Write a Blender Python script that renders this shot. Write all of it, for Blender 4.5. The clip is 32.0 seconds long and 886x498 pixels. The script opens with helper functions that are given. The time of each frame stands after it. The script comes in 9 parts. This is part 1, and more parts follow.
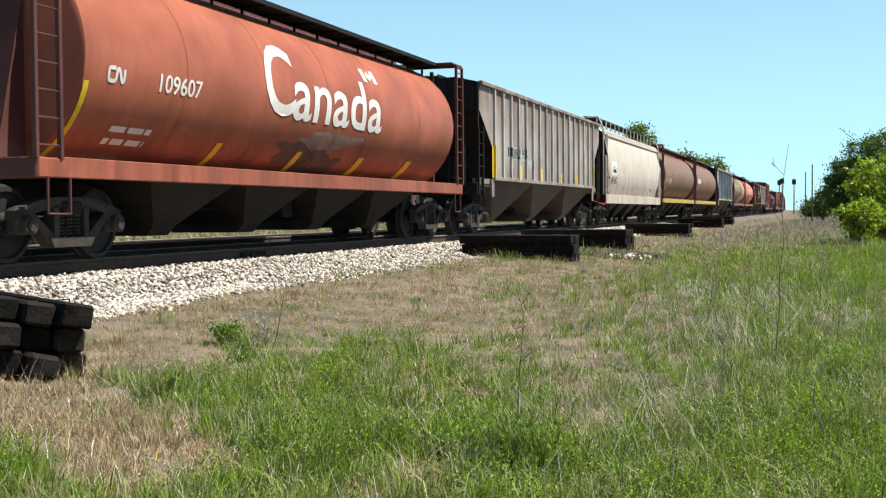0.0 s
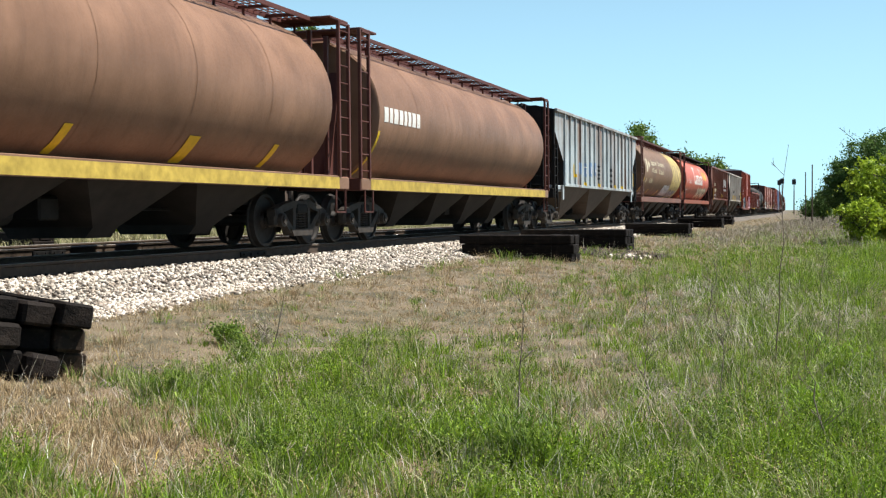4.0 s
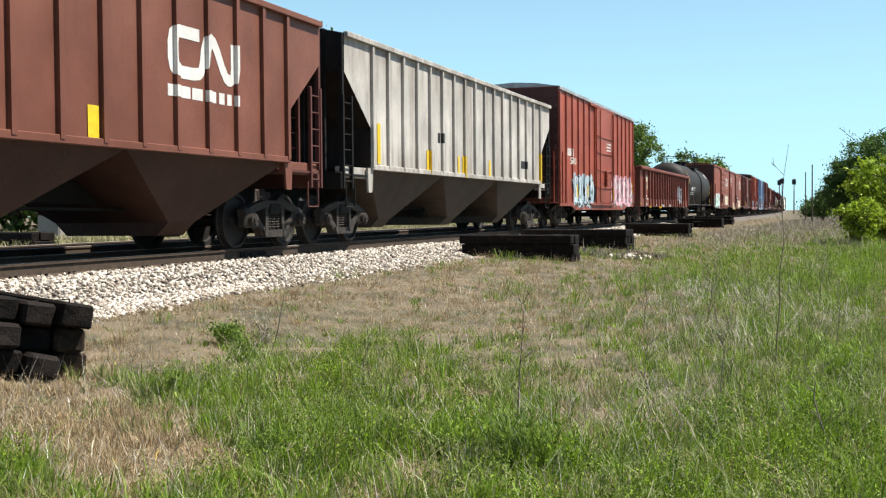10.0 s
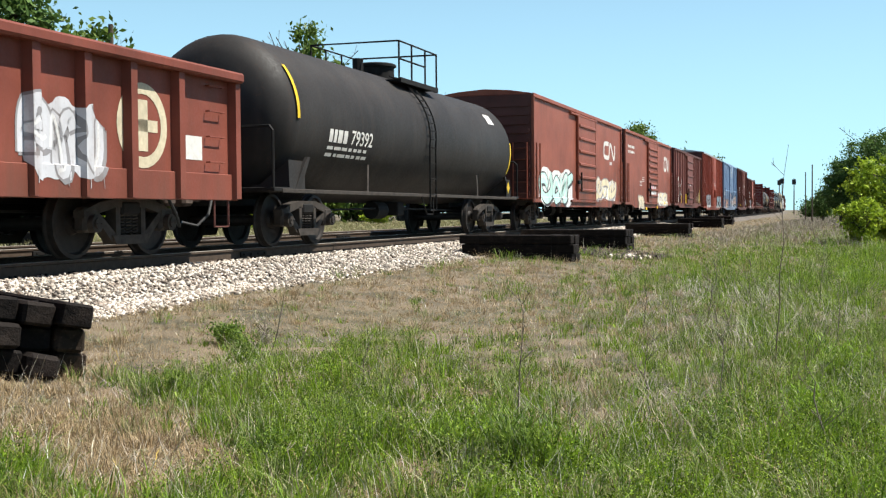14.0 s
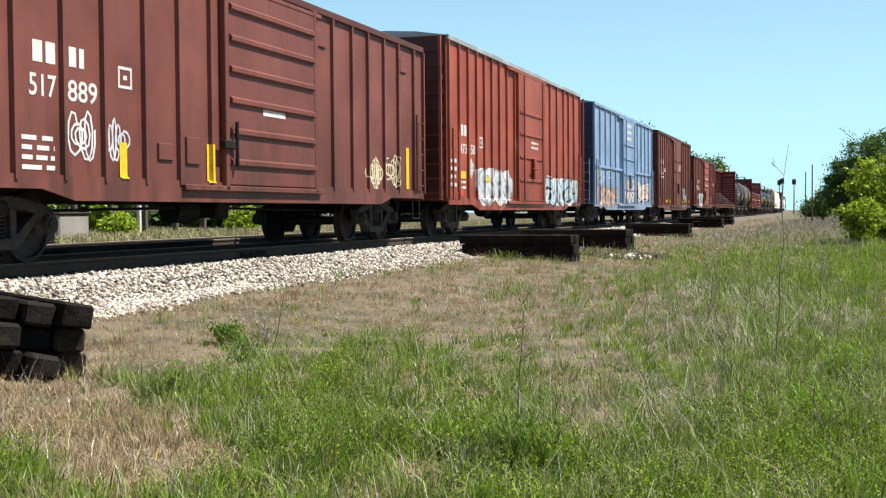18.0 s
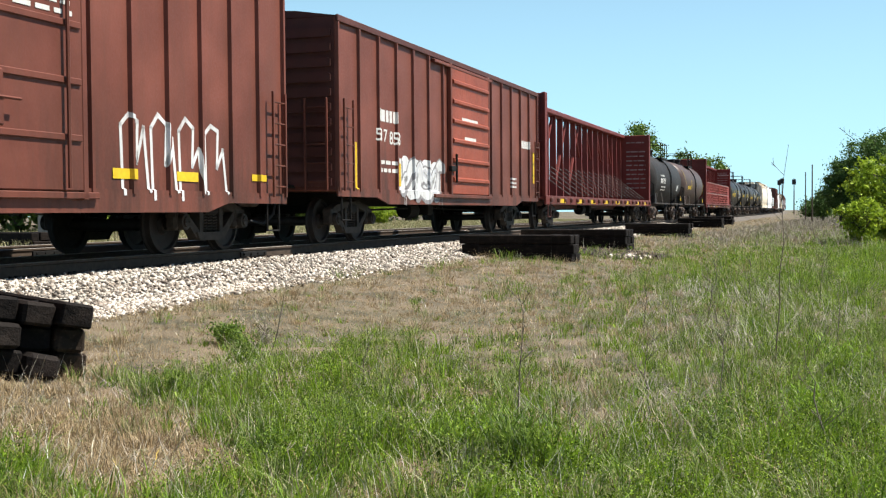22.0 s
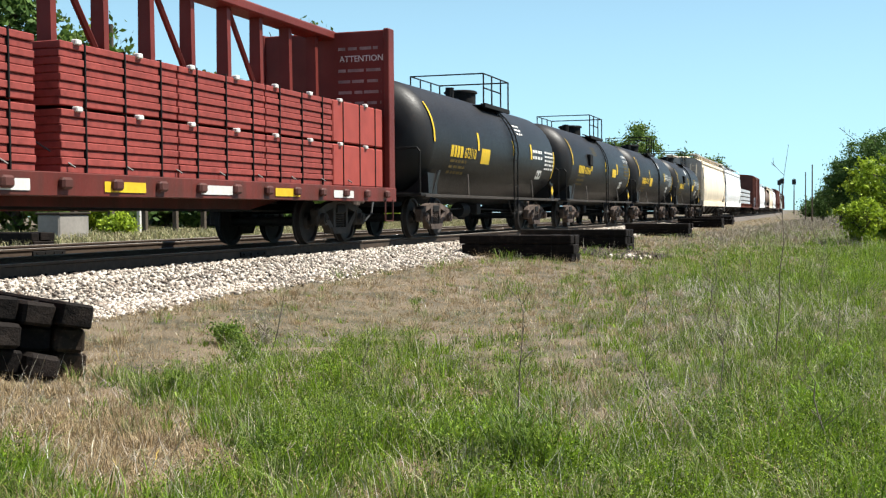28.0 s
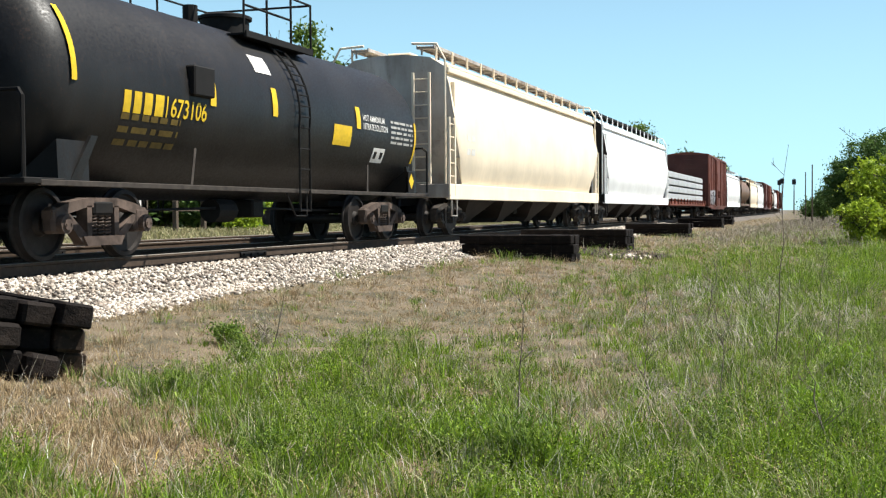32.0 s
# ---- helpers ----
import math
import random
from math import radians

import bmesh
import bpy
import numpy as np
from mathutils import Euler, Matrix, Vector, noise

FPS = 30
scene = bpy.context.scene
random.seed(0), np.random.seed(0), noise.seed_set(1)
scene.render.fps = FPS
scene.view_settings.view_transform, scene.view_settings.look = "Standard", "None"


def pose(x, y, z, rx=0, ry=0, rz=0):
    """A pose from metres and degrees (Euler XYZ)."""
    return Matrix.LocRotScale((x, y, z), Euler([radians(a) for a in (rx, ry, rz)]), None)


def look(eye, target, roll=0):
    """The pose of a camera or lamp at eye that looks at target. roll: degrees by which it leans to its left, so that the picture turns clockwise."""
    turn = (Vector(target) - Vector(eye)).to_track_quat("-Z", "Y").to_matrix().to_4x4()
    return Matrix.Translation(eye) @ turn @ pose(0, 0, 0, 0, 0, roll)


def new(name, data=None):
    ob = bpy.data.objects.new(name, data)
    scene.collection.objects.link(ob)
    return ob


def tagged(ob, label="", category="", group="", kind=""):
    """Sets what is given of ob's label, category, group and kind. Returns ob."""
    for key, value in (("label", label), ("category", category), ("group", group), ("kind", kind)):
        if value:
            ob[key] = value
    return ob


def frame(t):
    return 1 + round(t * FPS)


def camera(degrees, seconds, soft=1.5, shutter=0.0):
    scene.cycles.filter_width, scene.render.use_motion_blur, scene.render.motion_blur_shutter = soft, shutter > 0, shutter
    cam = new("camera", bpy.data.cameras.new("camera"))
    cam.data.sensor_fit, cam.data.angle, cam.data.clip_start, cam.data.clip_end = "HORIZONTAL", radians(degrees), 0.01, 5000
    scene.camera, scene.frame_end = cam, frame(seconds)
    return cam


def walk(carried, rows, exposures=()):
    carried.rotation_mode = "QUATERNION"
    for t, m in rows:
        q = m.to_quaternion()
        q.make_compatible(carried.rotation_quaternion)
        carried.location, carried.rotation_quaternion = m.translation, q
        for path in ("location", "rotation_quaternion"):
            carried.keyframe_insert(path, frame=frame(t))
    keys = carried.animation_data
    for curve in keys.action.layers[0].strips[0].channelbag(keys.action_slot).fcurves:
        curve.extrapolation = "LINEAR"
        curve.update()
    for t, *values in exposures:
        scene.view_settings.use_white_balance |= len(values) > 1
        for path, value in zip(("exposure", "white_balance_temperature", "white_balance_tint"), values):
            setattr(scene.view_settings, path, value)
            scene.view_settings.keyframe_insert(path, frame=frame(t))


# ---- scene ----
RAIL = 0.62           # top of the rails above the field
BEND = 9e-5           # the line's slight curve to the left
SPEED = 14.35         # the train's speed, metres a second

cam = camera(41.32, 32.0, soft=1.25)
EYE = Vector((9.883, 0.0, RAIL + 0.558))
HEAD, TILT = 0.3225, -0.03103
AIM = EYE + Vector((-math.sin(HEAD) * math.cos(TILT), math.cos(HEAD) * math.cos(TILT), math.sin(TILT))) * 10
STILL = look(EYE, AIM, -0.471)
walk(cam, [(0.0, STILL), (32.0, STILL)], [(0.0, 1.0, 6500, 7), (32.0, 1.0, 6500, 7)])

# ---- light ----
SUN = Vector((0.47, 0.20, 0.86)).normalized()
world = bpy.data.worlds.new("world")
scene.world = world
world.use_nodes = True
wn = world.node_tree.nodes
sky = wn.new("ShaderNodeTexSky")
sky.sky_type, sky.sun_disc = "NISHITA", False
sky.sun_elevation, sky.sun_rotation = math.asin(SUN.z), math.atan2(SUN.x, SUN.y)
sky.air_density, sky.dust_density, sky.ozone_density, sky.altitude = 1.0, 0.1, 1.2, 6000
wn["Background"].inputs["Strength"].default_value = 0.088
haze = wn.new("ShaderNodeMix")
haze.data_type = "RGBA"
haze.inputs[7].default_value = (3.3, 5.7, 6.6, 1)
# the haze lies low and thins out towards the zenith
height = wn.new("ShaderNodeSeparateXYZ")
world.node_tree.links.new(wn.new("ShaderNodeTexCoord").outputs["Generated"], height.inputs[0])
thin = wn.new("ShaderNodeValToRGB")
els = thin.color_ramp.elements
els[0].position, els[0].color = 0.0, (0.9, 0.9, 0.9, 1)
els[1].position, els[1].color = 0.42, (0, 0, 0, 1)
els.new(0.17).color = (0.52, 0.52, 0.52, 1)
els.new(0.28).color = (0.2, 0.2, 0.2, 1)
world.node_tree.links.new(height.outputs[2], thin.inputs[0])
world.node_tree.links.new(thin.outputs[0], haze.inputs[0])
world.node_tree.links.new(sky.outputs[0], haze.inputs[6])
world.node_tree.links.new(haze.outputs[2], wn["Background"].inputs["Color"])
lamp = bpy.data.lights.new("sun", "SUN")
lamp.energy, lamp.angle, lamp.color = 5.0, radians(0.55), (1.0, 0.955, 0.89)
sun = new("sun", lamp)
sun.matrix_world = look(SUN * 60, (0, 0, 0))


# ---- materials ----
def shader(name):
    m = bpy.data.materials.new(name)
    m.use_nodes = True
    nt = m.node_tree
    return m, nt.nodes, nt.links, nt.nodes["Principled BSDF"]


def noise_node(n, l, coord, scale, detail=5.0, stretch=(1, 1, 1), rough=0.6):
    mp = n.new("ShaderNodeMapping")
    mp.inputs["Scale"].default_value = stretch
    l.new(coord, mp.inputs[0])
    t = n.new("ShaderNodeTexNoise")
    t.inputs["Scale"].default_value, t.inputs["Detail"].default_value, t.inputs["Roughness"].default_value = scale, detail, rough
    l.new(mp.outputs[0], t.inputs["Vector"])
    return t.outputs["Fac"]


def ramp(n, l, fac, a, b, lo=0.0, hi=1.0):
    r = n.new("ShaderNodeMapRange")
    r.inputs[1].default_value, r.inputs[2].default_value = a, b
    r.inputs[3].default_value, r.inputs[4].default_value = lo, hi
    l.new(fac, r.inputs[0])
    return r.outputs[0]


def mixed(n, l, fac, a, b, mode="MIX"):
    m = n.new("ShaderNodeMix")
    m.data_type, m.blend_type = "RGBA", mode
    for sock, v in ((m.inputs[0], fac), (m.inputs[6], a), (m.inputs[7], b)):
        if isinstance(v, (int, float)):
            sock.default_value = v
        elif isinstance(v, tuple):
            sock.default_value = (*v, 1)
        else:
            l.new(v, sock)
    return m.outputs[2]


def bumped(n, l, b, height, strength, distance):
    bp = n.new("ShaderNodeBump")
    bp.inputs["Strength"].default_value, bp.inputs["Distance"].default_value = strength, distance
    l.new(height, bp.inputs["Height"])
    l.new(bp.outputs[0], b.inputs["Normal"])


def paint(name, col, rough=0.5, dirt=0.45, rust=0.2, dirtcol=(0.06, 0.037, 0.027), rustcol=(0.17, 0.07, 0.035), metal=0.0, fade=0.25, stains=(), spec=0.2, panels=None):
    """Weathered paint on steel: faded patches, streaks that run down, grime and rust specks."""
    m, n, l, b = shader(name)
    co = n.new("ShaderNodeTexCoord").outputs["Object"]
    big = noise_node(n, l, co, 0.9, 4)
    streak = noise_node(n, l, co, 3.0, 5, (1, 1.6, 0.16))
    fine = noise_node(n, l, co, 26.0, 6)
    pale = tuple(min(1, c * (1 + fade) + 0.02 * fade) for c in col)
    deep = tuple(c * (1 - fade * 0.8) for c in col)
    c1 = mixed(n, l, ramp(n, l, big, 0.3, 0.7), deep, pale)
    c2 = mixed(n, l, ramp(n, l, streak, 0.48, 0.78, 0, dirt), c1, dirtcol)
    mul = n.new("ShaderNodeMath")
    mul.operation = "MULTIPLY"
    l.new(ramp(n, l, fine, 0.55, 0.7), mul.inputs[0])
    l.new(ramp(n, l, streak, 0.4, 0.62, 0, rust * 1.6), mul.inputs[1])
    c3 = mixed(n, l, mul.outputs[0], c2, rustcol)
    # stains and tones by height: (height where they end, height where they are thickest, colour, amount)
    xyz = n.new("ShaderNodeSeparateXYZ")
    l.new(co, xyz.inputs[0])
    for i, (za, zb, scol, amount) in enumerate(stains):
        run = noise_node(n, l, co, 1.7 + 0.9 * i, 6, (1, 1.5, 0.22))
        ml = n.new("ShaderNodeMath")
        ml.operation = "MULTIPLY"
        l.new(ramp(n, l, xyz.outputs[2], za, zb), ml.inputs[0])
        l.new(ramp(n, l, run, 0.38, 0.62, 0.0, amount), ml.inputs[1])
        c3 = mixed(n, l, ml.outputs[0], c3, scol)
    if panels:
        # whole upright strips that have rusted or worn far more than their neighbours
        pcol, level, amount = panels
        strip = noise_node(n, l, co, 0.75, 2, (0, 1, 0.02))
        ml = n.new("ShaderNodeMath")
        ml.operation = "MULTIPLY"
        l.new(ramp(n, l, strip, level - 0.05, level + 0.03, 0, amount), ml.inputs[0])
        l.new(ramp(n, l, noise_node(n, l, co, 2.2, 6, (1, 2.5, 0.3)), 0.35, 0.6, 0.25, 1.0), ml.inputs[1])
        c3 = mixed(n, l, ml.outputs[0], c3, pcol)
    l.new(c3, b.inputs["Base Color"])
    l.new(ramp(n, l, fine, 0.3, 0.7, rough - 0.1, rough + 0.15), b.inputs["Roughness"])
    b.inputs["Metallic"].default_value, b.inputs["Specular IOR Level"].default_value = metal, spec
    bumped(n, l, b, mixed(n, l, 0.5, big, fine), 0.25, 0.012)
    return m


def plain(name, col, rough=0.6, metal=0.0, vary=0.25, scale=8.0, bump=0.2, dist=0.01, spec=0.22):
    m, n, l, b = shader(name)
    co = n.new("ShaderNodeTexCoord").outputs["Object"]
    f = noise_node(n, l, co, scale, 6)
    f2 = noise_node(n, l, co, scale * 0.12, 3)
    c = mixed(n, l, ramp(n, l, f, 0.3, 0.7), tuple(x * (1 - vary) for x in col), tuple(min(1, x * (1 + vary)) for x in col))
    c = mixed(n, l, ramp(n, l, f2, 0.35, 0.65, 0, 0.35), c, tuple(x * 0.6 for x in col))
    l.new(c, b.inputs["Base Color"])
    b.inputs["Roughness"].default_value, b.inputs["Metallic"].default_value = rough, metal
    b.inputs["Specular IOR Level"].default_value = spec
    if bump:
        bumped(n, l, b, f, bump, dist)
    return m


def islands(name, cols, rough=0.7, bump=0.0, trans=0.0, scale=30.0):
    """A colour of its own for each loose piece of one mesh."""
    m, n, l, b = shader(name)
    g = n.new("ShaderNodeNewGeometry").outputs["Random Per Island"]
    cr = n.new("ShaderNodeValToRGB")
    els = cr.color_ramp.elements
    for i, c in enumerate(cols):
        e = els[i] if i < 2 else els.new(0.5)
        e.position, e.color = i / (len(cols) - 1), (*c, 1)
    l.new(g, cr.inputs[0])
    l.new(cr.outputs[0], b.inputs["Base Color"])
    b.inputs["Roughness"].default_value, b.inputs["Specular IOR Level"].default_value = rough, 0.2
    if trans:
        t = n.new("ShaderNodeBsdfTranslucent")
        l.new(cr.outputs[0], t.inputs[0])
        mx = n.new("ShaderNodeMixShader")
        mx.inputs[0].default_value = trans
        l.new(b.outputs[0], mx.inputs[1])
        l.new(t.outputs[0], mx.inputs[2])
        l.new(mx.outputs[0], n["Material Output"].inputs["Surface"])
    if bump:
        co = n.new("ShaderNodeTexCoord").outputs["Object"]
        bumped(n, l, b, noise_node(n, l, co, scale, 5), bump, 0.01)
    return m


def timber(name, dark, pale):
    """Tarred timber: cracks along the grain, rubbed and dusty patches, a different shade for each piece."""
    m, n, l, b = shader(name)
    co = n.new("ShaderNodeTexCoord").outputs["Object"]
    own = n.new("ShaderNodeObjectInfo").outputs["Random"]
    grain = noise_node(n, l, co, 14, 7, (1, 0.12, 1))
    rub = noise_node(n, l, co, 4.5, 6)
    fine = noise_node(n, l, co, 45, 4, (1, 0.5, 1))
    c = mixed(n, l, ramp(n, l, rub, 0.52, 0.72, 0, 0.75), dark, pale)
    c = mixed(n, l, ramp(n, l, fine, 0.58, 0.72, 0, 0.5), c, pale)
    c = mixed(n, l, ramp(n, l, grain, 0.5, 0.4, 0, 0.8), c, tuple(v * 0.4 for v in dark))
    c = mixed(n, l, ramp(n, l, own, 0.5, 1.0, 0, 0.2), c, pale)
    l.new(c, b.inputs["Base Color"])
    b.inputs["Roughness"].default_value, b.inputs["Specular IOR Level"].default_value = 0.8, 0.15
    bumped(n, l, b, mixed(n, l, 0.5, grain, fine), 0.7, 0.02)
    return m


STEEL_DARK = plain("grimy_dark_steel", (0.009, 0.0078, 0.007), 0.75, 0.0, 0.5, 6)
TRUCK_IRON = plain("dusty_cast_steel", (0.045, 0.037, 0.031), 0.75, 0.0, 0.5, 7)
TRUCK_RUST = plain("rusty_cast_steel", (0.088, 0.064, 0.052), 0.85, 0.0, 0.6, 5, 0.5, 0.02)
WHEEL = plain("worn_wheel_steel", (0.024, 0.02, 0.018), 0.65, 0.1, 0.4, 9)
RAIL_SIDE = plain("brown_rail_steel", (0.065, 0.045, 0.032), 0.8, 0.0, 0.3, 14)
RAIL_TOP = plain("polished_rail_head", (0.30, 0.265, 0.225), 0.4, 0.3, 0.15, 9)
CREOSOTE = timber("creosoted_timber", (0.008, 0.0056, 0.0045), (0.034, 0.024, 0.019))
BROWN_TIE = timber("brown_worn_timber", (0.022, 0.014, 0.009), (0.12, 0.075, 0.045))
TIE_OLD = plain("weathered_tie_timber", (0.035, 0.028, 0.022), 0.9, 0, 0.4, 9, 0.5, 0.02)
WHITE = plain("white_lettering", (0.64, 0.62, 0.58), 0.6, 0, 0.12, 12, 0)
CREAM = plain("cream_lettering", (0.54, 0.47, 0.33), 0.6, 0, 0.2, 12, 0)
BLACKP = plain("black_lettering", (0.03, 0.03, 0.03), 0.6, 0, 0.2, 12, 0)
YELLOW = plain("yellow_reflective_strip", (0.68, 0.45, 0.025), 0.5, 0, 0.15, 10, 0)
RED = plain("red_reflective_strip", (0.6, 0.06, 0.04), 0.5, 0, 0.15, 10, 0)


# ---- mesh building ----
class Shape:
    """Collects faces, then becomes one mesh."""

    def __init__(self):
        self.v, self.f = [], []

    def add(self, verts, faces):
        k = len(self.v)
        self.v += [tuple(p) for p in verts]
        self.f += [tuple(i + k for i in f) for f in faces]
        return self

    def box(self, x0, x1, y0, y1, z0, z1, m=None):
        vs = [Vector((x, y, z)) for z in (z0, z1) for y in (y0, y1) for x in (x0, x1)]
        if m:
            vs = [m @ p for p in vs]
        return self.add(vs, [(0, 2, 3, 1), (4, 5, 7, 6), (0, 1, 5, 4), (2, 6, 7, 3), (0, 4, 6, 2), (1, 3, 7, 5)])

    def block(self, x0, x1, y0, y1, z0, z1, c=0.01, m=None):
        """A box with chamfered edges."""
        cx, cy, cz = (x0 + x1) / 2, (y0 + y1) / 2, (z0 + z1) / 2
        hx, hy, hz = (x1 - x0) / 2, (y1 - y0) / 2, (z1 - z0) / 2
        c = min(c, hx * 0.9, hy * 0.9, hz * 0.9)
        vs, idx = [], {}
        for sx in (-1, 1):
            for sy in (-1, 1):
                for sz in (-1, 1):
                    for a in range(3):
                        d = [hx - c, hy - c, hz - c]
                        d[a] = (hx, hy, hz)[a]
                        idx[sx, sy, sz, a] = len(vs)
                        p = Vector((cx + sx * d[0], cy + sy * d[1], cz + sz * d[2]))
                        vs.append(m @ p if m else p)
        fs = []
        S = (-1, 1)
        for s in S:
            fs += [tuple(idx[(s, *q, 0)] for q in ((-1, -1), (1, -1), (1, 1), (-1, 1))[::s]),
                   tuple(idx[(q[0], s, q[1], 1)] for q in ((-1, -1), (-1, 1), (1, 1), (1, -1))[::s]),
                   tuple(idx[(*q, s, 2)] for q in ((-1, -1), (1, -1), (1, 1), (-1, 1))[::s])]
        for a in S:
            for b in S:
                fs += [(idx[a, b, -1, 0], idx[a, b, 1, 0], idx[a, b, 1, 1], idx[a, b, -1, 1]),
                       (idx[a, -1, b, 0], idx[a, 1, b, 0], idx[a, 1, b, 2], idx[a, -1, b, 2]),
                       (idx[-1, a, b, 1], idx[1, a, b, 1], idx[1, a, b, 2], idx[-1, a, b, 2])]
                fs += [(idx[a, b, s, 0], idx[a, b, s, 1], idx[a, b, s, 2]) for s in S]
        return self.add(vs, fs)

    def prism(self, outline, a, b, axis="y"):
        """An outline drawn in the two other axes, extruded from a to b along the axis."""
        n = len(outline)
        put = {"y": lambda p, t: (p[0], t, p[1]), "x": lambda p, t: (t, p[0], p[1]), "z": lambda p, t: (p[0], p[1], t)}[axis]
        vs = [put(p, a) for p in outline] + [put(p, b) for p in outline]
        return self.add(vs, [tuple(range(n)), tuple(range(2 * n - 1, n - 1, -1))] + [(i, i + n, (i + 1) % n + n, (i + 1) % n) for i in range(n)])

    def rod(self, a, b, r, n=6):
        a, b = Vector(a), Vector(b)
        q = (b - a).to_track_quat("Z", "Y").to_matrix()
        ring = [q @ Vector((math.cos(2 * math.pi * i / n) * r, math.sin(2 * math.pi * i / n) * r, 0)) for i in range(n)]
        vs = [a + p for p in ring] + [b + p for p in ring]
        return self.add(vs, [tuple(range(n - 1, -1, -1)), tuple(range(n, 2 * n))] + [(i, (i + 1) % n, (i + 1) % n + n, i + n) for i in range(n)])

    def path(self, pts, r, n=6):
        """A bent round bar through the points."""
        pts = [Vector(p) for p in pts]
        ways = [(b - a).normalized() for a, b in zip(pts, pts[1:])]
        side = ways[0].orthogonal().normalized()
        rings = []
        for i, p in enumerate(pts):
            d = (ways[max(0, i - 1)] + ways[min(i, len(ways) - 1)]).normalized()
            side = (side - d * side.dot(d)).normalized()
            up = d.cross(side)
            rings.append([p + (side * math.cos(2 * math.pi * k / n) + up * math.sin(2 * math.pi * k / n)) * r for k in range(n)])
        return self.loft(rings)

    def loft(self, rings, cap=True):
        n, k = len(rings[0]), len(rings)
        vs = [p for r in rings for p in r]
        fs = [(j * n + i, j * n + (i + 1) % n, (j + 1) * n + (i + 1) % n, (j + 1) * n + i) for j in range(k - 1) for i in range(n)]
        if cap:
            fs += [tuple(range(n - 1, -1, -1)), tuple(range((k - 1) * n, k * n))]
        return self.add(vs, fs)

    def sheet(self, pts, t, out=(1, 0, 0)):
        """A flat plate: an outline with a thickness t behind it."""
        o = Vector(out) * t
        n = len(pts)
        vs = [Vector(p) for p in pts] + [Vector(p) - o for p in pts]
        return self.add(vs, [tuple(range(n)), tuple(range(2 * n - 1, n - 1, -1))] + [(i, i + n, (i + 1) % n + n, (i + 1) % n) for i in range(n)])

    def mesh(self, name, material, smooth=None):
        me = bpy.data.meshes.new(name)
        me.from_pydata(self.v, [], self.f)
        bm = bmesh.new()
        bm.from_mesh(me)
        bmesh.ops.recalc_face_normals(bm, faces=bm.faces)
        bm.to_mesh(me)
        bm.free()
        me.materials.append(material)
        if smooth:
            me.shade_smooth()
            me.set_sharp_from_angle(angle=radians(smooth))
        return me


def raw_mesh(name, verts, faces, material):
    """A mesh from arrays of places and of triangles or quads."""
    me = bpy.data.meshes.new(name)
    k, n = faces.shape[1], len(faces)
    me.vertices.add(len(verts))
    me.vertices.foreach_set("co", np.ascontiguousarray(verts, dtype=np.float32).ravel())
    me.loops.add(n * k)
    me.loops.foreach_set("vertex_index", np.ascontiguousarray(faces, dtype=np.int32).ravel())
    me.polygons.add(n)
    me.polygons.foreach_set("loop_start", np.arange(0, n * k, k, dtype=np.int32))
    me.update(calc_edges=True)
    me.materials.append(material)
    return me


def part(name, shape, material, parent, label="", smooth=None, at=None):
    me = shape.mesh(name, material, smooth) if isinstance(shape, Shape) else shape
    ob = new(name, me)
    ob.parent = parent
    if at:
        ob.matrix_basis = at
    if label:
        tagged(ob, label)
    return ob


def thing(name, label, category, group="", at=None):
    ob = new(name)
    ob.empty_display_size = 0.3
    if at:
        ob.matrix_world = at
    return tagged(ob, label, category, group)


class Skin:
    """A car's side: a plain wall with posts, door and sill standing out, so that paint can follow them."""

    def __init__(self, wall, humps, sill=None):
        self.wall, self.humps, self.sill = wall, humps, sill

    def __call__(self, z):
        return self.wall

    def cuts(self):
        return [y + s * w for y, base, top, depth in self.humps for s in (1, -1) for w in (base, top)]

    def x(self, y, z):
        d = 0.0
        for c, base, top, depth in self.humps:
            k = abs(y - c)
            if k < base:
                d = max(d, depth * min(1.0, (base - k) / (base - top)))
        if self.sill and z < self.sill[0]:
            d = max(d, self.sill[1])
        return self.wall + d


def text_shape(words, size, condense=1.0):
    """The built-in letters as a flat mesh, set out along y and z, facing +x, starting at the origin."""
    cu = bpy.data.curves.new("letters", "FONT")
    cu.body, cu.size, cu.resolution_u, cu.extrude = words, size, 4, 0.0
    cu.offset = size * 0.012
    ob = bpy.data.objects.new("letters", cu)
    scene.collection.objects.link(ob)
    dg = bpy.context.evaluated_depsgraph_get()
    me = bpy.data.meshes.new_from_object(ob.evaluated_get(dg))
    bpy.data.objects.remove(ob)
    me.transform(Matrix(((0, 0, 1, 0), (condense, 0, 0, 0), (0, 1, 0, 0), (0, 0, 0, 1))))
    return me


def line_at(s):
    """Place and heading of the line, s metres along it."""
    return Vector((-BEND * s * s / 2, s, RAIL)), BEND * s


def on_line(s, dx=0.0, dz=0.0):
    p, a = line_at(s)
    return Matrix.Translation((p.x, p.y, p.z)) @ Matrix.Rotation(a, 4, "Z") @ Matrix.Translation((dx, 0, dz))


# ---- the ground ----
XS = [-900, -300, -120, -60, -30, -16, -9.5, -7.6, -6.8, -6.2, -5.6, -2.0, 0, 1.3, 1.55, 1.9, 2.35, 2.8, 3.4, 4.2, 5.4, 8, 12, 20, 40, 120, 400, 900]
HS = [0.3, 0.3, 0.35, 0.4, 0.42, 0.46, 0.46, 0.40, 0.38, 0.41, 0.43, 0.43, 0.43, 0.43, 0.40, 0.30, 0.19, 0.16, 0.16, 0.12, 0, 0, 0, 0, 0.05, 0, 0, 0]


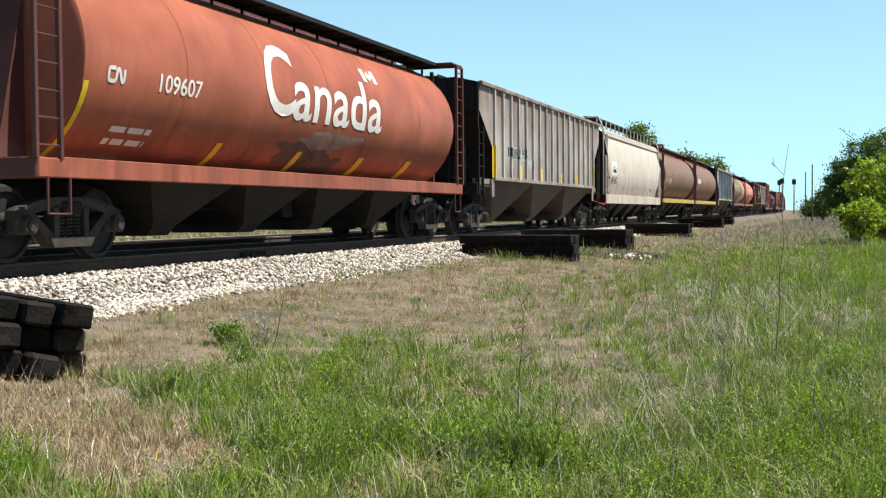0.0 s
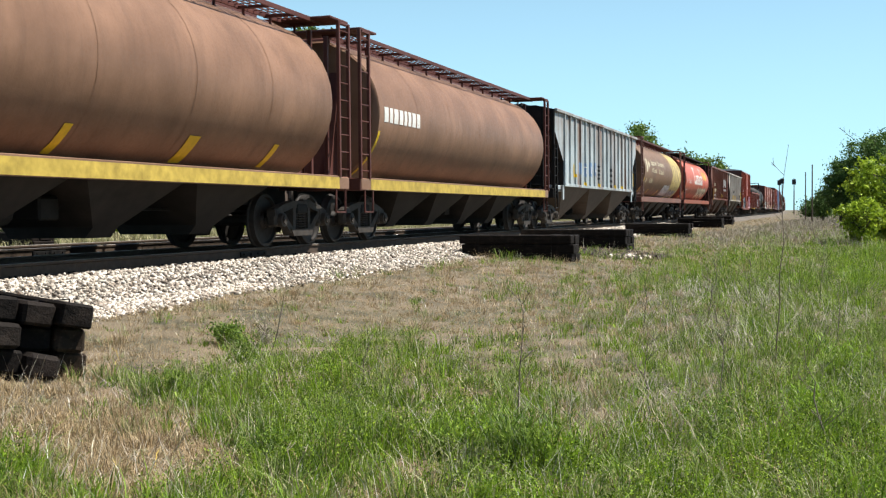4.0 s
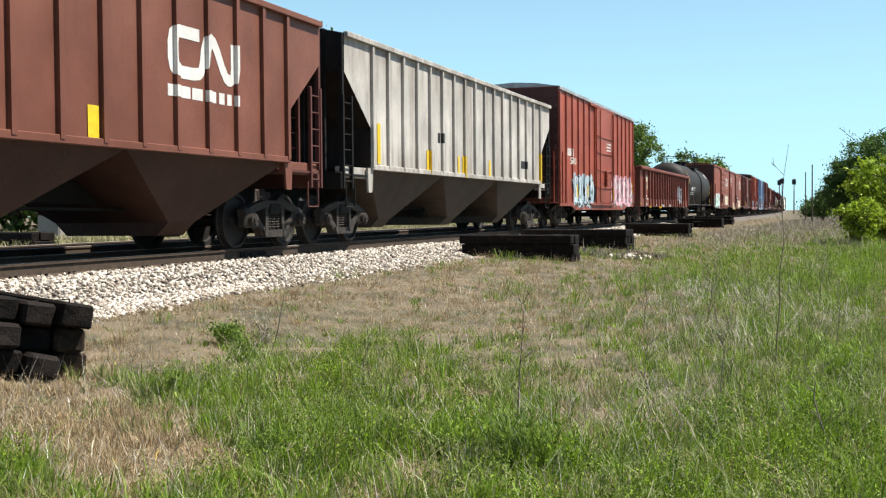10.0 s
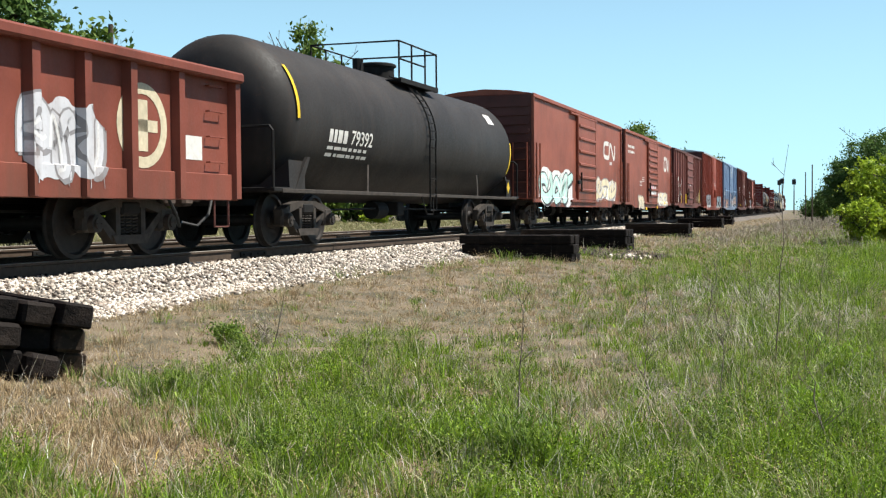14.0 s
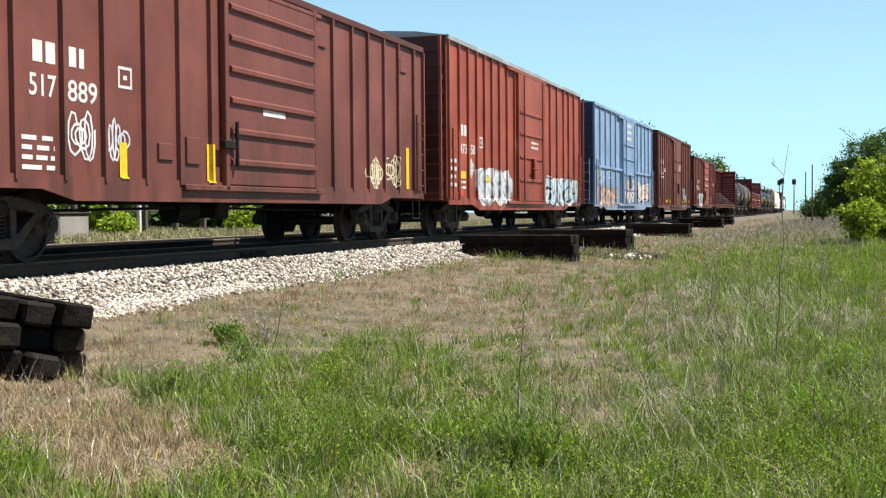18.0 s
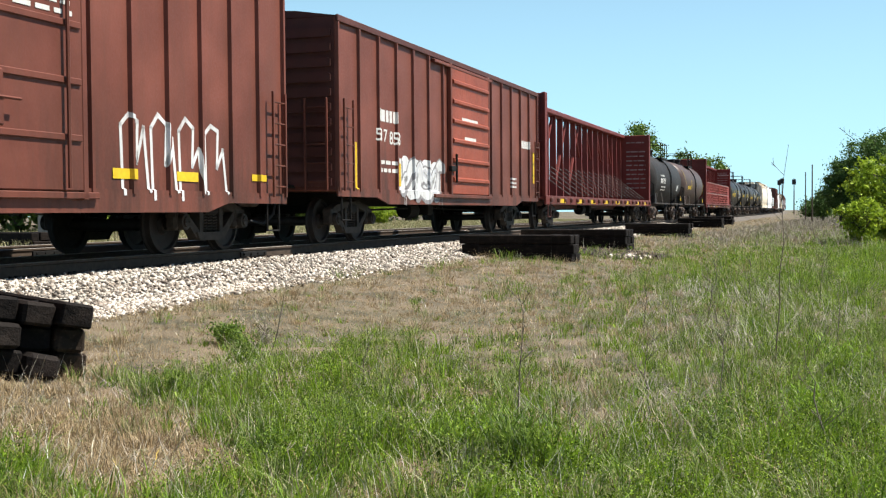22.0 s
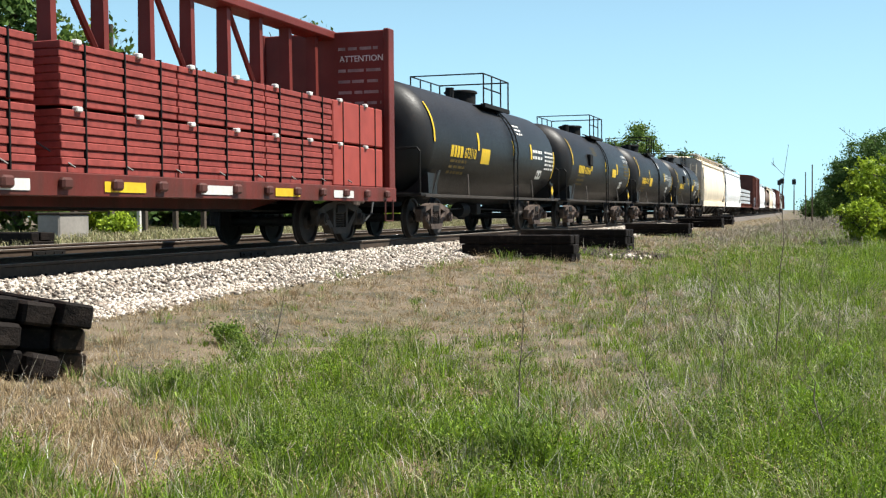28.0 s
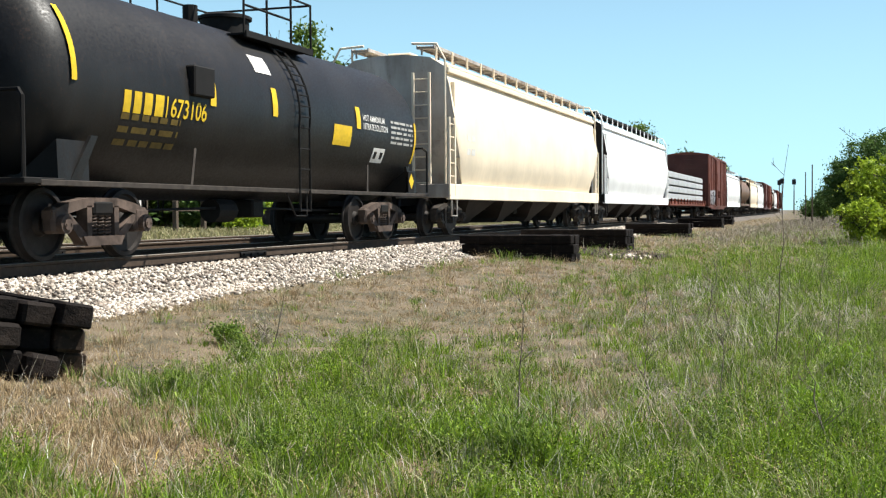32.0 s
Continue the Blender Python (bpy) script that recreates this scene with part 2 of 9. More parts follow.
def lie(x, y):
    return np.interp(x + BEND * y * y / 2, XS, HS)


def ground_material():
    m, n, l, b = shader("trodden_soil_and_litter")
    co = n.new("ShaderNodeTexCoord").outputs["Object"]
    a, f, big = noise_node(n, l, co, 1.3, 6), noise_node(n, l, co, 24, 7), noise_node(n, l, co, 0.18, 4)
    c = mixed(n, l, ramp(n, l, a, 0.38, 0.62), (0.17, 0.125, 0.082), (0.035, 0.032, 0.017))
    c = mixed(n, l, ramp(n, l, f, 0.45, 0.7, 0, 0.7), c, (0.21, 0.155, 0.095))
    c = mixed(n, l, ramp(n, l, big, 0.4, 0.65, 0, 0.5), c, (0.035, 0.045, 0.014))
    l.new(c, b.inputs["Base Color"])
    b.inputs["Roughness"].default_value = 0.95
    bumped(n, l, b, f, 0.7, 0.04)
    return m


def stone_bed_material():
    m, n, l, b = shader("crushed_stone_bed")
    co = n.new("ShaderNodeTexCoord").outputs["Object"]
    v = n.new("ShaderNodeTexVoronoi")
    v.inputs["Scale"].default_value = 17
    l.new(co, v.inputs["Vector"])
    big = noise_node(n, l, co, 0.7, 4)
    hue = n.new("ShaderNodeSeparateColor")
    l.new(v.outputs["Color"], hue.inputs[0])
    c = mixed(n, l, hue.outputs[0], (0.03, 0.025, 0.021), (0.13, 0.11, 0.095))
    c = mixed(n, l, ramp(n, l, v.outputs["Distance"], 0.02, 0.3, 0.8, 0), (0.11, 0.095, 0.08), c)
    c = mixed(n, l, ramp(n, l, big, 0.45, 0.7, 0, 0.4), c, (0.22, 0.15, 0.10))
    l.new(c, b.inputs["Base Color"])
    b.inputs["Roughness"].default_value = 0.9
    bumped(n, l, b, v.outputs["Distance"], 1.0, 0.05)
    b.inputs["Normal"].links[0].from_node.invert = True
    return m


SOIL, STONE_BED = ground_material(), stone_bed_material()
OILY_BED = plain("grimy_fouled_ballast", (0.19, 0.165, 0.137), 0.9, 0, 0.5, 22, 0.8, 0.04)


def build_ground():
    ys = [-900, -200, -60] + list(range(-30, 120, 3)) + list(range(120, 900, 30)) + [1000, 1500, 3000]
    k = len(XS)
    vs = []
    rnd = np.random.RandomState(3)
    for y in ys:
        c = -BEND * min(abs(y), 900) ** 2 / 2
        for x, h in zip(XS, HS):
            near = 1.3 < x < 20 and -10 < y < 120
            vs.append((x + (c if abs(x) < 100 else 0), y, h + (rnd.uniform(-0.025, 0.025) if near and x > 2.8 else 0)))
    fs = np.array([(j * k + i, j * k + i + 1, (j + 1) * k + i + 1, (j + 1) * k + i) for j in range(len(ys) - 1) for i in range(k - 1)])
    g = new("ground", raw_mesh("ground", np.array(vs), fs, SOIL))
    g.data.materials.append(STONE_BED)
    g.data.materials.append(OILY_BED)
    for p in g.data.polygons:
        if -6.9 < XS[p.index % (k - 1)] < 2.2:
            p.material_index = 2 if -5.7 < XS[p.index % (k - 1)] < 0.5 else 1
    g.data.shade_smooth()
    tagged(g, "grassy field and pale crushed-stone track bed", "ground", kind="structure")


def rail_mesh(dx):
    prof = [(-0.07, -0.186), (0.07, -0.186), (0.07, -0.172), (0.014, -0.15), (0.014, -0.045), (0.036, -0.035), (0.036, -0.006), (0.030, 0), (-0.030, 0), (-0.036, -0.006), (-0.036, -0.035), (-0.014, -0.045), (-0.014, -0.15), (-0.07, -0.172)]
    s = Shape()
    s.loft([[(line_at(y)[0].x + dx + x, y, RAIL + z) for x, z in prof] for y in list(range(-560, -60, 20)) + list(range(-60, 200, 10)) + list(range(200, 1000, 20))])
    me = s.mesh("rail", RAIL_SIDE)
    me.materials.append(RAIL_TOP)
    for p in me.polygons:
        if abs(p.normal.z) > 0.7 and p.center.z > RAIL - 0.01:
            p.material_index = 1
    return me


def build_track(cx, label, first, last, both):
    t = new("railway_track")
    tagged(t, label, "railway track", "tracks", "structure")
    for x in (cx - 0.753, cx + 0.753):
        part("rail", rail_mesh(x), None, t, "brown steel rail with a bright worn head")
    tie = Shape()
    tie.block(-1.3, 1.3, -0.115, 0.115, -0.17, 0.0, 0.012)
    tie = tie.mesh("tie", TIE_OLD)
    plate = Shape()
    plate.block(-0.17, 0.17, -0.09, 0.09, 0.0, 0.018, 0.004)
    for x in (-0.09, 0.09):
        for y in (-0.05, 0.05):
            plate.block(x - 0.014, x + 0.014, y - 0.014, y + 0.014, 0.0, 0.05, 0.004)
    plate = plate.mesh("tie_plate", STEEL_DARK)
    rnd = random.Random(8)
    s = first
    while s < last:
        ob = part("tie", tie, None, t, at=on_line(s, cx + rnd.uniform(-0.04, 0.04), -0.19))
        for x in ((-0.753, 0.753) if both else (0.753,)):
            part("tie_plate", plate, None, ob, at=pose(x, 0, 0.001))
        s += 0.54 + rnd.uniform(-0.02, 0.02)
    bar = Shape()
    for sx in (1, -1):
        bar.block(sx * 0.028 - 0.014, sx * 0.028 + 0.014, -0.45, 0.45, -0.135, -0.055, 0.006)
    for y in (-0.36, -0.12, 0.12, 0.36):
        bar.rod((-0.06, y, -0.095), (0.065, y, -0.095), 0.018, 6)
    bar = bar.mesh("joint_bar", STEEL_DARK)
    for s in (17.4, 30.5, 43.0):
        part("joint_bar", bar, None, t, at=on_line(s, cx + 0.753))
    return t


def stone_toe(y):
    """Where the stones give way to the field."""
    return 2.5 + 0.16 * np.clip(13.0 - y, 0, 5)


# small loose pieces, each kind in one mesh
def scatter_xy(rnd, n, y0, y1, power=1.6):
    """Places over the field, thinner with distance from where the line is watched."""
    u = rnd.rand(n)
    e = 1 - power
    y = (y0 ** e + u * (y1 ** e - y0 ** e)) ** (1 / e)
    lo = np.maximum(stone_toe(y) - 0.05 - BEND * y * y / 2, 9.6 - 0.86 * y)
    hi = 10.4 + 0.055 * y
    return lo + (hi - lo) * rnd.rand(n), y


def waves(x, y, seed, size):
    rnd = np.random.RandomState(seed)
    t = np.zeros_like(x)
    for i in range(7):
        a, f, p = rnd.uniform(0, 6.28), rnd.uniform(0.6, 1.9) / size, rnd.uniform(0, 6.28)
        t += np.sin((x * np.cos(a) + y * np.sin(a)) * f * 6.28 + p)
    return t / 3.2


def greenness(x, y):
    g = 0.2 + (x - 5.6) / 2.7 + 0.75 * waves(x, y, 4, 2.0) + 0.6 * waves(x, y, 9, 0.7) + 0.45 * waves(x, y, 14, 0.3) + 0.02 * np.clip(y - 14, 0, 14) - 0.03 * np.clip(y - 34, 0, 40)
    for cx, cy, rx, ry, k in ((9.9, 12, 1.0, 17, 2.2), (9.9, 5.9, 0.7, 1.6, 1.3), (9.0, 7.6, 0.5, 1.2, -0.6), (8.7, 10.5, 0.7, 2.0, -0.5), (6.9, 4.75, 0.5, 0.5, -3.0), (6.2, 5.3, 0.5, 0.45, -2.4), (5.2, 6.0, 0.6, 0.6, -2.0), (4.6, 7.4, 0.7, 0.7, -1.5),
                              (5.75, 6.85, 0.55, 0.7, 2.6), (6.6, 7.2, 0.8, 1.5, 2.2), (6.1, 8.9, 0.8, 1.2, 2.0), (7.3, 5.7, 0.7, 0.8, 2.2), (7.9, 5.0, 0.5, 0.6, 1.3), (6.35, 4.25, 0.35, 0.35, 3.2), (5.7, 4.9, 0.3, 0.3, 1.5),
                              (8.6, 4.95, 0.25, 0.35, 1.2), (8.05, 5.05, 0.16, 0.3, -1.8), (8.35, 6.55, 0.22, 0.5, -2.4), (8.9, 4.75, 0.4, 0.2, -2.6), (9.4, 4.95, 0.3, 0.2, -1.4), (5.6, 13.5, 1.3, 3.0, -1.0), (7.6, 13.0, 0.9, 2.5, -0.5), (8.0, 22, 1.4, 7, 1.3)):
        g += k * np.exp(-((x - cx) / rx) ** 2 - ((y - cy) / ry) ** 2)
    return g


def bald(x, y):
    """Where the soil lies bare among the grass."""
    return waves(x, y, 41, 0.9) + 0.5 * waves(x, y, 43, 0.35) - 0.25 * np.clip(x - 9.2, 0, 1) * 2


def blades(name, x, y, h, w, lean, material, seed, label, bend=0.5, way=None, lift=0.0, droop=0.25):
    """Blades: each a strip of three triangles that bends over."""
    rnd = np.random.RandomState(seed)
    n = len(x)
    a = rnd.uniform(0, 6.28, n)
    b = rnd.uniform(0, 6.28, n) if way is None else way
    wx, wy = np.cos(a) * w, np.sin(a) * w
    dx, dy = np.cos(b) * lean * h, np.sin(b) * lean * h
    z = lie(x, y) - 0.01 + lift
    v = np.empty((n, 5, 3))
    v[:, 0] = np.stack([x - wx, y - wy, z], 1)
    v[:, 1] = np.stack([x + wx, y + wy, z], 1)
    v[:, 2] = np.stack([x - wx * 0.8 + dx * bend * 0.6, y - wy * 0.8 + dy * bend * 0.6, z + h * 0.6], 1)
    v[:, 3] = np.stack([x + wx * 0.8 + dx * bend * 0.6, y + wy * 0.8 + dy * bend * 0.6, z + h * 0.6], 1)
    v[:, 4] = np.stack([x + dx, y + dy, z + h * (1 - droop * np.minimum(lean, 3))], 1)
    k = (np.arange(n) * 5)[:, None]
    f = np.concatenate([k + np.array([[0, 1, 3]]), k + np.array([[0, 3, 2]]), k + np.array([[2, 3, 4]])])
    ob = new(name, raw_mesh(name, v.reshape(-1, 3), f, material))
    return tagged(ob, label, "grass", kind="stuff")


GREEN = islands("grass_blades", ((0.025, 0.055, 0.006), (0.11, 0.20, 0.012), (0.23, 0.37, 0.022), (0.46, 0.64, 0.06), (0.16, 0.22, 0.03)), 0.5, trans=0.4)
DEEPGREEN = islands("deep_grass_blades", ((0.03, 0.06, 0.008), (0.075, 0.135, 0.014), (0.13, 0.21, 0.025), (0.20, 0.28, 0.045)), 0.5, trans=0.35)
GREYGREEN = islands("grey_green_weeds", ((0.07, 0.09, 0.022), (0.22, 0.25, 0.09), (0.12, 0.16, 0.03), (0.44, 0.43, 0.25)), 0.6, trans=0.2)
STRAW = islands("dry_straw", ((0.33, 0.24, 0.13), (0.52, 0.41, 0.245), (0.18, 0.125, 0.07), (0.62, 0.52, 0.36), (0.40, 0.285, 0.155)), 0.65, trans=0.15)
GREYSTRAW = islands("dead_grey_stems", ((0.24, 0.20, 0.16), (0.42, 0.38, 0.31), (0.13, 0.10, 0.08), (0.55, 0.50, 0.42)), 0.7)
MAUVE = islands("dead_brown_thicket", ((0.22, 0.18, 0.155), (0.34, 0.29, 0.25), (0.15, 0.12, 0.10), (0.19, 0.20, 0.09)), 0.8)
LEAFY = islands("low_weed_leaves", ((0.03, 0.06, 0.006), (0.11, 0.18, 0.012), (0.32, 0.44, 0.035)), 0.5, trans=0.35)


def build_grass():
    rnd = np.random.RandomState(21)
    # tufts: blades that spread outwards from one root
    per = 26
    x, y = scatter_xy(rnd, 14500, 3.3, 150)
    n = len(x)
    g = greenness(x, y) + rnd.normal(0, 0.6, n)
    far = np.clip(y / 14, 1, 4)
    tall = np.clip(np.exp(rnd.normal(math.log(0.088), 0.42, n)) * (1 + 0.6 * waves(x, y, 2, 0.5)).clip(0.35, 2.2), 0.035, 0.24) * (1 + 0.2 * np.clip(g - 1, 0, 2)) * np.clip(far, 1, 1.5)
    tall *= np.where(g < 0.4, 0.65, 1)
    pick = rnd.rand(n)
    kind = np.where(g > 0.95, np.where(pick < 0.70, 0, np.where(pick < 0.94, 1, 2)), np.where(g > 0.35, np.where(pick < 0.35, 0, np.where(pick < 0.65, 1, 2)), np.where(pick < 0.08, 1, 2)))
    X, Y, T, K, F = (np.repeat(a, per) for a in (x, y, tall, kind, far))
    keep = (bald(X, Y) < 0.62) | (rnd.rand(len(X)) < 0.15)
    X, Y, T, K, F = (a[keep] for a in (X, Y, T, K, F))
    m = len(X)
    way, out = rnd.uniform(0, 6.28, m), np.abs(rnd.normal(0, 1, m)) * (0.018 + 0.2 * T) * F
    X, Y = X + np.cos(way) * out, Y + np.sin(way) * out
    h = T * rnd.uniform(0.4, 1.15, m)
    lean = rnd.uniform(0.05, 0.9, m) + np.minimum(out / (T + 0.01), 1.2) * 0.5
    K = np.where((K == 0) & (waves(X, Y, 51, 0.6) + rnd.normal(0, 0.3, m) > 0.2), 3, K)
    for i, (name, mat, w, label) in enumerate((("green_grass", GREEN, 0.0023, "fresh green grass tufts over the field"), ("grey_green_weeds", GREYGREEN, 0.0018, "grey-green weeds among the grass"), ("dry_grass", STRAW, 0.0016, "dry straw-coloured grass tufts near the stones"), ("dark_grass", DEEPGREEN, 0.0022, "darker green grass tufts in the field"))):
        q = K == i
        blades(name, X[q], Y[q], h[q], w * F[q] * rnd.uniform(0.6, 1.4, q.sum()), lean[q], mat, 1 + i, label, way=way[q] + rnd.normal(0, 0.6, q.sum()))
    # short growth and litter between the tufts
    x, y = scatter_xy(rnd, 135000, 3.3, 150)
    g = greenness(x, y) + rnd.normal(0, 0.6, len(x))
    far = np.clip(y / 14, 1, 4)
    g -= 2.0 * (bald(x, y) > 0.75)
    q = (g > 0.9) & (rnd.rand(len(x)) < 0.55)
    blades("short_grass", x[q], y[q], rnd.uniform(0.02, 0.07, q.sum()) * far[q] ** 0.6, 0.002 * far[q], rnd.uniform(0.2, 1.2, q.sum()), GREEN, 11, "short fresh grass between the tufts")
    q = (g <= 0.9) & (x + BEND * y * y / 2 > 2.6)
    blades("straw_litter", x[q], y[q], rnd.uniform(0.02, 0.06, q.sum()) * far[q] ** 0.6, 0.0019 * far[q], rnd.uniform(0.6, 3.0, q.sum()), STRAW, 12, "short dry litter on the brown soil")
    # flat-lying straw and tall thin straws
    x, y = scatter_xy(rnd, 11000, 3.4, 80)
    blades("loose_straw", x, y, rnd.uniform(0.03, 0.08, len(x)), 0.0014 * np.clip(y / 12, 1, 3), rnd.uniform(1.0, 3.2, len(x)), GREYSTRAW, 4, "loose pale straw lying on the grass", bend=1.0, droop=0.0)
    x, y = scatter_xy(rnd, 4200, 3.6, 90)
    k = waves(x, y, 31, 1.4) + rnd.normal(0, 0.5, len(x)) > 0.1
    x, y = x[k], y[k]
    blades("tall_straws", x, y, rnd.uniform(0.14, 0.34, len(x)), 0.0011 * np.clip(y / 10, 1, 3), rnd.uniform(0.1, 1.1, len(x)), GREYSTRAW, 5, "tall thin grey-brown dead stems in the grass", bend=1.0, droop=0.05)
    # tangles of dead weed stems among the green
    cx, cy = rnd.uniform(7.9, 10.2, 120), 4.6 + 13 * rnd.rand(120) ** 1.3
    cx[:12], cy[:12] = rnd.uniform(5.6, 7.2, 12), rnd.uniform(4.8, 9, 12)
    cx[12:34], cy[12:34] = rnd.normal(8.9, 0.35, 22), rnd.uniform(5.0, 12, 22)
    n = 120 * 20
    X, Y = np.repeat(cx, 20) + rnd.normal(0, 0.16, n), np.repeat(cy, 20) + rnd.normal(0, 0.2, n)
    way = np.repeat(rnd.uniform(0, 6.28, 120), 20) + rnd.normal(0, 0.9, n)
    blades("dead_weed_stems", X, Y, rnd.uniform(0.06, 0.34, n), 0.0012 * np.clip(Y / 8, 1, 2), rnd.uniform(0.1, 1.5, n), GREYSTRAW, 15, "tangled bleached stems of dead weeds", bend=1.0, way=way, lift=0.02, droop=0.0)
    # brownish thicket along the far edge of the field
    n = 42000
    y = 34 + 130 * rnd.rand(n) ** 1.5
    x = rnd.uniform(3.9, 10.8, n) - BEND * y * y / 2 + 0.028 * (y - 36)
    k = rnd.rand(n) < np.clip((y - 34) / 16 + 0.3 * waves(x, y, 61, 4), 0.05, 1)
    x, y = x[k], y[k]
    n = len(x)
    blades("dead_thicket", x, y, rnd.uniform(0.06, 0.30, n) * (1 + 0.5 * waves(x, y, 62, 3)).clip(0.4, 2) * np.where(rnd.rand(n) < 0.05, 1.8, 1), 0.0055 * np.clip(y / 60, 1, 2), rnd.uniform(0.2, 1.4, n), MAUVE, 16, "grey-brown dead thicket far along the field")
    # low leaves
    x, y = scatter_xy(rnd, 30000, 3.4, 60)
    k = (greenness(x, y) + rnd.normal(0, 0.4, len(x)) > 1.2) & (bald(x, y) < 0.7)
    x, y = x[k], y[k]
    blades("low_weeds", x, y, rnd.uniform(0.03, 0.09, len(x)), rnd.uniform(0.003, 0.0075, len(x)) * np.clip(y / 12, 1, 3), rnd.uniform(0.5, 1.6, len(x)), LEAFY, 6, "low broad-leaved weeds close to the soil")
    # leafy weed clumps
    x, y = scatter_xy(rnd, 11000, 3.5, 60)
    k = greenness(x, y) + 1.1 * waves(x, y, 17, 0.5) - 1.5 * np.clip(bald(x, y), 0, 2) + rnd.normal(0, 0.5, len(x)) > 1.9
    x, y = x[k], y[k]
    c = np.stack([x, y, lie(x, y) + rnd.uniform(0.03, 0.2, len(x))], 1)
    sz = np.repeat(np.clip(y / 12, 1, 2.6), 30)[:, None]
    v, f = leaf_cloud(rnd, c, 30, np.array([0.06, 0.06, 0.045]) * 1.0, 0.0062)
    v = v.reshape(-1, 4, 3)
    mid = v.mean(1, keepdims=True)
    v = (mid + (v - mid) * sz[:, :, None]).reshape(-1, 3)
    tagged(new("leafy_weeds", raw_mesh("leafy_weeds", v, f, LEAFY)), "small leafy green weeds in the grass", "weeds", kind="stuff")
    # the far side of the line
    n = 60000
    x, y = -7.4 - 22 * rnd.rand(n) ** 1.5, 14 + 75 * rnd.rand(n)
    blades("rough_grass", x, y, rnd.uniform(0.1, 0.32, n), 0.012, rnd.uniform(0.2, 0.9, n), islands("rough_grass_blades", ((0.15, 0.17, 0.06), (0.30, 0.28, 0.14), (0.42, 0.37, 0.22)), 0.6, trans=0.2), 7, "rough pale grass beyond the second track")
    # the field beside and behind
    x, y = rnd.uniform(2.9, 26, 70000), rnd.uniform(-24, 60, 70000)
    k = (x < np.maximum(2.45, 9.6 - 0.86 * y)) | (x > 10.4 + 0.055 * y) | (y < 3.3)
    x, y = x[k], y[k]
    k = greenness(x, np.maximum(y, 3)) + rnd.normal(0, 0.5, len(x)) > 0.8
    blades("field_grass", x[k], y[k], rnd.uniform(0.06, 0.2, k.sum()), 0.007, rnd.uniform(0.2, 1.1, k.sum()), GREEN, 18, "green grass over the rest of the field")
    k = ~k
    blades("field_straw", x[k], y[k], rnd.uniform(0.04, 0.14, k.sum()), 0.006, rnd.uniform(0.3, 1.6, k.sum()), STRAW, 19, "dry grass over the rest of the field")
    # flowers
    n = 1300
    x, y = scatter_xy(rnd, n, 3.6, 40)
    blades("small_flowers", x, y, rnd.uniform(0.03, 0.16, n), 0.0024 * np.clip(y / 14, 1, 2.5), rnd.uniform(0.2, 0.7, n), islands("pale_flowers", ((0.75, 0.68, 0.5), (0.8, 0.8, 0.75), (0.7, 0.5, 0.08)), 0.6), 8, "scattered small pale flowers and seed heads")


def lumps(name, x, y, r, material, label, seed, sink=0.0):
    """Angular stones: blocks with every corner knocked about."""
    rnd = np.random.RandomState(seed)
    base = np.array([(sx, sy, sz) for sz in (-1, 1) for sy in (-1, 1) for sx in (-1, 1)], float) * 0.62
    quad = np.array([(0, 2, 3, 1), (4, 5, 7, 6), (0, 1, 5, 4), (2, 6, 7, 3), (0, 4, 6, 2), (1, 3, 7, 5)])
    n = len(x)
    size = np.stack([rnd.uniform(0.9, 1.35, n), rnd.uniform(0.65, 1.0, n), rnd.uniform(0.5, 0.9, n)], 1)
    v = (base[None] + rnd.normal(0, 0.2, (n, 8, 3))) * (size * r[:, None])[:, None]
    a, tip = rnd.uniform(0, 6.28, n), rnd.normal(0, 0.5, n)
    ct, st = np.cos(tip)[:, None], np.sin(tip)[:, None]
    vz, v0 = v[:, :, 2], v[:, :, 0]
    v0, vz = v0 * ct - vz * st, v0 * st + vz * ct
    ca, sa = np.cos(a)[:, None], np.sin(a)[:, None]
    vx, vy = v0 * ca - v[:, :, 1] * sa, v0 * sa + v[:, :, 1] * ca
    v = np.stack([vx + x[:, None], vy + y[:, None], vz + (lie(x, y) + r * rnd.uniform(-0.35, 0.8, n) - sink)[:, None]], 2)
    f = (np.arange(n) * 8)[:, None, None] + quad[None]
    tagged(new(name, raw_mesh(name, v.reshape(-1, 3), f.reshape(-1, 4), material)), label, "ballast", kind="stuff")


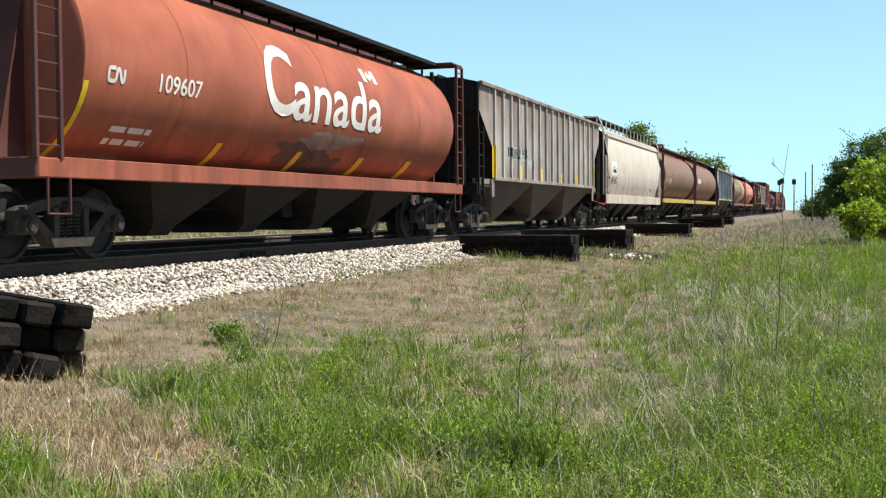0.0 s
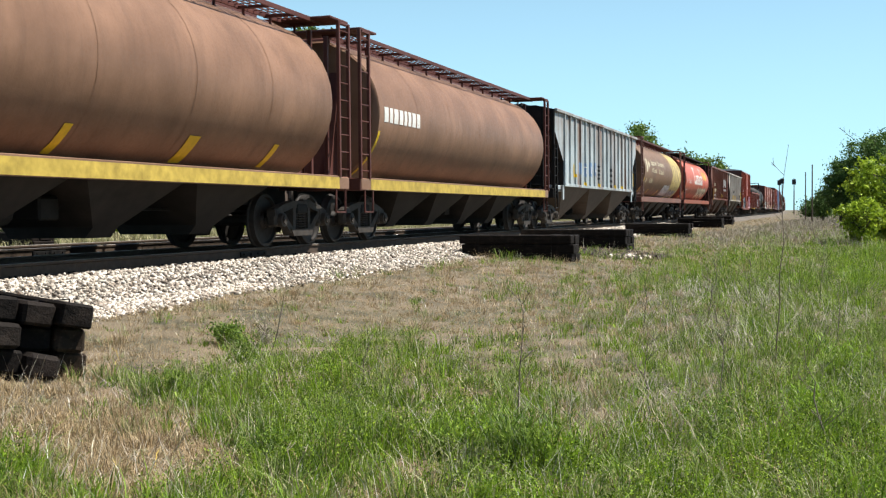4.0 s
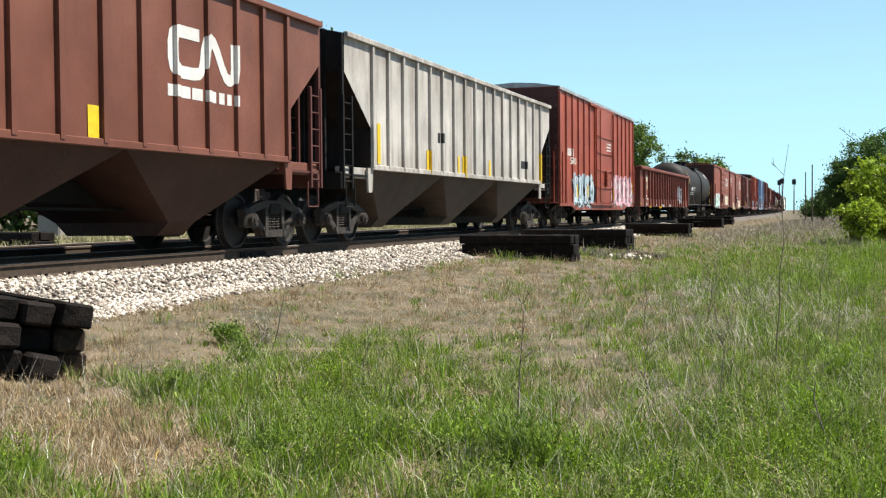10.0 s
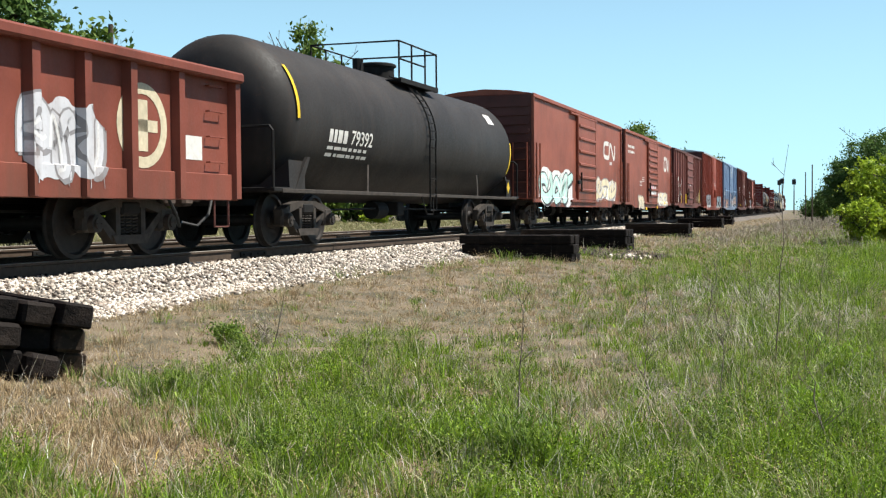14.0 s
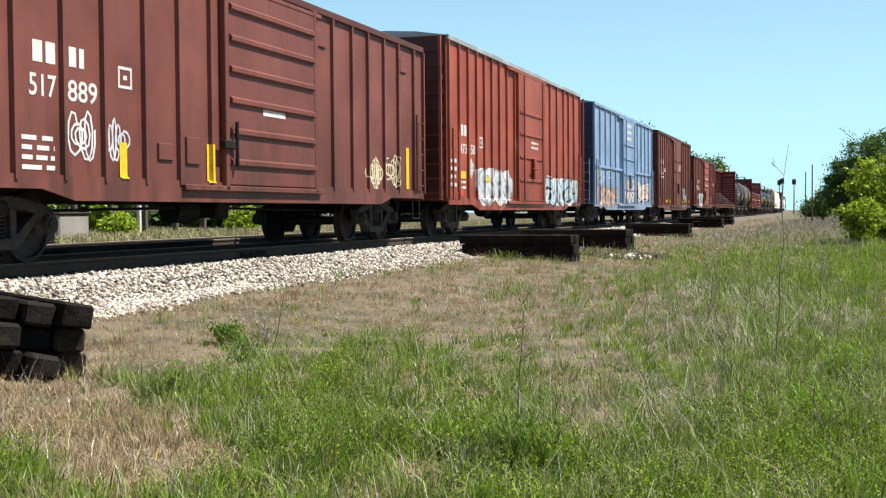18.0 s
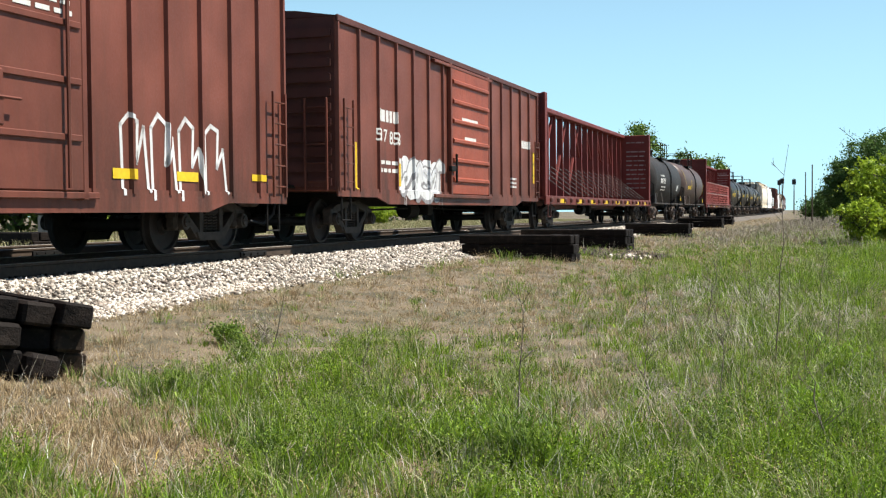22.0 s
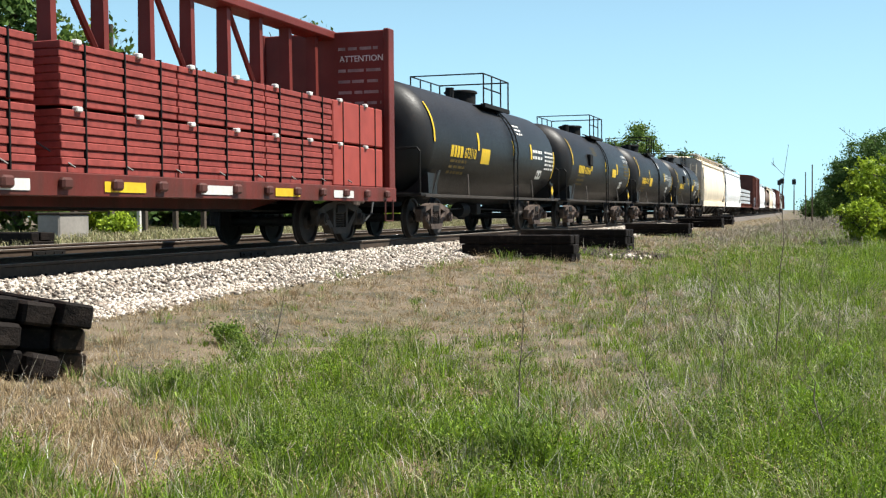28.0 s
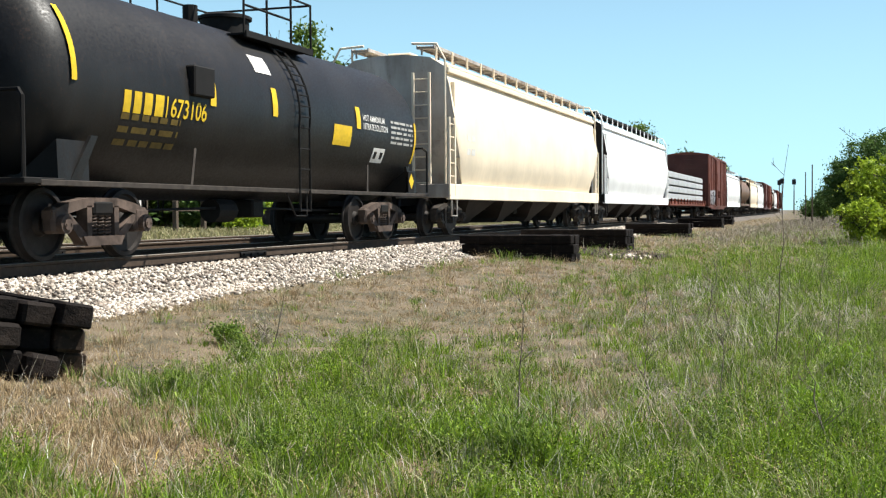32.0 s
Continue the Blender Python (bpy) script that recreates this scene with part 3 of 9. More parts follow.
def build_stones():
    rnd = np.random.RandomState(6)
    n = 46000
    y = 5.5 + 60 * rnd.rand(n) ** 1.7
    u = rnd.rand(n)
    x = np.where(rnd.rand(n) < 0.86, 0.90 + 1.62 * u + 0.3 * np.abs(rnd.normal(0, 0.5, n)) * (u > 0.85), -0.6 - 5.4 * u) - BEND * y * y / 2
    r = rnd.uniform(0.016, 0.037, n) * np.clip(y / 22, 1, 1.8)
    m = islands("crushed_stones", ((0.52, 0.44, 0.36), (0.22, 0.175, 0.14), (0.68, 0.60, 0.51), (0.08, 0.06, 0.048), (0.15, 0.112, 0.088), (0.62, 0.49, 0.37), (0.40, 0.325, 0.265), (0.80, 0.72, 0.62)), 0.9, bump=0.4, scale=60)
    # the toe of the stones spreads towards the field
    ty = rnd.uniform(5.5, 14.5, 9000)
    tx = 2.3 + (stone_toe(ty) - 2.3 + 0.12 * rnd.normal(0, 1, 9000)) * rnd.rand(9000)
    x, y, r = np.concatenate([x, tx]), np.concatenate([y, ty]), np.concatenate([r, rnd.uniform(0.016, 0.036, 9000)])
    y = np.concatenate([y, rnd.uniform(-25, 5.5, 12000)])
    x = np.concatenate([x, rnd.uniform(0.9, 2.6, 12000)])
    r = np.concatenate([r, rnd.uniform(0.03, 0.06, 12000)])
    lumps("ballast_stones", x, y, r, m, "pale angular crushed stones along the track", 1)
    n = 3000
    a, q = rnd.uniform(0, 6.28, n), np.sqrt(rnd.rand(n))
    lumps("dark_gravel", 4.55 + np.cos(a) * q * 1.5, 29.6 + np.sin(a) * q * 1.9, rnd.uniform(0.02, 0.06, n), islands("dark_soil_lumps", ((0.045, 0.036, 0.03), (0.08, 0.066, 0.056), (0.025, 0.02, 0.017)), 0.95), "dark heap of soil and cinders between the ties", 2)
    n = 60
    lumps("spilled_stones", rnd.normal(5.2, 0.3, n), rnd.normal(28.9, 0.5, n), rnd.uniform(0.03, 0.07, n), m, "pale stones spilled in the grass", 3, -0.03)


def tie_pile(corner, axis, cols, rows, lean, seed, length=2.6, label="dark creosoted railway ties stacked beside the track", worn=(), rough=1.0, H=0.2):
    """A bundle of ties; corner: the lower front corner; axis: heading of the ties, degrees left of the line."""
    rnd = random.Random(seed)
    z = float(lie(corner[0], corner[1]))
    pile = thing("tie_stack", label, "railway ties", "stacks of ties", Matrix.Translation((corner[0], corner[1], z)) @ Matrix.Rotation(radians(axis), 4, "Z") @ Matrix.Rotation(radians(lean), 4, "Y"))
    W = 0.235
    for i in range(cols):
        off = rnd.uniform(-0.03, 0.03) * rough
        for j in range(rows):
            s = Shape()
            x1 = -i * W
            e = rnd.uniform(-0.05, 0.05) * rough + off
            if rough > 1:
                # a loose, slumped pile: ties of uneven size, turned and pushed in or out
                e = (0.10, -0.06, 0.02)[(i + 2 * j) % 3] + rnd.uniform(-0.03, 0.03)
                w, h = W * rnd.uniform(0.86, 0.97), H * rnd.uniform(0.88, 0.98)
                s.block(-w / 2, w / 2, e, e + length, -h / 2, h / 2, rnd.uniform(0.014, 0.034))
                s.v = [(x + 0.008 * noise.noise((x * 9, y * 2, z * 9 + i)), y + 0.02 * noise.noise((x * 7 + i, j, z * 7)), z + 0.008 * noise.noise((x * 9, y * 2 + j, z * 9))) for x, y, z in s.v]
                tip = 9.0 + rnd.uniform(-3.5, 3.5)
                part("tie", s, BROWN_TIE if (i, j) in worn else CREOSOTE, pile, at=pose(x1 - W / 2 + rnd.uniform(-0.01, 0.01), 0, (j + 0.5) * H + (i + 0.4) * W * 0.15 - (0.016 if i == 1 else 0), 0, tip, rnd.uniform(-1.2, 1.2)))
                if j == 0 and i > 1:
                    part("tie", s, CREOSOTE, pile, at=pose(x1 - W / 2, 0.05, (i + 0.4) * W * 0.15 - 0.5 * H, 0, tip - 2, 0))
                continue
            s.block(x1 - W + 0.008, x1 - 0.008, e, e + length, j * H + 0.004, (j + 1) * H - 0.004, 0.016)
            ob = part("tie", s, CREOSOTE if (i, j) not in worn else TIE_OLD, pile)
            ob.matrix_basis = pose(rnd.uniform(-0.008, 0.008) * rough, 0, 0, 0, rnd.uniform(-2, 2) * rough ** 0.5, rnd.uniform(-0.6, 0.6)) if rnd.random() < 0.5 else pose(0, 0, 0)
    for y in (0.45, length - 0.45):
        b = Shape()
        b.path([(0.012, y, 0), (0.012, y, rows * H + 0.006), (-cols * W - 0.006, y, rows * H + 0.006), (-cols * W - 0.006, y, 0)], 0.008, 4)
        part("steel_band", b, STEEL_DARK, pile)
    return pile


# ---- trees and bushes ----
BARK = plain("grey_brown_bark", (0.10, 0.08, 0.06), 0.95, 0, 0.4, 14, 0.8, 0.03)
LEAF = islands("tree_leaves", ((0.045, 0.08, 0.014), (0.08, 0.135, 0.022), (0.135, 0.21, 0.036), (0.20, 0.28, 0.06)), 0.45, trans=0.3)
LEAF_DARK = islands("dark_tree_leaves", ((0.045, 0.085, 0.022), (0.085, 0.15, 0.035), (0.13, 0.21, 0.05)), 0.5, trans=0.25)
LEAF_BRIGHT = islands("bright_bush_leaves", ((0.10, 0.16, 0.018), (0.28, 0.38, 0.03), (0.42, 0.53, 0.05)), 0.45, trans=0.35)


def leaf_cloud(rnd, clumps, per, spread, size):
    """Leaves about clump centres: two triangles each, folded along the middle."""
    c = np.repeat(clumps, per, 0)
    n = len(c)
    d = rnd.normal(0, 1, (n, 3))
    p = c + d * spread * rnd.uniform(0.3, 1.0, (n, 1))
    a = rnd.normal(0, 1, (n, 3))
    a /= np.linalg.norm(a, axis=1)[:, None]
    b = np.cross(a, rnd.normal(0, 1, (n, 3)))
    b /= np.linalg.norm(b, axis=1)[:, None] + 1e-9
    s = size * rnd.uniform(0.6, 1.35, (n, 1))
    v = np.stack([p - a * s, p + b * s * 0.5, p + a * s, p - b * s * 0.5 + np.cross(a, b) * s * 0.25], 1)
    f = (np.arange(n) * 4)[:, None] + np.array([[0, 1, 2, 3]])
    return v.reshape(-1, 3), f


def tree(name, label, x, y, height, radius, low, seed, leaf, clumps=46, per=90, size=0.16, spread=0.55, bare=0, category="tree", squash=1.0):
    rnd = np.random.RandomState(seed)
    z = float(lie(np.array(x), np.array(y)))
    t = thing(name, label, category, at=Matrix.Translation((x, y, z)))
    s = Shape()
    top = height * 0.72
    n = 9
    wob = [(rnd.uniform(-0.12, 0.12) * i / 4, rnd.uniform(-0.12, 0.12) * i / 4) for i in range(7)]
    r0 = 0.035 * height + 0.03
    ring = lambda cx, cy, zz, r: [(cx + math.cos(2 * math.pi * k / n) * r, cy + math.sin(2 * math.pi * k / n) * r, zz) for k in range(n)]
    s.loft([ring(*wob[i], top * i / 6 - (0.1 if i == 0 else 0), r0 * (1.25 if i == 0 else 1 - 0.13 * i)) for i in range(7)])
    part("trunk", s, BARK, t, smooth=50)
    cs = []
    cz, rz = (height + low) / 2, (height - low) / 2
    while len(cs) < clumps:
        p = rnd.uniform(-1, 1, 3)
        q = np.linalg.norm(p)
        if 0.35 < q < 1:
            k = 1 + 0.28 * math.sin(3 * math.atan2(p[1], p[0]) + seed) + 0.2 * math.sin(5 * p[2] + seed * 2)
            cs.append((p[0] * radius * k, p[1] * radius * k * squash, cz + p[2] * rz * (0.8 + 0.2 * k)))
    cs = np.array(cs)
    for c in cs[:: max(1, len(cs) // 16)]:
        base = Vector((wob[3][0], wob[3][1], max(0.3, min(top * 0.9, c[2] * 0.55))))
        mid = base.lerp(Vector(c), 0.55) + Vector((0, 0, 0.2))
        l = Shape()
        l.path([base, mid, Vector(c)], r0 * 0.22, 5)
        part("limb", l, BARK, t)
    for i in range(bare):
        a, u = rnd.uniform(0, 6.28), rnd.uniform(0.8, 1.25)
        base = Vector((0, 0, top * rnd.uniform(0.6, 0.95)))
        tip = Vector((math.cos(a) * radius * u, math.sin(a) * radius * u, height * rnd.uniform(0.8, 1.05)))
        mid = base.lerp(tip, 0.5) + Vector((0, 0, 0.3))
        l = Shape()
        l.path([base, mid, tip], 0.026, 5)
        for _ in range(4):
            k = mid.lerp(tip, rnd.uniform(0.2, 0.9))
            l.rod(k, k + Vector((rnd.uniform(-0.5, 0.5), rnd.uniform(-0.5, 0.5), rnd.uniform(0.1, 0.7))), 0.012, 4)
        part("limb", l, BARK, t)
    v, f = leaf_cloud(rnd, cs, per, np.array([spread, spread, spread * 0.75]), size)
    part("crown", raw_mesh("crown", v, f, leaf), None, t)
    return t


def stalk(x, y, height, lean, heading, seed, branches=6, label="thin dry branching weed stalk standing in the grass", material=None, r=0.006):
    rnd = random.Random(seed)
    z = float(lie(np.array(x), np.array(y))) - 0.02
    ob = thing("weed_stalk", label, "weed", "weed stalks", Matrix.Translation((x, y, z)))
    d = Vector((math.cos(heading) * math.tan(radians(lean)), math.sin(heading) * math.tan(radians(lean)), 1))
    pts = [d * (height * i / 7) + Vector((rnd.uniform(-0.0035, 0.0035), rnd.uniform(-0.0035, 0.0035), 0)) * i for i in range(8)]
    s = Shape()
    s.loft([[p + Vector((math.cos(k * 1.2566), math.sin(k * 1.2566), 0)) * r * (1 - 0.11 * i) for k in range(5)] for i, p in enumerate(pts)])
    part("stem", s, material or STALK, ob)
    for b in range(branches):
        k = rnd.randint(2, 6)
        p = pts[k].lerp(pts[k + 1], rnd.random())
        a = rnd.uniform(0, 6.28)
        q = min(0.13, height * rnd.uniform(0.10, 0.24))
        t = p + Vector((math.cos(a) * q * 0.8, math.sin(a) * q * 0.8, q * 0.75))
        s = Shape()
        s.rod(p, t, r * 0.32, 4)
        tw = part("branch", s, material or STALK, ob)
        for _ in range(2):
            m = p.lerp(t, rnd.uniform(0.3, 0.9))
            s = Shape()
            s.rod(m, m + Vector((rnd.uniform(-0.3, 0.3), rnd.uniform(-0.3, 0.3), rnd.uniform(0.1, 0.4))) * q, r * 0.22, 4)
            part("twig", s, material or STALK, tw)
    return ob


STALK = plain("dry_grey_brown_stem", (0.14, 0.115, 0.09), 0.8, 0, 0.3, 20, 0)
STALK_PALE = plain("bleached_stem", (0.42, 0.36, 0.25), 0.7, 0, 0.2, 20, 0)


def leafy_tuft(seed, stems, r, h, material):
    """Stems that spread from one root, each set with small narrow leaves that point up and outwards."""
    rnd = np.random.RandomState(seed)
    v, f = [], []
    for _ in range(stems):
        a, u = rnd.uniform(0, 6.28), rnd.rand() ** 0.7
        base = np.array([math.cos(a), math.sin(a), 0]) * r * 0.45 * u
        way = np.array([math.cos(a) * u * 0.6, math.sin(a) * u * 0.6, 1.0]) + rnd.normal(0, 0.12, 3)
        tall = h * rnd.uniform(0.5, 1.05) * (1 - 0.35 * u)
        for i in range(15):
            k = (i + 1) / 15
            p = base + way * tall * k + np.array([math.cos(a), math.sin(a), 0]) * 0.1 * tall * k * k
            b = rnd.uniform(0, 6.28)
            tip = np.array([math.cos(b), math.sin(b), rnd.uniform(0.2, 1.3)]) * tall * rnd.uniform(0.1, 0.24)
            side = np.array([-math.sin(b), math.cos(b), 0]) * rnd.uniform(0.0025, 0.0055)
            n = len(v)
            v += [p, p + tip * 0.5 + side, p + tip, p + tip * 0.5 - side]
            f.append((n, n + 1, n + 2, n + 3))
        n = len(v)
        side = np.array([-math.sin(a), math.cos(a), 0]) * 0.0018
        v += [base - side, base + side, base + way * tall + side * 0.4, base + way * tall - side * 0.4]
        f.append((n, n + 1, n + 2, n + 3))
    return raw_mesh("leaves", np.array(v), np.array(f), material)


def pole(name, x, y, h, r, label, arms=0, category="utility pole", lamps=0):
    t = thing(name, label, category, at=Matrix.Translation((x, y, float(lie(np.array(x), np.array(y))))))
    s = Shape()
    n = 10
    s.loft([[(math.cos(2 * math.pi * k / n) * q, math.sin(2 * math.pi * k / n) * q, z) for k in range(n)] for q, z in ((r, -0.2), (r * 0.7, h))])
    part("shaft", s, BARK, t)
    for i in range(arms):
        a = Shape()
        a.block(-1.1, 1.1, -0.06, 0.06, h - 0.5 - i * 0.7, h - 0.36 - i * 0.7, 0.01)
        part("cross_arm", a, BARK, t)
    for i in range(lamps):
        a = Shape()
        a.block(-0.45, 0.45, -0.12, 0.1, h - 1.4 - i * 1.6, h - 0.2 - i * 1.6, 0.08)
        part("signal_head", a, BLACKP, t)
    return t


def build_surroundings():
    tie_pile((5.0, 6.92), 56, 5, 3, 0, 3, worn={(0, 0), (0, 1)}, rough=2.5, H=0.176)
    tie_pile((4.62, 25.3), 84, 3, 3, 0, 5, label="dark creosoted railway ties banded in a low stack")
    tie_pile((4.55, 32.6), 82, 3, 3, 0, 7, 3.1, label="dark creosoted railway ties banded in a low stack")
    tie_pile((4.55, 47.2), 80, 3, 3, 0, 9, label="dark creosoted railway ties banded in a low stack")
    tie_pile((3.75, 70.0), 80, 3, 3, 0, 11, label="dark creosoted railway ties banded in a low stack")
    tie_pile((3.2, 84.0), 80, 3, 3, 0, 12, label="dark creosoted railway ties banded in a low stack")
    tie_pile((-7.4, 23.2), 75, 3, 2, 0, 13, label="dark ties heaped low beyond the second track")
    # trees behind the line
    tree("tree", "dense dark green tree behind the line", -22.5, 38.0, 11.8, 3.2, 0.2, 1, LEAF_DARK, 110, 190, 0.17, 0.62)
    tree("tree", "leafy green tree behind the line", -23.0, 46.0, 9.2, 2.7, 0.2, 2, LEAF, 90, 180, 0.17, 0.62)
    tree("tree", "leafy green tree behind the line", -23.0, 53.0, 7.8, 2.8, 0.2, 3, LEAF, 80, 180, 0.17, 0.62)
    tree("tree", "half-bare green tree with dead branches", -23.5, 60.0, 9.0, 2.5, 0.3, 4, LEAF, 50, 120, 0.17, 0.55, bare=12)
    tree("tree", "tall uneven green tree with dead side branches", -22.5, 69.5, 12.2, 2.7, 1.0, 5, LEAF, 120, 190, 0.15, 0.5, bare=12)
    tree("tree", "leafy green tree behind the line", -22.0, 76.5, 9.8, 3.2, 0.3, 6, LEAF, 100, 180, 0.15, 0.55, bare=6)
    tree("tree", "half-bare green tree with dead branches", -22.0, 88.0, 10.2, 2.4, 0.4, 7, LEAF, 30, 80, 0.17, 0.5, bare=8)
    tree("tree", "leafy green tree behind the line", -20.5, 93.5, 11.0, 1.9, 0.5, 8, LEAF, 34, 80, 0.17, 0.5)
    for i, (x, y, h, r) in enumerate(((-27, 36, 8, 3.5), (-28, 44, 8.5, 3.5), (-28, 52, 7.5, 3.5), (-28, 60, 8, 3.5), (-28, 68, 8.5, 3.5), (-28, 77, 9, 3.5), (-27, 86, 9, 3.5), (-19.5, 37, 4.5, 2.0), (-19.5, 43, 4.0, 1.8), (-19.5, 50, 4.4, 2.0), (-20, 57, 4.5, 2.0), (-20, 64, 5.0, 2.2), (-20, 72, 5.2, 2.4), (-19.5, 80, 5.5, 2.4), (-15.5, 45.5, 2.2, 1.2))):
        tree("bush", "green bush at the foot of the trees", x, y, h, r, 0.1, 20 + i, LEAF if i % 2 else LEAF_DARK, 60, 150, 0.15, 0.5, category="bush")
    for i, (x, y, h, r) in enumerate(((-13.2, 34.4, 0.65, 0.36), (-13.2, 43.2, 0.95, 0.45), (-15.0, 47.0, 1.5, 0.7), (-16.5, 51.0, 1.7, 0.8), (-14.5, 62.0, 1.3, 0.8), (-17.5, 39.5, 1.3, 0.7))):
        tree("bush", "bright green bush in rough grass beyond the tracks", x, y, h, r, 0.05, 120 + i, LEAF_BRIGHT, 34, 110, 0.075, 0.2, category="bush")
    tree("tree", "broad green tree far along the line", -18.0, 171.0, 13.2, 3.6, 2.0, 9, LEAF, 80, 140, 0.2, 0.8)
    tree("tree", "broad green tree far along the line", -21.0, 262.0, 14.5, 4.6, 2.0, 10, LEAF, 40, 80, 0.35, 1.2)
    tree("tree", "broad green tree far along the line", -19.0, 292.0, 13.5, 5.0, 2.0, 11, LEAF, 40, 80, 0.35, 1.2)
    tree("tree", "dense dark green tree beside the field", 13.3, 112.0, 8.1, 3.0, 0.4, 12, LEAF_DARK, 130, 230, 0.11, 0.55, bare=6)
    tree("tree", "dense dark green tree beside the field", 10.4, 113.0, 5.2, 1.3, 0.4, 13, LEAF_DARK, 60, 220, 0.1, 0.4, bare=3)
    tree("tree", "dense dark green tree beside the field", 8.7, 122.0, 3.0, 0.6, 0.4, 14, LEAF_DARK, 36, 220, 0.1, 0.4)
    tree("bush", "bright green leafy bush at the field's edge", 11.7, 42.0, 2.95, 1.45, 0.1, 15, LEAF_BRIGHT, 120, 130, 0.062, 0.19, category="bush")
    tree("bush", "bright green leafy bush at the field's edge", 10.75, 40.5, 1.6, 0.65, 0.1, 16, LEAF_BRIGHT, 46, 110, 0.058, 0.15, category="bush")
    for i, (x, y, h, r) in enumerate(((7.5, 175, 2.2, 2.0), (12.5, 185, 3.8, 3.6), (20, 170, 4.5, 4.5), (28, 160, 5.0, 5.0))):
        tree("bush", "low green bush far along the field", x, y, h, r, 0.1, 60 + i, LEAF_DARK, 46, 160, 0.16, 0.8, category="bush")
    clump = thing("weed_clump", "small dense green weed clump in dry grass", "weed", at=Matrix.Translation((4.95, 8.95, float(lie(np.array(4.95), np.array(8.95))))))
    rnd = np.random.RandomState(17)
    v, f = leaf_cloud(rnd, np.stack([rnd.normal(0, 0.07, 22), rnd.normal(0, 0.07, 22), rnd.uniform(0.02, 0.17, 22)], 1), 40, np.array([0.04, 0.04, 0.045]), 0.016)
    part("leaves", raw_mesh("leaves", v, f, LEAF), None, clump)
    part("grass_tuft", leafy_tuft(33, 40, 0.13, 0.26, GREEN), None, clump)
    part("dead_tuft", leafy_tuft(34, 26, 0.15, 0.28, MAUVE), None, clump, "dead grey-brown stems", at=pose(0.26, 0.16, 0))
    for i, (x, y, h, r, m) in enumerate(((8.52, 5.15, 0.36, 0.2, DEEPGREEN), (8.46, 5.3, 0.3, 0.18, DEEPGREEN), (8.2, 5.35, 0.26, 0.14, GREEN), (7.32, 4.95, 0.24, 0.2, DEEPGREEN), (8.7, 5.2, 0.22, 0.12, GREEN), (9.75, 6.4, 0.3, 0.18, GREEN), (5.75, 6.7, 0.18, 0.2, DEEPGREEN), (5.5, 8.2, 0.2, 0.2, DEEPGREEN),
                                      (6.6, 7.4, 0.2, 0.22, GREEN), (9.95, 8.6, 0.34, 0.24, GREEN), (9.3, 6.1, 0.26, 0.16, DEEPGREEN), (10.2, 17.5, 0.5, 0.4, GREEN), (6.35, 4.2, 0.16, 0.16, GREEN))):
        weed = thing("weed_clump", "leafy green weed clump in the grass", "weed", "weed clumps", Matrix.Translation((x, y, float(lie(np.array(x), np.array(y))))))
        part("leaves", leafy_tuft(80 + i, 60, r, h, m), None, weed)
    for i, (x, y, h, ln, hd, br) in enumerate(((9.46, 9.1, 1.68, 3, 0.3, 5), (8.25, 6.14, 0.76, 2, 0.4, 9), (5.59, 8.43, 0.66, 15, 0.5, 5), (9.69, 9.33, 0.42, 26, 0.2, 4), (9.88, 5.71, 0.55, 15, 2.9, 5), (9.2, 7.5, 0.5, 12, 1.2, 7), (8.9, 6.6, 0.45, 16, 2.0, 6), (6.9, 7.2, 0.38, 8, 0.3, 5), (8.1, 11.5, 0.6, 6, 1, 6), (9.0, 13.5, 0.65, 8, 2, 7), (9.7, 15.0, 0.7, 5, 0.4, 7), (8.3, 17.0, 0.6, 9, 2.3, 6), (9.9, 11.0, 0.6, 10, 1.4, 6), (8.6, 12.6, 0.7, 9, 0.6, 9), (8.75, 12.2, 0.6, 12, 2.6, 8), (9.1, 10.2, 0.5, 20, 2.8, 7))):
        stalk(x, y, h, ln, hd, 40 + i, br)
    for i, (x, y, h, ln, hd) in enumerate(((7.72, 4.38, 0.26, 8, 0.2), (7.75, 4.4, 0.22, 14, 0.9), (7.67, 4.38, 0.2, 18, 2.6), (9.75, 8.8, 0.34, 30, 0.0), (4.32, 7.0, 0.34, 4, 0.2), (6.6, 5.3, 0.25, 26, 0.1), (6.8, 5.0, 0.22, 30, 0.4), (9.2, 5.6, 0.4, 32, 2.8), (9.4, 5.4, 0.38, 36, 2.9), (9.1, 6.2, 0.36, 38, 2.7))):
        stalk(x, y, h, ln, hd, 70 + i, 2, "bleached dry straw stem in the grass", STALK_PALE, 0.0045)
    # poles and signals
    pole("utility_pole", 8.0, 105.0, 5.0, 0.07, "thin wooden utility pole beside the field")
    pole("utility_pole", 7.0, 125.0, 5.0, 0.07, "thin wooden utility pole beside the field")
    pole("utility_pole", -21.0, 45.6, 9.3, 0.16, "weathered wooden utility pole among the trees", 0)
    pole("signal_mast", 0.9, 280.0, 8.2, 0.14, "dark railway signal mast with two heads", category="railway signal", lamps=1)
    pole("signal_mast", -1.7, 280.0, 8.2, 0.14, "dark railway signal mast with two heads", category="railway signal", lamps=1)
    pole("signal_mast", -3.2, 300.0, 8.2, 0.14, "dark railway signal mast with two heads", category="railway signal", lamps=1)
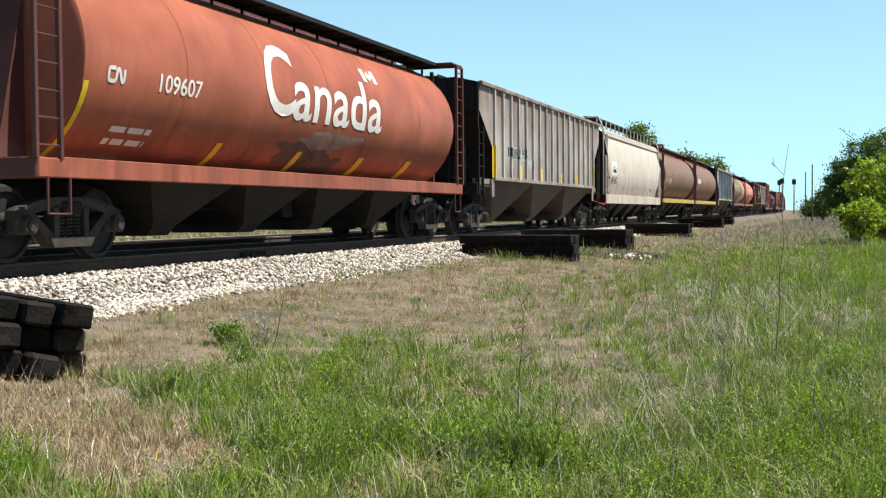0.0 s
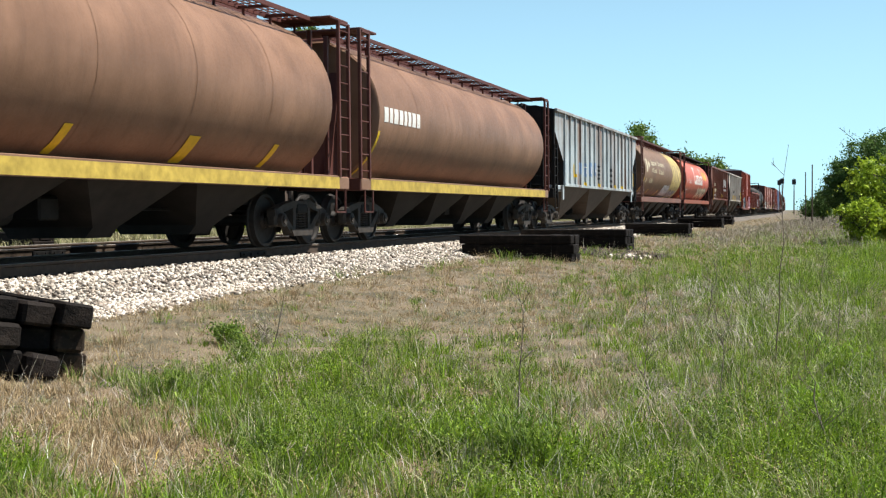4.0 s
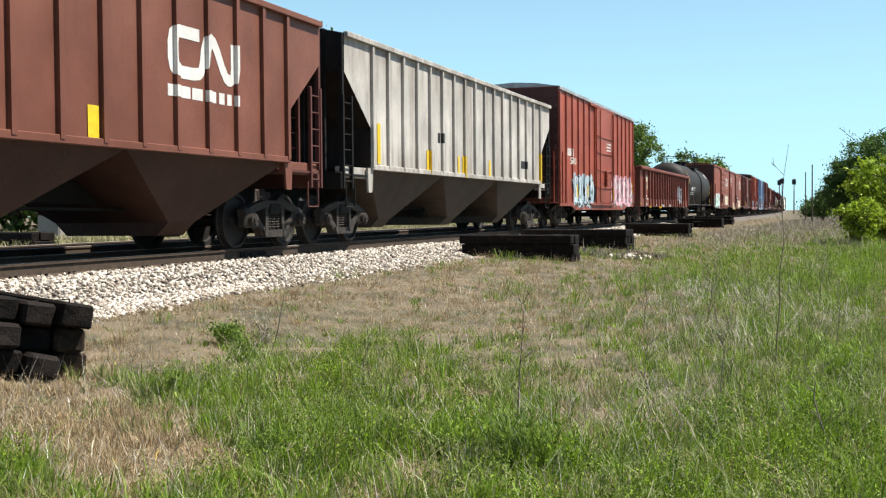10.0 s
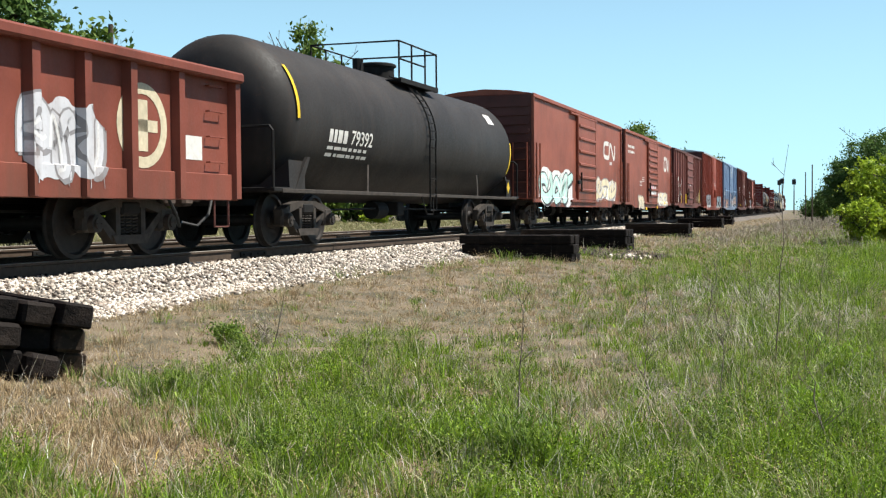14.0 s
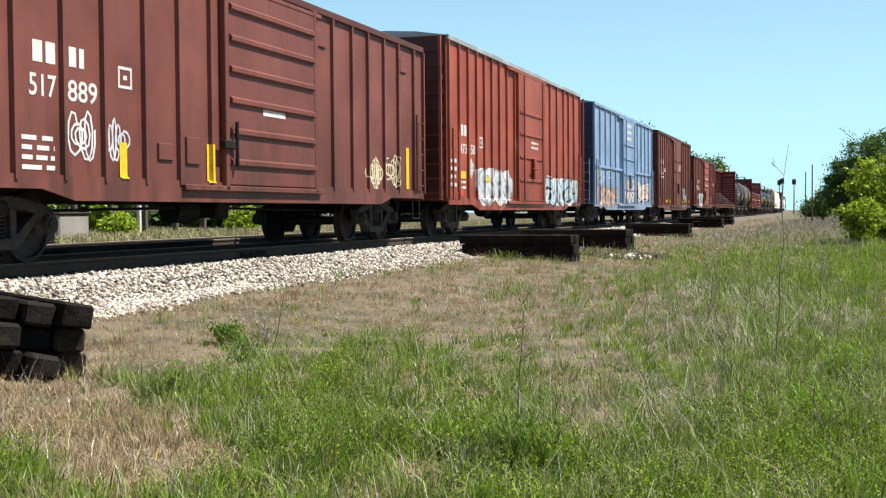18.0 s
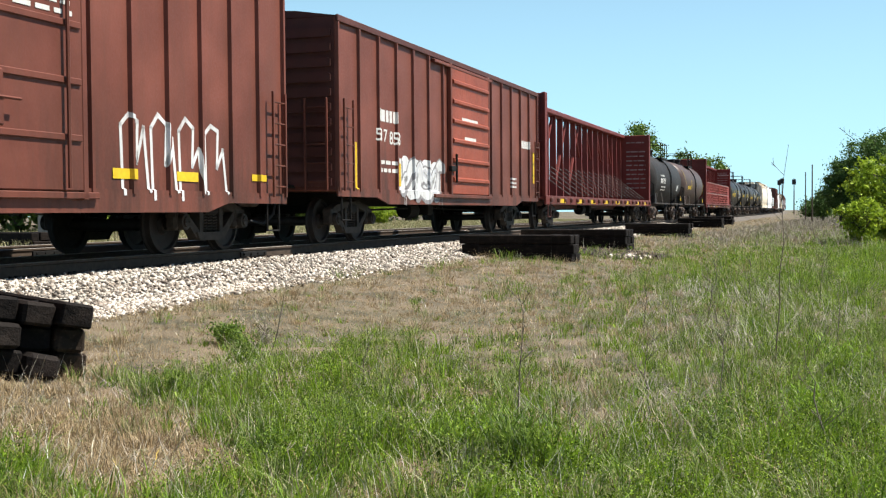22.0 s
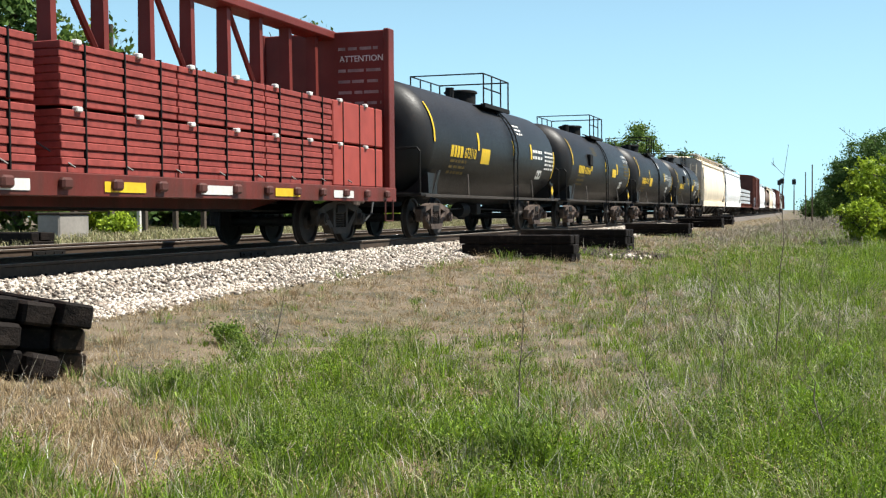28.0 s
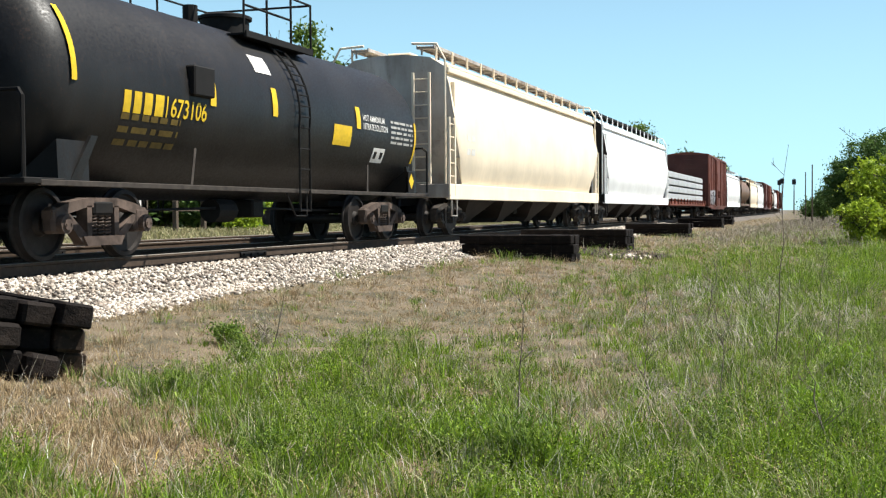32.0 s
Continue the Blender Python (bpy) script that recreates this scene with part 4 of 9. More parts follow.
    # behind the second track: fence posts, a white post, a grey cabinet and a low shed
    for i in range(7):
        y = 33 + i * 2.1
        t = thing("fence_post", "dark weathered wooden post beyond the tracks", "post", "fence posts", Matrix.Translation((-14.0, y, 0.46)))
        s = Shape()
        s.block(-0.09, 0.09, -0.09, 0.09, -0.1, 1.25 + 0.2 * (i % 3), 0.015)
        part("post", s, BARK, t)
        if i < 6:
            s = Shape()
            s.block(-0.03, 0.03, 0.0, 2.1, 0.85, 0.95, 0.01)
            part("rail", s, BARK, t)
    t = thing("marker_post", "thin white marker post beyond the tracks", "post", at=Matrix.Translation((-13.2, 35.6, 0.46)))
    s = Shape()
    s.block(-0.06, 0.06, -0.06, 0.06, -0.1, 1.5, 0.01)
    part("post", s, WHITE, t)
    t = thing("concrete_block", "low weathered grey concrete block beyond the tracks", "concrete block", at=Matrix.Translation((-12.5, 30.4, 0.46)))
    s = Shape()
    s.block(-0.4, 0.4, -0.75, 0.75, 0, 0.75, 0.05)
    part("block", s, plain("grey_concrete", (0.3, 0.28, 0.25), 0.5, 0, 0.15), t)
    s = Shape()
    s.block(-0.45, 0.45, -0.8, 0.8, 0.75, 0.82, 0.03)
    part("cap", s, TIE_OLD, t)
    t = thing("shed", "low shed with a faded pink-red roof behind bushes", "shed", at=Matrix.Translation((-34, 76, 0.41)))
    s = Shape()
    s.block(-3, 3, -7, 7, 0, 2.0, 0.03)
    part("wall", s, plain("shed_wall", (0.45, 0.43, 0.40), 0.7, 0, 0.2, 2), t)
    s = Shape()
    s.prism([(-3.4, 1.95), (3.4, 1.95), (0, 3.3)], -7.3, 7.3)
    part("roof", s, plain("faded_red_roof", (0.40, 0.14, 0.11), 0.6, 0, 0.25, 2), t)


build_ground()
build_surroundings()
build_grass()
build_stones()
build_track(0.0, "near railway track with old ties under crushed stone", -6.0, 75.0, False)
build_track(-4.0, "second railway track beyond the train", 8.0, 75.0, False)


# ---- the train ----
def wheelset_mesh(r):
    s = Shape()
    n = 28
    for sx in (1, -1):
        prof = [(0.0, 0.70), (0.11, 0.70), (0.13, 0.735), (r * 0.80, 0.77), (r * 0.84, 0.72), (r + 0.022, 0.715), (r + 0.024, 0.745), (r, 0.765),
                (r - 0.012, 0.845), (r * 0.86, 0.852), (r * 0.82, 0.81), (0.15, 0.80), (0.12, 0.86), (0.0, 0.86)]
        rings = [[(sx * x, math.cos(2 * math.pi * i / n) * max(q, 0.002), math.sin(2 * math.pi * i / n) * max(q, 0.002)) for i in range(n)] for q, x in prof]
        s.loft(rings)
    s.rod((-1.1, 0, 0), (1.1, 0, 0), 0.085, 12)
    return s.mesh("wheelset", WHEEL, 40)


def side_frame_mesh(material):
    s = Shape()
    top = [(-1.02, 0.62), (-0.70, 0.72), (-0.30, 0.78), (0.30, 0.78), (0.70, 0.72), (1.02, 0.62), (1.02, 0.52), (0.72, 0.58), (0.34, 0.66), (-0.34, 0.66), (-0.72, 0.58), (-1.02, 0.52)]
    s.prism(top, 0.94, 1.10, "x")
    for q in (1, -1):
        s.prism([(q * 0.70, 0.60), (q * 0.84, 0.60), (q * 0.42, 0.22), (q * 0.30, 0.30)], 0.95, 1.09, "x")
        s.prism([(q * 0.24, 0.68), (q * 0.34, 0.68), (q * 0.34, 0.26), (q * 0.24, 0.26)], 0.94, 1.10, "x")
        s.block(0.93, 1.11, q * 0.865 - 0.16, q * 0.865 + 0.16, 0.34, 0.66, 0.04)
        s.rod((0.98, q * 0.865, 0.455), (1.19, q * 0.865, 0.455), 0.115, 14)
        s.rod((1.19, q * 0.865, 0.455), (1.215, q * 0.865, 0.455), 0.075, 10)
    s.prism([(-0.44, 0.30), (0.44, 0.30), (0.36, 0.18), (-0.36, 0.18)], 0.92, 1.12, "x")
    for q in (1, -1):
        s.rod((1.215, q * 0.865 + 0.045, 0.455), (1.228, q * 0.865 + 0.045, 0.455), 0.014, 5)
        s.rod((1.215, q * 0.865 - 0.045, 0.455), (1.228, q * 0.865 - 0.045, 0.455), 0.014, 5)
    return s.mesh("side_frame", material, 35)


def spring_mesh(material):
    s = Shape()
    for y in (-0.15, 0.0, 0.15):
        pts = [(1.03 + 0.062 * math.cos(k * 1.05), y + 0.062 * math.sin(k * 1.05), 0.30 + 0.26 * k / 36) for k in range(37)]
        s.path(pts, 0.014, 4)
    return s.mesh("spring_nest", material)


def bolster_mesh():
    s = Shape()
    s.block(-1.12, 1.12, -0.21, 0.21, 0.56, 0.74, 0.03)
    s.rod((0, 0, 0.70), (0, 0, 0.86), 0.2, 14)
    for q in (1, -1):
        s.block(-0.95, 0.95, q * 0.40 - 0.05, q * 0.40 + 0.05, 0.36, 0.48, 0.01)
        s.block(0.64, 0.74, q * 0.40 - 0.02, q * 0.40 + 0.06, 0.30, 0.62, 0.01)
    return s.mesh("truck", STEEL_DARK)


WHEELS = {0.455: wheelset_mesh(0.455), 0.42: wheelset_mesh(0.42)}
FRAMES = {m.name: (side_frame_mesh(m), spring_mesh(m)) for m in (TRUCK_IRON, TRUCK_RUST)}
BOLSTER = bolster_mesh()
FLIP = pose(0, 0, 0, 0, 0, 180)
ROLLING, RUNGS = [], {}
# bay steel: dust, and the shade under the car painted in as darkness
BAY = plain("dusty_shade_darkened_bay_steel", (0.017, 0.013, 0.011), 0.8, 0, 0.5, 2.5)
# car ends: grime, with the shade of the end faces put into the colour
END_GRIME_SHADE = plain("grimed_shaded_end_steel", (0.022, 0.016, 0.013), 0.8, 0, 0.5, 2.5)


def truck(car, y, material=TRUCK_IRON, r=0.455):
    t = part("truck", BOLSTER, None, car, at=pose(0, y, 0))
    fm, sm = FRAMES[material.name]
    for m in (Matrix.Identity(4), FLIP):
        part("side_frame", fm, None, t, at=m.copy())
        part("spring_nest", sm, None, t, at=m.copy())
    for q in (1, -1):
        w = part("wheelset", WHEELS[r], None, t, at=pose(0, q * 0.865, r))
        ROLLING.append((w, car, q * 0.865, r))
    return t


def coupler(car, y, q, z=0.86):
    s = Shape()
    s.block(-0.11, 0.11, min(y, y + q * 0.32), max(y, y + q * 0.32), z - 0.1, z + 0.1, 0.03)
    s.block(-0.17, 0.13, min(y + q * 0.28, y + q * 0.58), max(y + q * 0.28, y + q * 0.58), z - 0.17, z + 0.17, 0.05)
    part("coupler", s, TRUCK_RUST, car)
    h = Shape()
    h.path([(0.3, y, z), (0.34, y + q * 0.2, z - 0.3), (0.26, y + q * 0.42, z - 0.48), (0.1, y + q * 0.62, z - 0.42)], 0.026, 6)
    part("air_hose", h, BLACKP, car)


def ladder(car, x, y, z0, z1, material, width=0.42, rungs=6, along="y", name="ladder", posts=True, rail=0.03):
    """Stiles and rungs, on a side (along y) or on an end (along x)."""
    s, ob = Shape(), None
    h = width / 2
    P = (lambda a, z, o=0.0: (x + o, y + a, z)) if along == "y" else (lambda a, z, o=0.0: (x + a, y + o, z))
    for a in (-h, h):
        if posts:
            p, q = P(a, z0), P(a, z1)
            s.block(p[0] - rail, p[0] + rail, p[1] - rail, p[1] + rail, z0, z1, 0.006)
    if "far" in car and car["far"]:
        for i in range(rungs):
            z = z0 + (z1 - z0) * (i + 0.5) / rungs
            s.rod(P(-h, z), P(h, z), 0.014, 4)
        return part(name, s, material, car)
    ob = part(name, s, material, car)
    key = (width, along, material.name)
    if key not in RUNGS:
        k = Shape()
        k.rod((0, -h, 0) if along == "y" else (-h, 0, 0), (0, h, 0) if along == "y" else (h, 0, 0), 0.014, 5)
        RUNGS[key] = k.mesh("rung", material)
    for i in range(rungs):
        part("rung", RUNGS[key], None, ob, at=pose(*P(0, z0 + (z1 - z0) * (i + 0.5) / rungs)))
    return ob


def grab_irons(car, x, y, zs, material, width=0.42):
    for z in zs:
        s = Shape()
        s.path([(x, y - width / 2, z), (x + 0.06, y - width / 2, z), (x + 0.06, y + width / 2, z), (x, y + width / 2, z)], 0.012, 5)
        part("grab_iron", s, material, car)


def bent(me, surf, y, z, lift=0.006, step=0.09):
    """Lays a flat mesh on a side whose distance from the middle is surf(z)."""
    bm = bmesh.new()
    bm.from_mesh(me)
    zs = [v.co.z for v in bm.verts]
    if zs and surf(z + min(zs)) != surf(z + max(zs)) or (zs and surf(z) != surf(z + (min(zs) + max(zs)) / 2)):
        k = math.ceil(min(zs) / step) * step
        while k < max(zs):
            bmesh.ops.bisect_plane(bm, geom=bm.verts[:] + bm.edges[:] + bm.faces[:], plane_co=(0, 0, k), plane_no=(0, 0, 1))
            k += step
    if isinstance(surf, Skin) and zs:
        ys = [v.co.y + y for v in bm.verts]
        for c in surf.cuts():
            if min(ys) < c < max(ys):
                bmesh.ops.bisect_plane(bm, geom=bm.verts[:] + bm.edges[:] + bm.faces[:], plane_co=(0, c - y, 0), plane_no=(0, 1, 0))
        for c in (surf.sill[0] - 0.001, surf.sill[0] + 0.012) if surf.sill else ():
            if min(zs) < c - z < max(zs):
                bmesh.ops.bisect_plane(bm, geom=bm.verts[:] + bm.edges[:] + bm.faces[:], plane_co=(0, 0, c - z), plane_no=(0, 0, 1))
    for v in bm.verts:
        p = (v.co.y + y, v.co.z + z)
        v.co = ((surf.x(*p) if isinstance(surf, Skin) else surf(p[1])) + lift + v.co.x, *p)
    bm.to_mesh(me)
    bm.free()
    return me


def words(car, text, y0, y1, z0, z1, surf, material=WHITE, lift=0.006, name="lettering"):
    """Painted letters that fill the given stretch of the side."""
    me = text_shape(text, 1.0)
    ys, zs = [v.co.y for v in me.vertices], [v.co.z for v in me.vertices]
    for v in me.vertices:
        v.co = (0, (v.co.y - min(ys)) / (max(ys) - min(ys)) * (y1 - y0), (v.co.z - min(zs)) / (max(zs) - min(zs)) * (z1 - z0))
    bent(me, surf, y0, z0, lift)
    me.materials.append(material)
    return part(name, me, None, car)


def patch(car, y0, y1, z0, z1, surf, material, name="marking", lift=0.005, label="", lean=0.0):
    """A thin painted or stuck-on patch."""
    lift = 0.012 if name == "reflective_strip" else lift
    if name == "reflective_strip" and 0.22 < y1 - y0 < (z1 - z0) * 0.8:
        y0, y1 = (y0 + y1) / 2 - 0.085, (y0 + y1) / 2 + 0.085
    if isinstance(surf, Skin):
        return flat_shape(car, name, [[(y0, z0), (y1, z0), (y1 + lean * (z1 - z0), z1), (y0 + lean * (z1 - z0), z1)]], surf, material, lift, label)
    n = max(1, int((z1 - z0) / 0.09)) if surf(z0) != surf(z1) or surf((z0 + z1) / 2) != surf(z0) else 1
    vs, fs = [], []
    for i in range(n + 1):
        z = z0 + (z1 - z0) * i / n
        o = lean * (z - z0)
        vs += [(surf(z) + lift, y0 + o, z), (surf(z) + lift, y1 + o, z)]
    fs = [(2 * i, 2 * i + 1, 2 * i + 3, 2 * i + 2) for i in range(n)]
    me = bpy.data.meshes.new(name)
    me.from_pydata(vs, [], fs)
    me.materials.append(material)
    return part(name, me, None, car, label)


def bars(car, y, z, w, rows, surf, material=WHITE, h=0.07, gap=0.06, rnd=None):
    """Small print too fine to read, as plain bars in one mesh."""
    rnd = rnd or random.Random(int(y * 100 + z * 1000))
    lo, hi = (h * 0.55, h * 0.85) if rows == 1 and w < 9 * h else (0.12, 0.35)
    vs, fs = [], []
    for r in range(rows):
        zz, yy = z - r * (h + gap), y
        while yy < y + w:
            e = min(y + w, yy + rnd.uniform(lo, hi))
            k = len(vs)
            vs += [(0, yy, zz), (0, e, zz), (0, e, zz + h), (0, yy, zz + h)]
            fs.append((k, k + 1, k + 2, k + 3))
            yy = e + (rnd.uniform(0.04, 0.1) if hi == 0.35 else h * 0.25)
    me = bpy.data.meshes.new("small_print")
    me.from_pydata(vs, [], fs)
    bent(me, surf, 0, 0, 0.005)
    me.materials.append(material)
    return tagged(part("small_print", me, None, car), kind="stuff")


def bars_in(car, y0, y1, z0, z1, rows, surf, material):
    k = 0.7 if rows == 1 else 1.1
    h = (z1 - z0) / (rows * (1 + k) - k)
    return bars(car, y0, z1 - h, y1 - y0, rows, surf, material, h, h * k)


def flat_shape(car, name, outlines, surf, material, lift=0.006, label=""):
    """Painted flat outlines, each given as places (y, z) about its own first point."""
    me = bpy.data.meshes.new(name)
    vs, fs = [], []
    for o in outlines:
        k = len(vs)
        vs += [(0, y, z) for y, z in o]
        fs.append(tuple(range(k, k + len(o))))
    me.from_pydata(vs, [], fs)
    bent(me, surf, 0, 0, lift, 0.1)
    me.materials.append(material)
    return part(name, me, None, car, label)


def ribbon(pts, w, rounds=2):
    """A line of even width with rounded bends, as a strip of flat outlines that meet edge to edge."""
    for _ in range(rounds):
        cut = [pts[0]]
        for (ya, za), (yb, zb) in zip(pts, pts[1:]):
            cut += [(ya * 0.75 + yb * 0.25, za * 0.75 + zb * 0.25), (ya * 0.25 + yb * 0.75, za * 0.25 + zb * 0.75)]
        pts = cut + [pts[-1]]
    ways = [(Vector(b) - Vector(a)).normalized() for a, b in zip(pts, pts[1:])]
    left, right = [], []
    for i, (y, z) in enumerate(pts):
        d = ways[max(0, i - 1)] + ways[min(i, len(ways) - 1)]
        d = d.normalized() if d.length > 0.2 else ways[min(i, len(ways) - 1)]
        left.append((y - d.y * w, z + d.x * w))
        right.append((y + d.y * w, z - d.x * w))
    return [[left[i], right[i], right[i + 1], left[i + 1]] for i in range(len(pts) - 1)]


def logo(car, y0, y1, z0, z1, surf, material):
    """A railway's mark: one plain bent ribbon."""
    w, h = y1 - y0, z1 - z0
    t = min(w * 0.075, h * 0.12)
    P = lambda u, v: (y0 + t + u * (w - 2 * t), z0 + t + v * (h - 2 * t))
    o = ribbon([P(0.43, 1), P(0.08, 1), P(0.0, 0.86), P(0.0, 0.14), P(0.08, 0), P(0.40, 0), P(0.47, 0.14), P(0.52, 0.86), P(0.60, 1), P(0.68, 0.9), P(0.84, 0.12), P(0.92, 0), P(1, 0.12), P(1, 1)], t, 1)
    return flat_shape(car, "painted_mark", o, surf, material)


def frame_mark(car, y0, y1, z0, z1, surf, material=None):
    t = (y1 - y0) * 0.12
    return flat_shape(car, "painted_frame", [[(y0, z0), (y1, z0), (y1, z0 + t), (y0, z0 + t)], [(y0, z1 - t), (y1, z1 - t), (y1, z1), (y0, z1)], [(y0, z0 + t), (y0 + t, z0 + t), (y0 + t, z1 - t), (y0, z1 - t)],
                                             [(y1 - t, z0 + t), (y1, z0 + t), (y1, z1 - t), (y1 - t, z1 - t)], [(y0 + 3 * t, z0 + 3 * t), (y1 - 3 * t, z0 + 3 * t), (y1 - 3 * t, z1 - 3 * t), (y0 + 3 * t, z1 - 3 * t)]], surf, material or WHITE)


def edge_strip(car, surf, tank=False):
    """The yellow strip down the leading edge of a round body."""
    y = car["front"] + 0.04
    patch(car, y, y + 0.10, 1.25 if not tank else 2.15, 2.15 if not tank else 3.05, surf, YELLOW, "reflective_strip")
    if tank:
        patch(car, -y - 0.10, -y, 1.6, 2.45, surf, YELLOW, "reflective_strip")


def yellow_sill(car):
    y = car["half"] - 0.5
    patch(car, -y, y, 1.0, 1.2, lambda z: 1.512, SILL_YELLOW, "painted_sill")


def leaf_mark(car, y0, y1, z0, z1, surf):
    cy, cz, ry, rz = (y0 + y1) / 2, (z0 + z1) / 2, (y1 - y0) / 2, (z1 - z0) / 2
    half = [(0, 1), (0.2, 0.62), (0.38, 0.72), (0.34, 0.3), (0.62, 0.52), (0.72, 0.34), (1, 0.3), (0.86, 0.02), (0.98, -0.1), (0.42, -0.5), (0.46, -0.66), (0.05, -0.58), (0.04, -1)]
    pts = [(cy + a * ry, cz + b * rz) for a, b in half] + [(cy - a * ry, cz + b * rz) for a, b in reversed(half[1:])]
    flat_shape(car, "leaf_emblem", [[(cy, cz)] + [p, q] for p, q in zip(pts, pts[1:] + pts[:1])], surf, CREAM)


def flag_mark(car, y0, y1, z0, z1, surf):
    """A small flag over the last letter: two bars with a leaf between them."""
    w = (y1 - y0) * 0.26
    patch(car, y0, y0 + w, z0, z1, surf, WHITE, "painted_flag")
    patch(car, y1 - w, y1, z0, z1, surf, WHITE, "painted_flag")
    leaf_mark(car, y0 + w * 1.15, y1 - w * 1.15, z0, z1, surf)


def blade_outline(ya, za, yb, zb, w):
    """A pointed leaf from one place to another."""
    d = Vector((yb - ya, zb - za))
    n = Vector((-d.y, d.x)).normalized()
    f = ((0, 0), (0.2, 0.7), (0.45, 1), (0.7, 0.8), (1, 0), (0.7, -0.8), (0.45, -1), (0.2, -0.7))
    return [(ya + d.x * a + n.x * b * w, za + d.y * a + n.y * b * w) for a, b in f]


def wheat(car, y0, y1, z0, z1, surf, ground, ear):
    """A big stylised ear of wheat on a coloured field."""
    w, h = y1 - y0, z1 - z0
    if ground is CREAMY:
        patch(car, y0 + 0.15 * w, y1, z0, z1, surf, ground, "emblem_field", 0.004)
    for dark, k in ((True, 1.0), (False, 0.55)):
        o = []
        for a, b, c, d in ((0.3, 0.25, 0.12, 0.85), (0.3, 0.25, 0.42, 0.95), (0.62, 0.2, 0.48, 0.8), (0.62, 0.2, 0.80, 0.9), (0.85, 0.3, 0.72, 0.8), (0.85, 0.3, 0.97, 0.85)):
            o.append(blade_outline(y0 + a * w, z0 + b * h, y0 + c * w, z0 + d * h, w * 0.075 * k))
        flat_shape(car, "wheat_emblem", o, surf, ear if dark else ground, 0.007 if dark else 0.010)


def emblem(car, y0, y1, z0, z1, surf):
    """A round emblem: a pale ring with a cross in it."""
    cy, cz, ry, rz = (y0 + y1) / 2, (z0 + z1) / 2, (y1 - y0) / 2, (z1 - z0) / 2
    n = 28
    P = [(math.cos(2 * math.pi * i / n), math.sin(2 * math.pi * i / n)) for i in range(n)]
    o = [[(cy + P[i][0] * ry, cz + P[i][1] * rz), (cy + P[(i + 1) % n][0] * ry, cz + P[(i + 1) % n][1] * rz), (cy + P[(i + 1) % n][0] * ry * 0.74, cz + P[(i + 1) % n][1] * rz * 0.74), (cy + P[i][0] * ry * 0.74, cz + P[i][1] * rz * 0.74)] for i in range(n)]
    o += [[(cy - 0.2 * ry, cz - 0.6 * rz), (cy + 0.2 * ry, cz - 0.6 * rz), (cy + 0.2 * ry, cz + 0.6 * rz), (cy - 0.2 * ry, cz + 0.6 * rz)], [(cy - 0.6 * ry, cz - 0.14 * rz), (cy + 0.6 * ry, cz - 0.14 * rz), (cy + 0.6 * ry, cz + 0.14 * rz), (cy - 0.6 * ry, cz + 0.14 * rz)]]
    flat_shape(car, "round_emblem", o, lambda z: surf(z), CREAM)


def stroke(pts, w):
    """A sprayed line of even width, a piece for each stretch."""
    o = []
    for (ya, za), (yb, zb) in zip(pts, pts[1:]):
        d = Vector((yb - ya, zb - za)).normalized()
        a, b = (ya - d.x * w * 0.7, za - d.y * w * 0.7), (yb + d.x * w * 0.7, zb + d.y * w * 0.7)
        o.append([(a[0] - d.y * w, a[1] + d.x * w), (a[0] + d.y * w, a[1] - d.x * w), (b[0] + d.y * w, b[1] - d.x * w), (b[0] - d.y * w, b[1] + d.x * w)])
    return o


def outline_spray(car, y0, y1, z0, z1, surf):
    rnd = random.Random(7)
    o, w, h = [], (y1 - y0) / 4, z1 - z0
    for i in range(4):
        a = y0 + i * w
        pts = [(a + w * u, z0 + h * v) for u, v in ((0.1, rnd.uniform(0, 0.2)), (0.05, 0.8), (0.3, rnd.uniform(0.9, 1.0)), (0.6, 0.85), (0.55, 0.4), (0.8, rnd.uniform(0.6, 0.9)), (0.95, 0.1))]
        o += stroke(pts, 0.03)
    flat_shape(car, "graffiti", o, surf, SPRAY["white"], label="thin white spray-painted outline")


def tank_fittings(car, surf):
    """The diamond placard on its holder and the small drum on the rear platform."""
    y = car["half"] - 1.2
    s = Shape()
    s.block(1.40, 1.425, y - 0.17, y + 0.17, 0.98, 1.42, 0.004)
    holder = part("placard_holder", s, STEEL_DARK, car)
    d = Shape()
    d.sheet([(1.432, y - 0.15, 1.22), (1.432, y, 1.38), (1.432, y + 0.15, 1.22), (1.432, y, 1.06)], 0.004)
    part("diamond_placard", d, YELLOW, holder, "yellow diamond placard")
    s = Shape()
    s.rod((1.0, car["half"] - 0.95, 1.17), (1.0, car["half"] - 0.35, 1.17), 0.17, 14)
    part("air_drum", s, TRUCK_IRON, car, smooth=40)


def dents(car, surf, y0, y1, z0, z1, material, count):
    """Shallow knocks in a sheet side: low, uneven bulges that catch the light."""
    rnd = random.Random(count)
    for _ in range(count):
        cy, cz, r = rnd.uniform(y0, y1), rnd.uniform(z0, z1), rnd.uniform(0.03, 0.06)
        s, n = Shape(), 12
        s.loft([[(surf(cz + math.sin(6.2832 * i / n) * r * k) + h, cy + math.cos(6.2832 * i / n) * r * k * 1.3, cz + math.sin(6.2832 * i / n) * r * k) for i in range(n)] for k, h in ((1.0, -0.004), (0.75, 0.006), (0.4, 0.018), (0.1, 0.02))])
        part("dent", s, material, car, smooth=60)


def plate_box(car, y0, y1, z0, z1, surf):
    s = Shape()
    x = surf((z0 + z1) / 2)
    s.block(x - 0.12, x + 0.10, y0, y1, z0, z1, 0.02)
    part("inspection_box", s, STEEL_DARK, car)


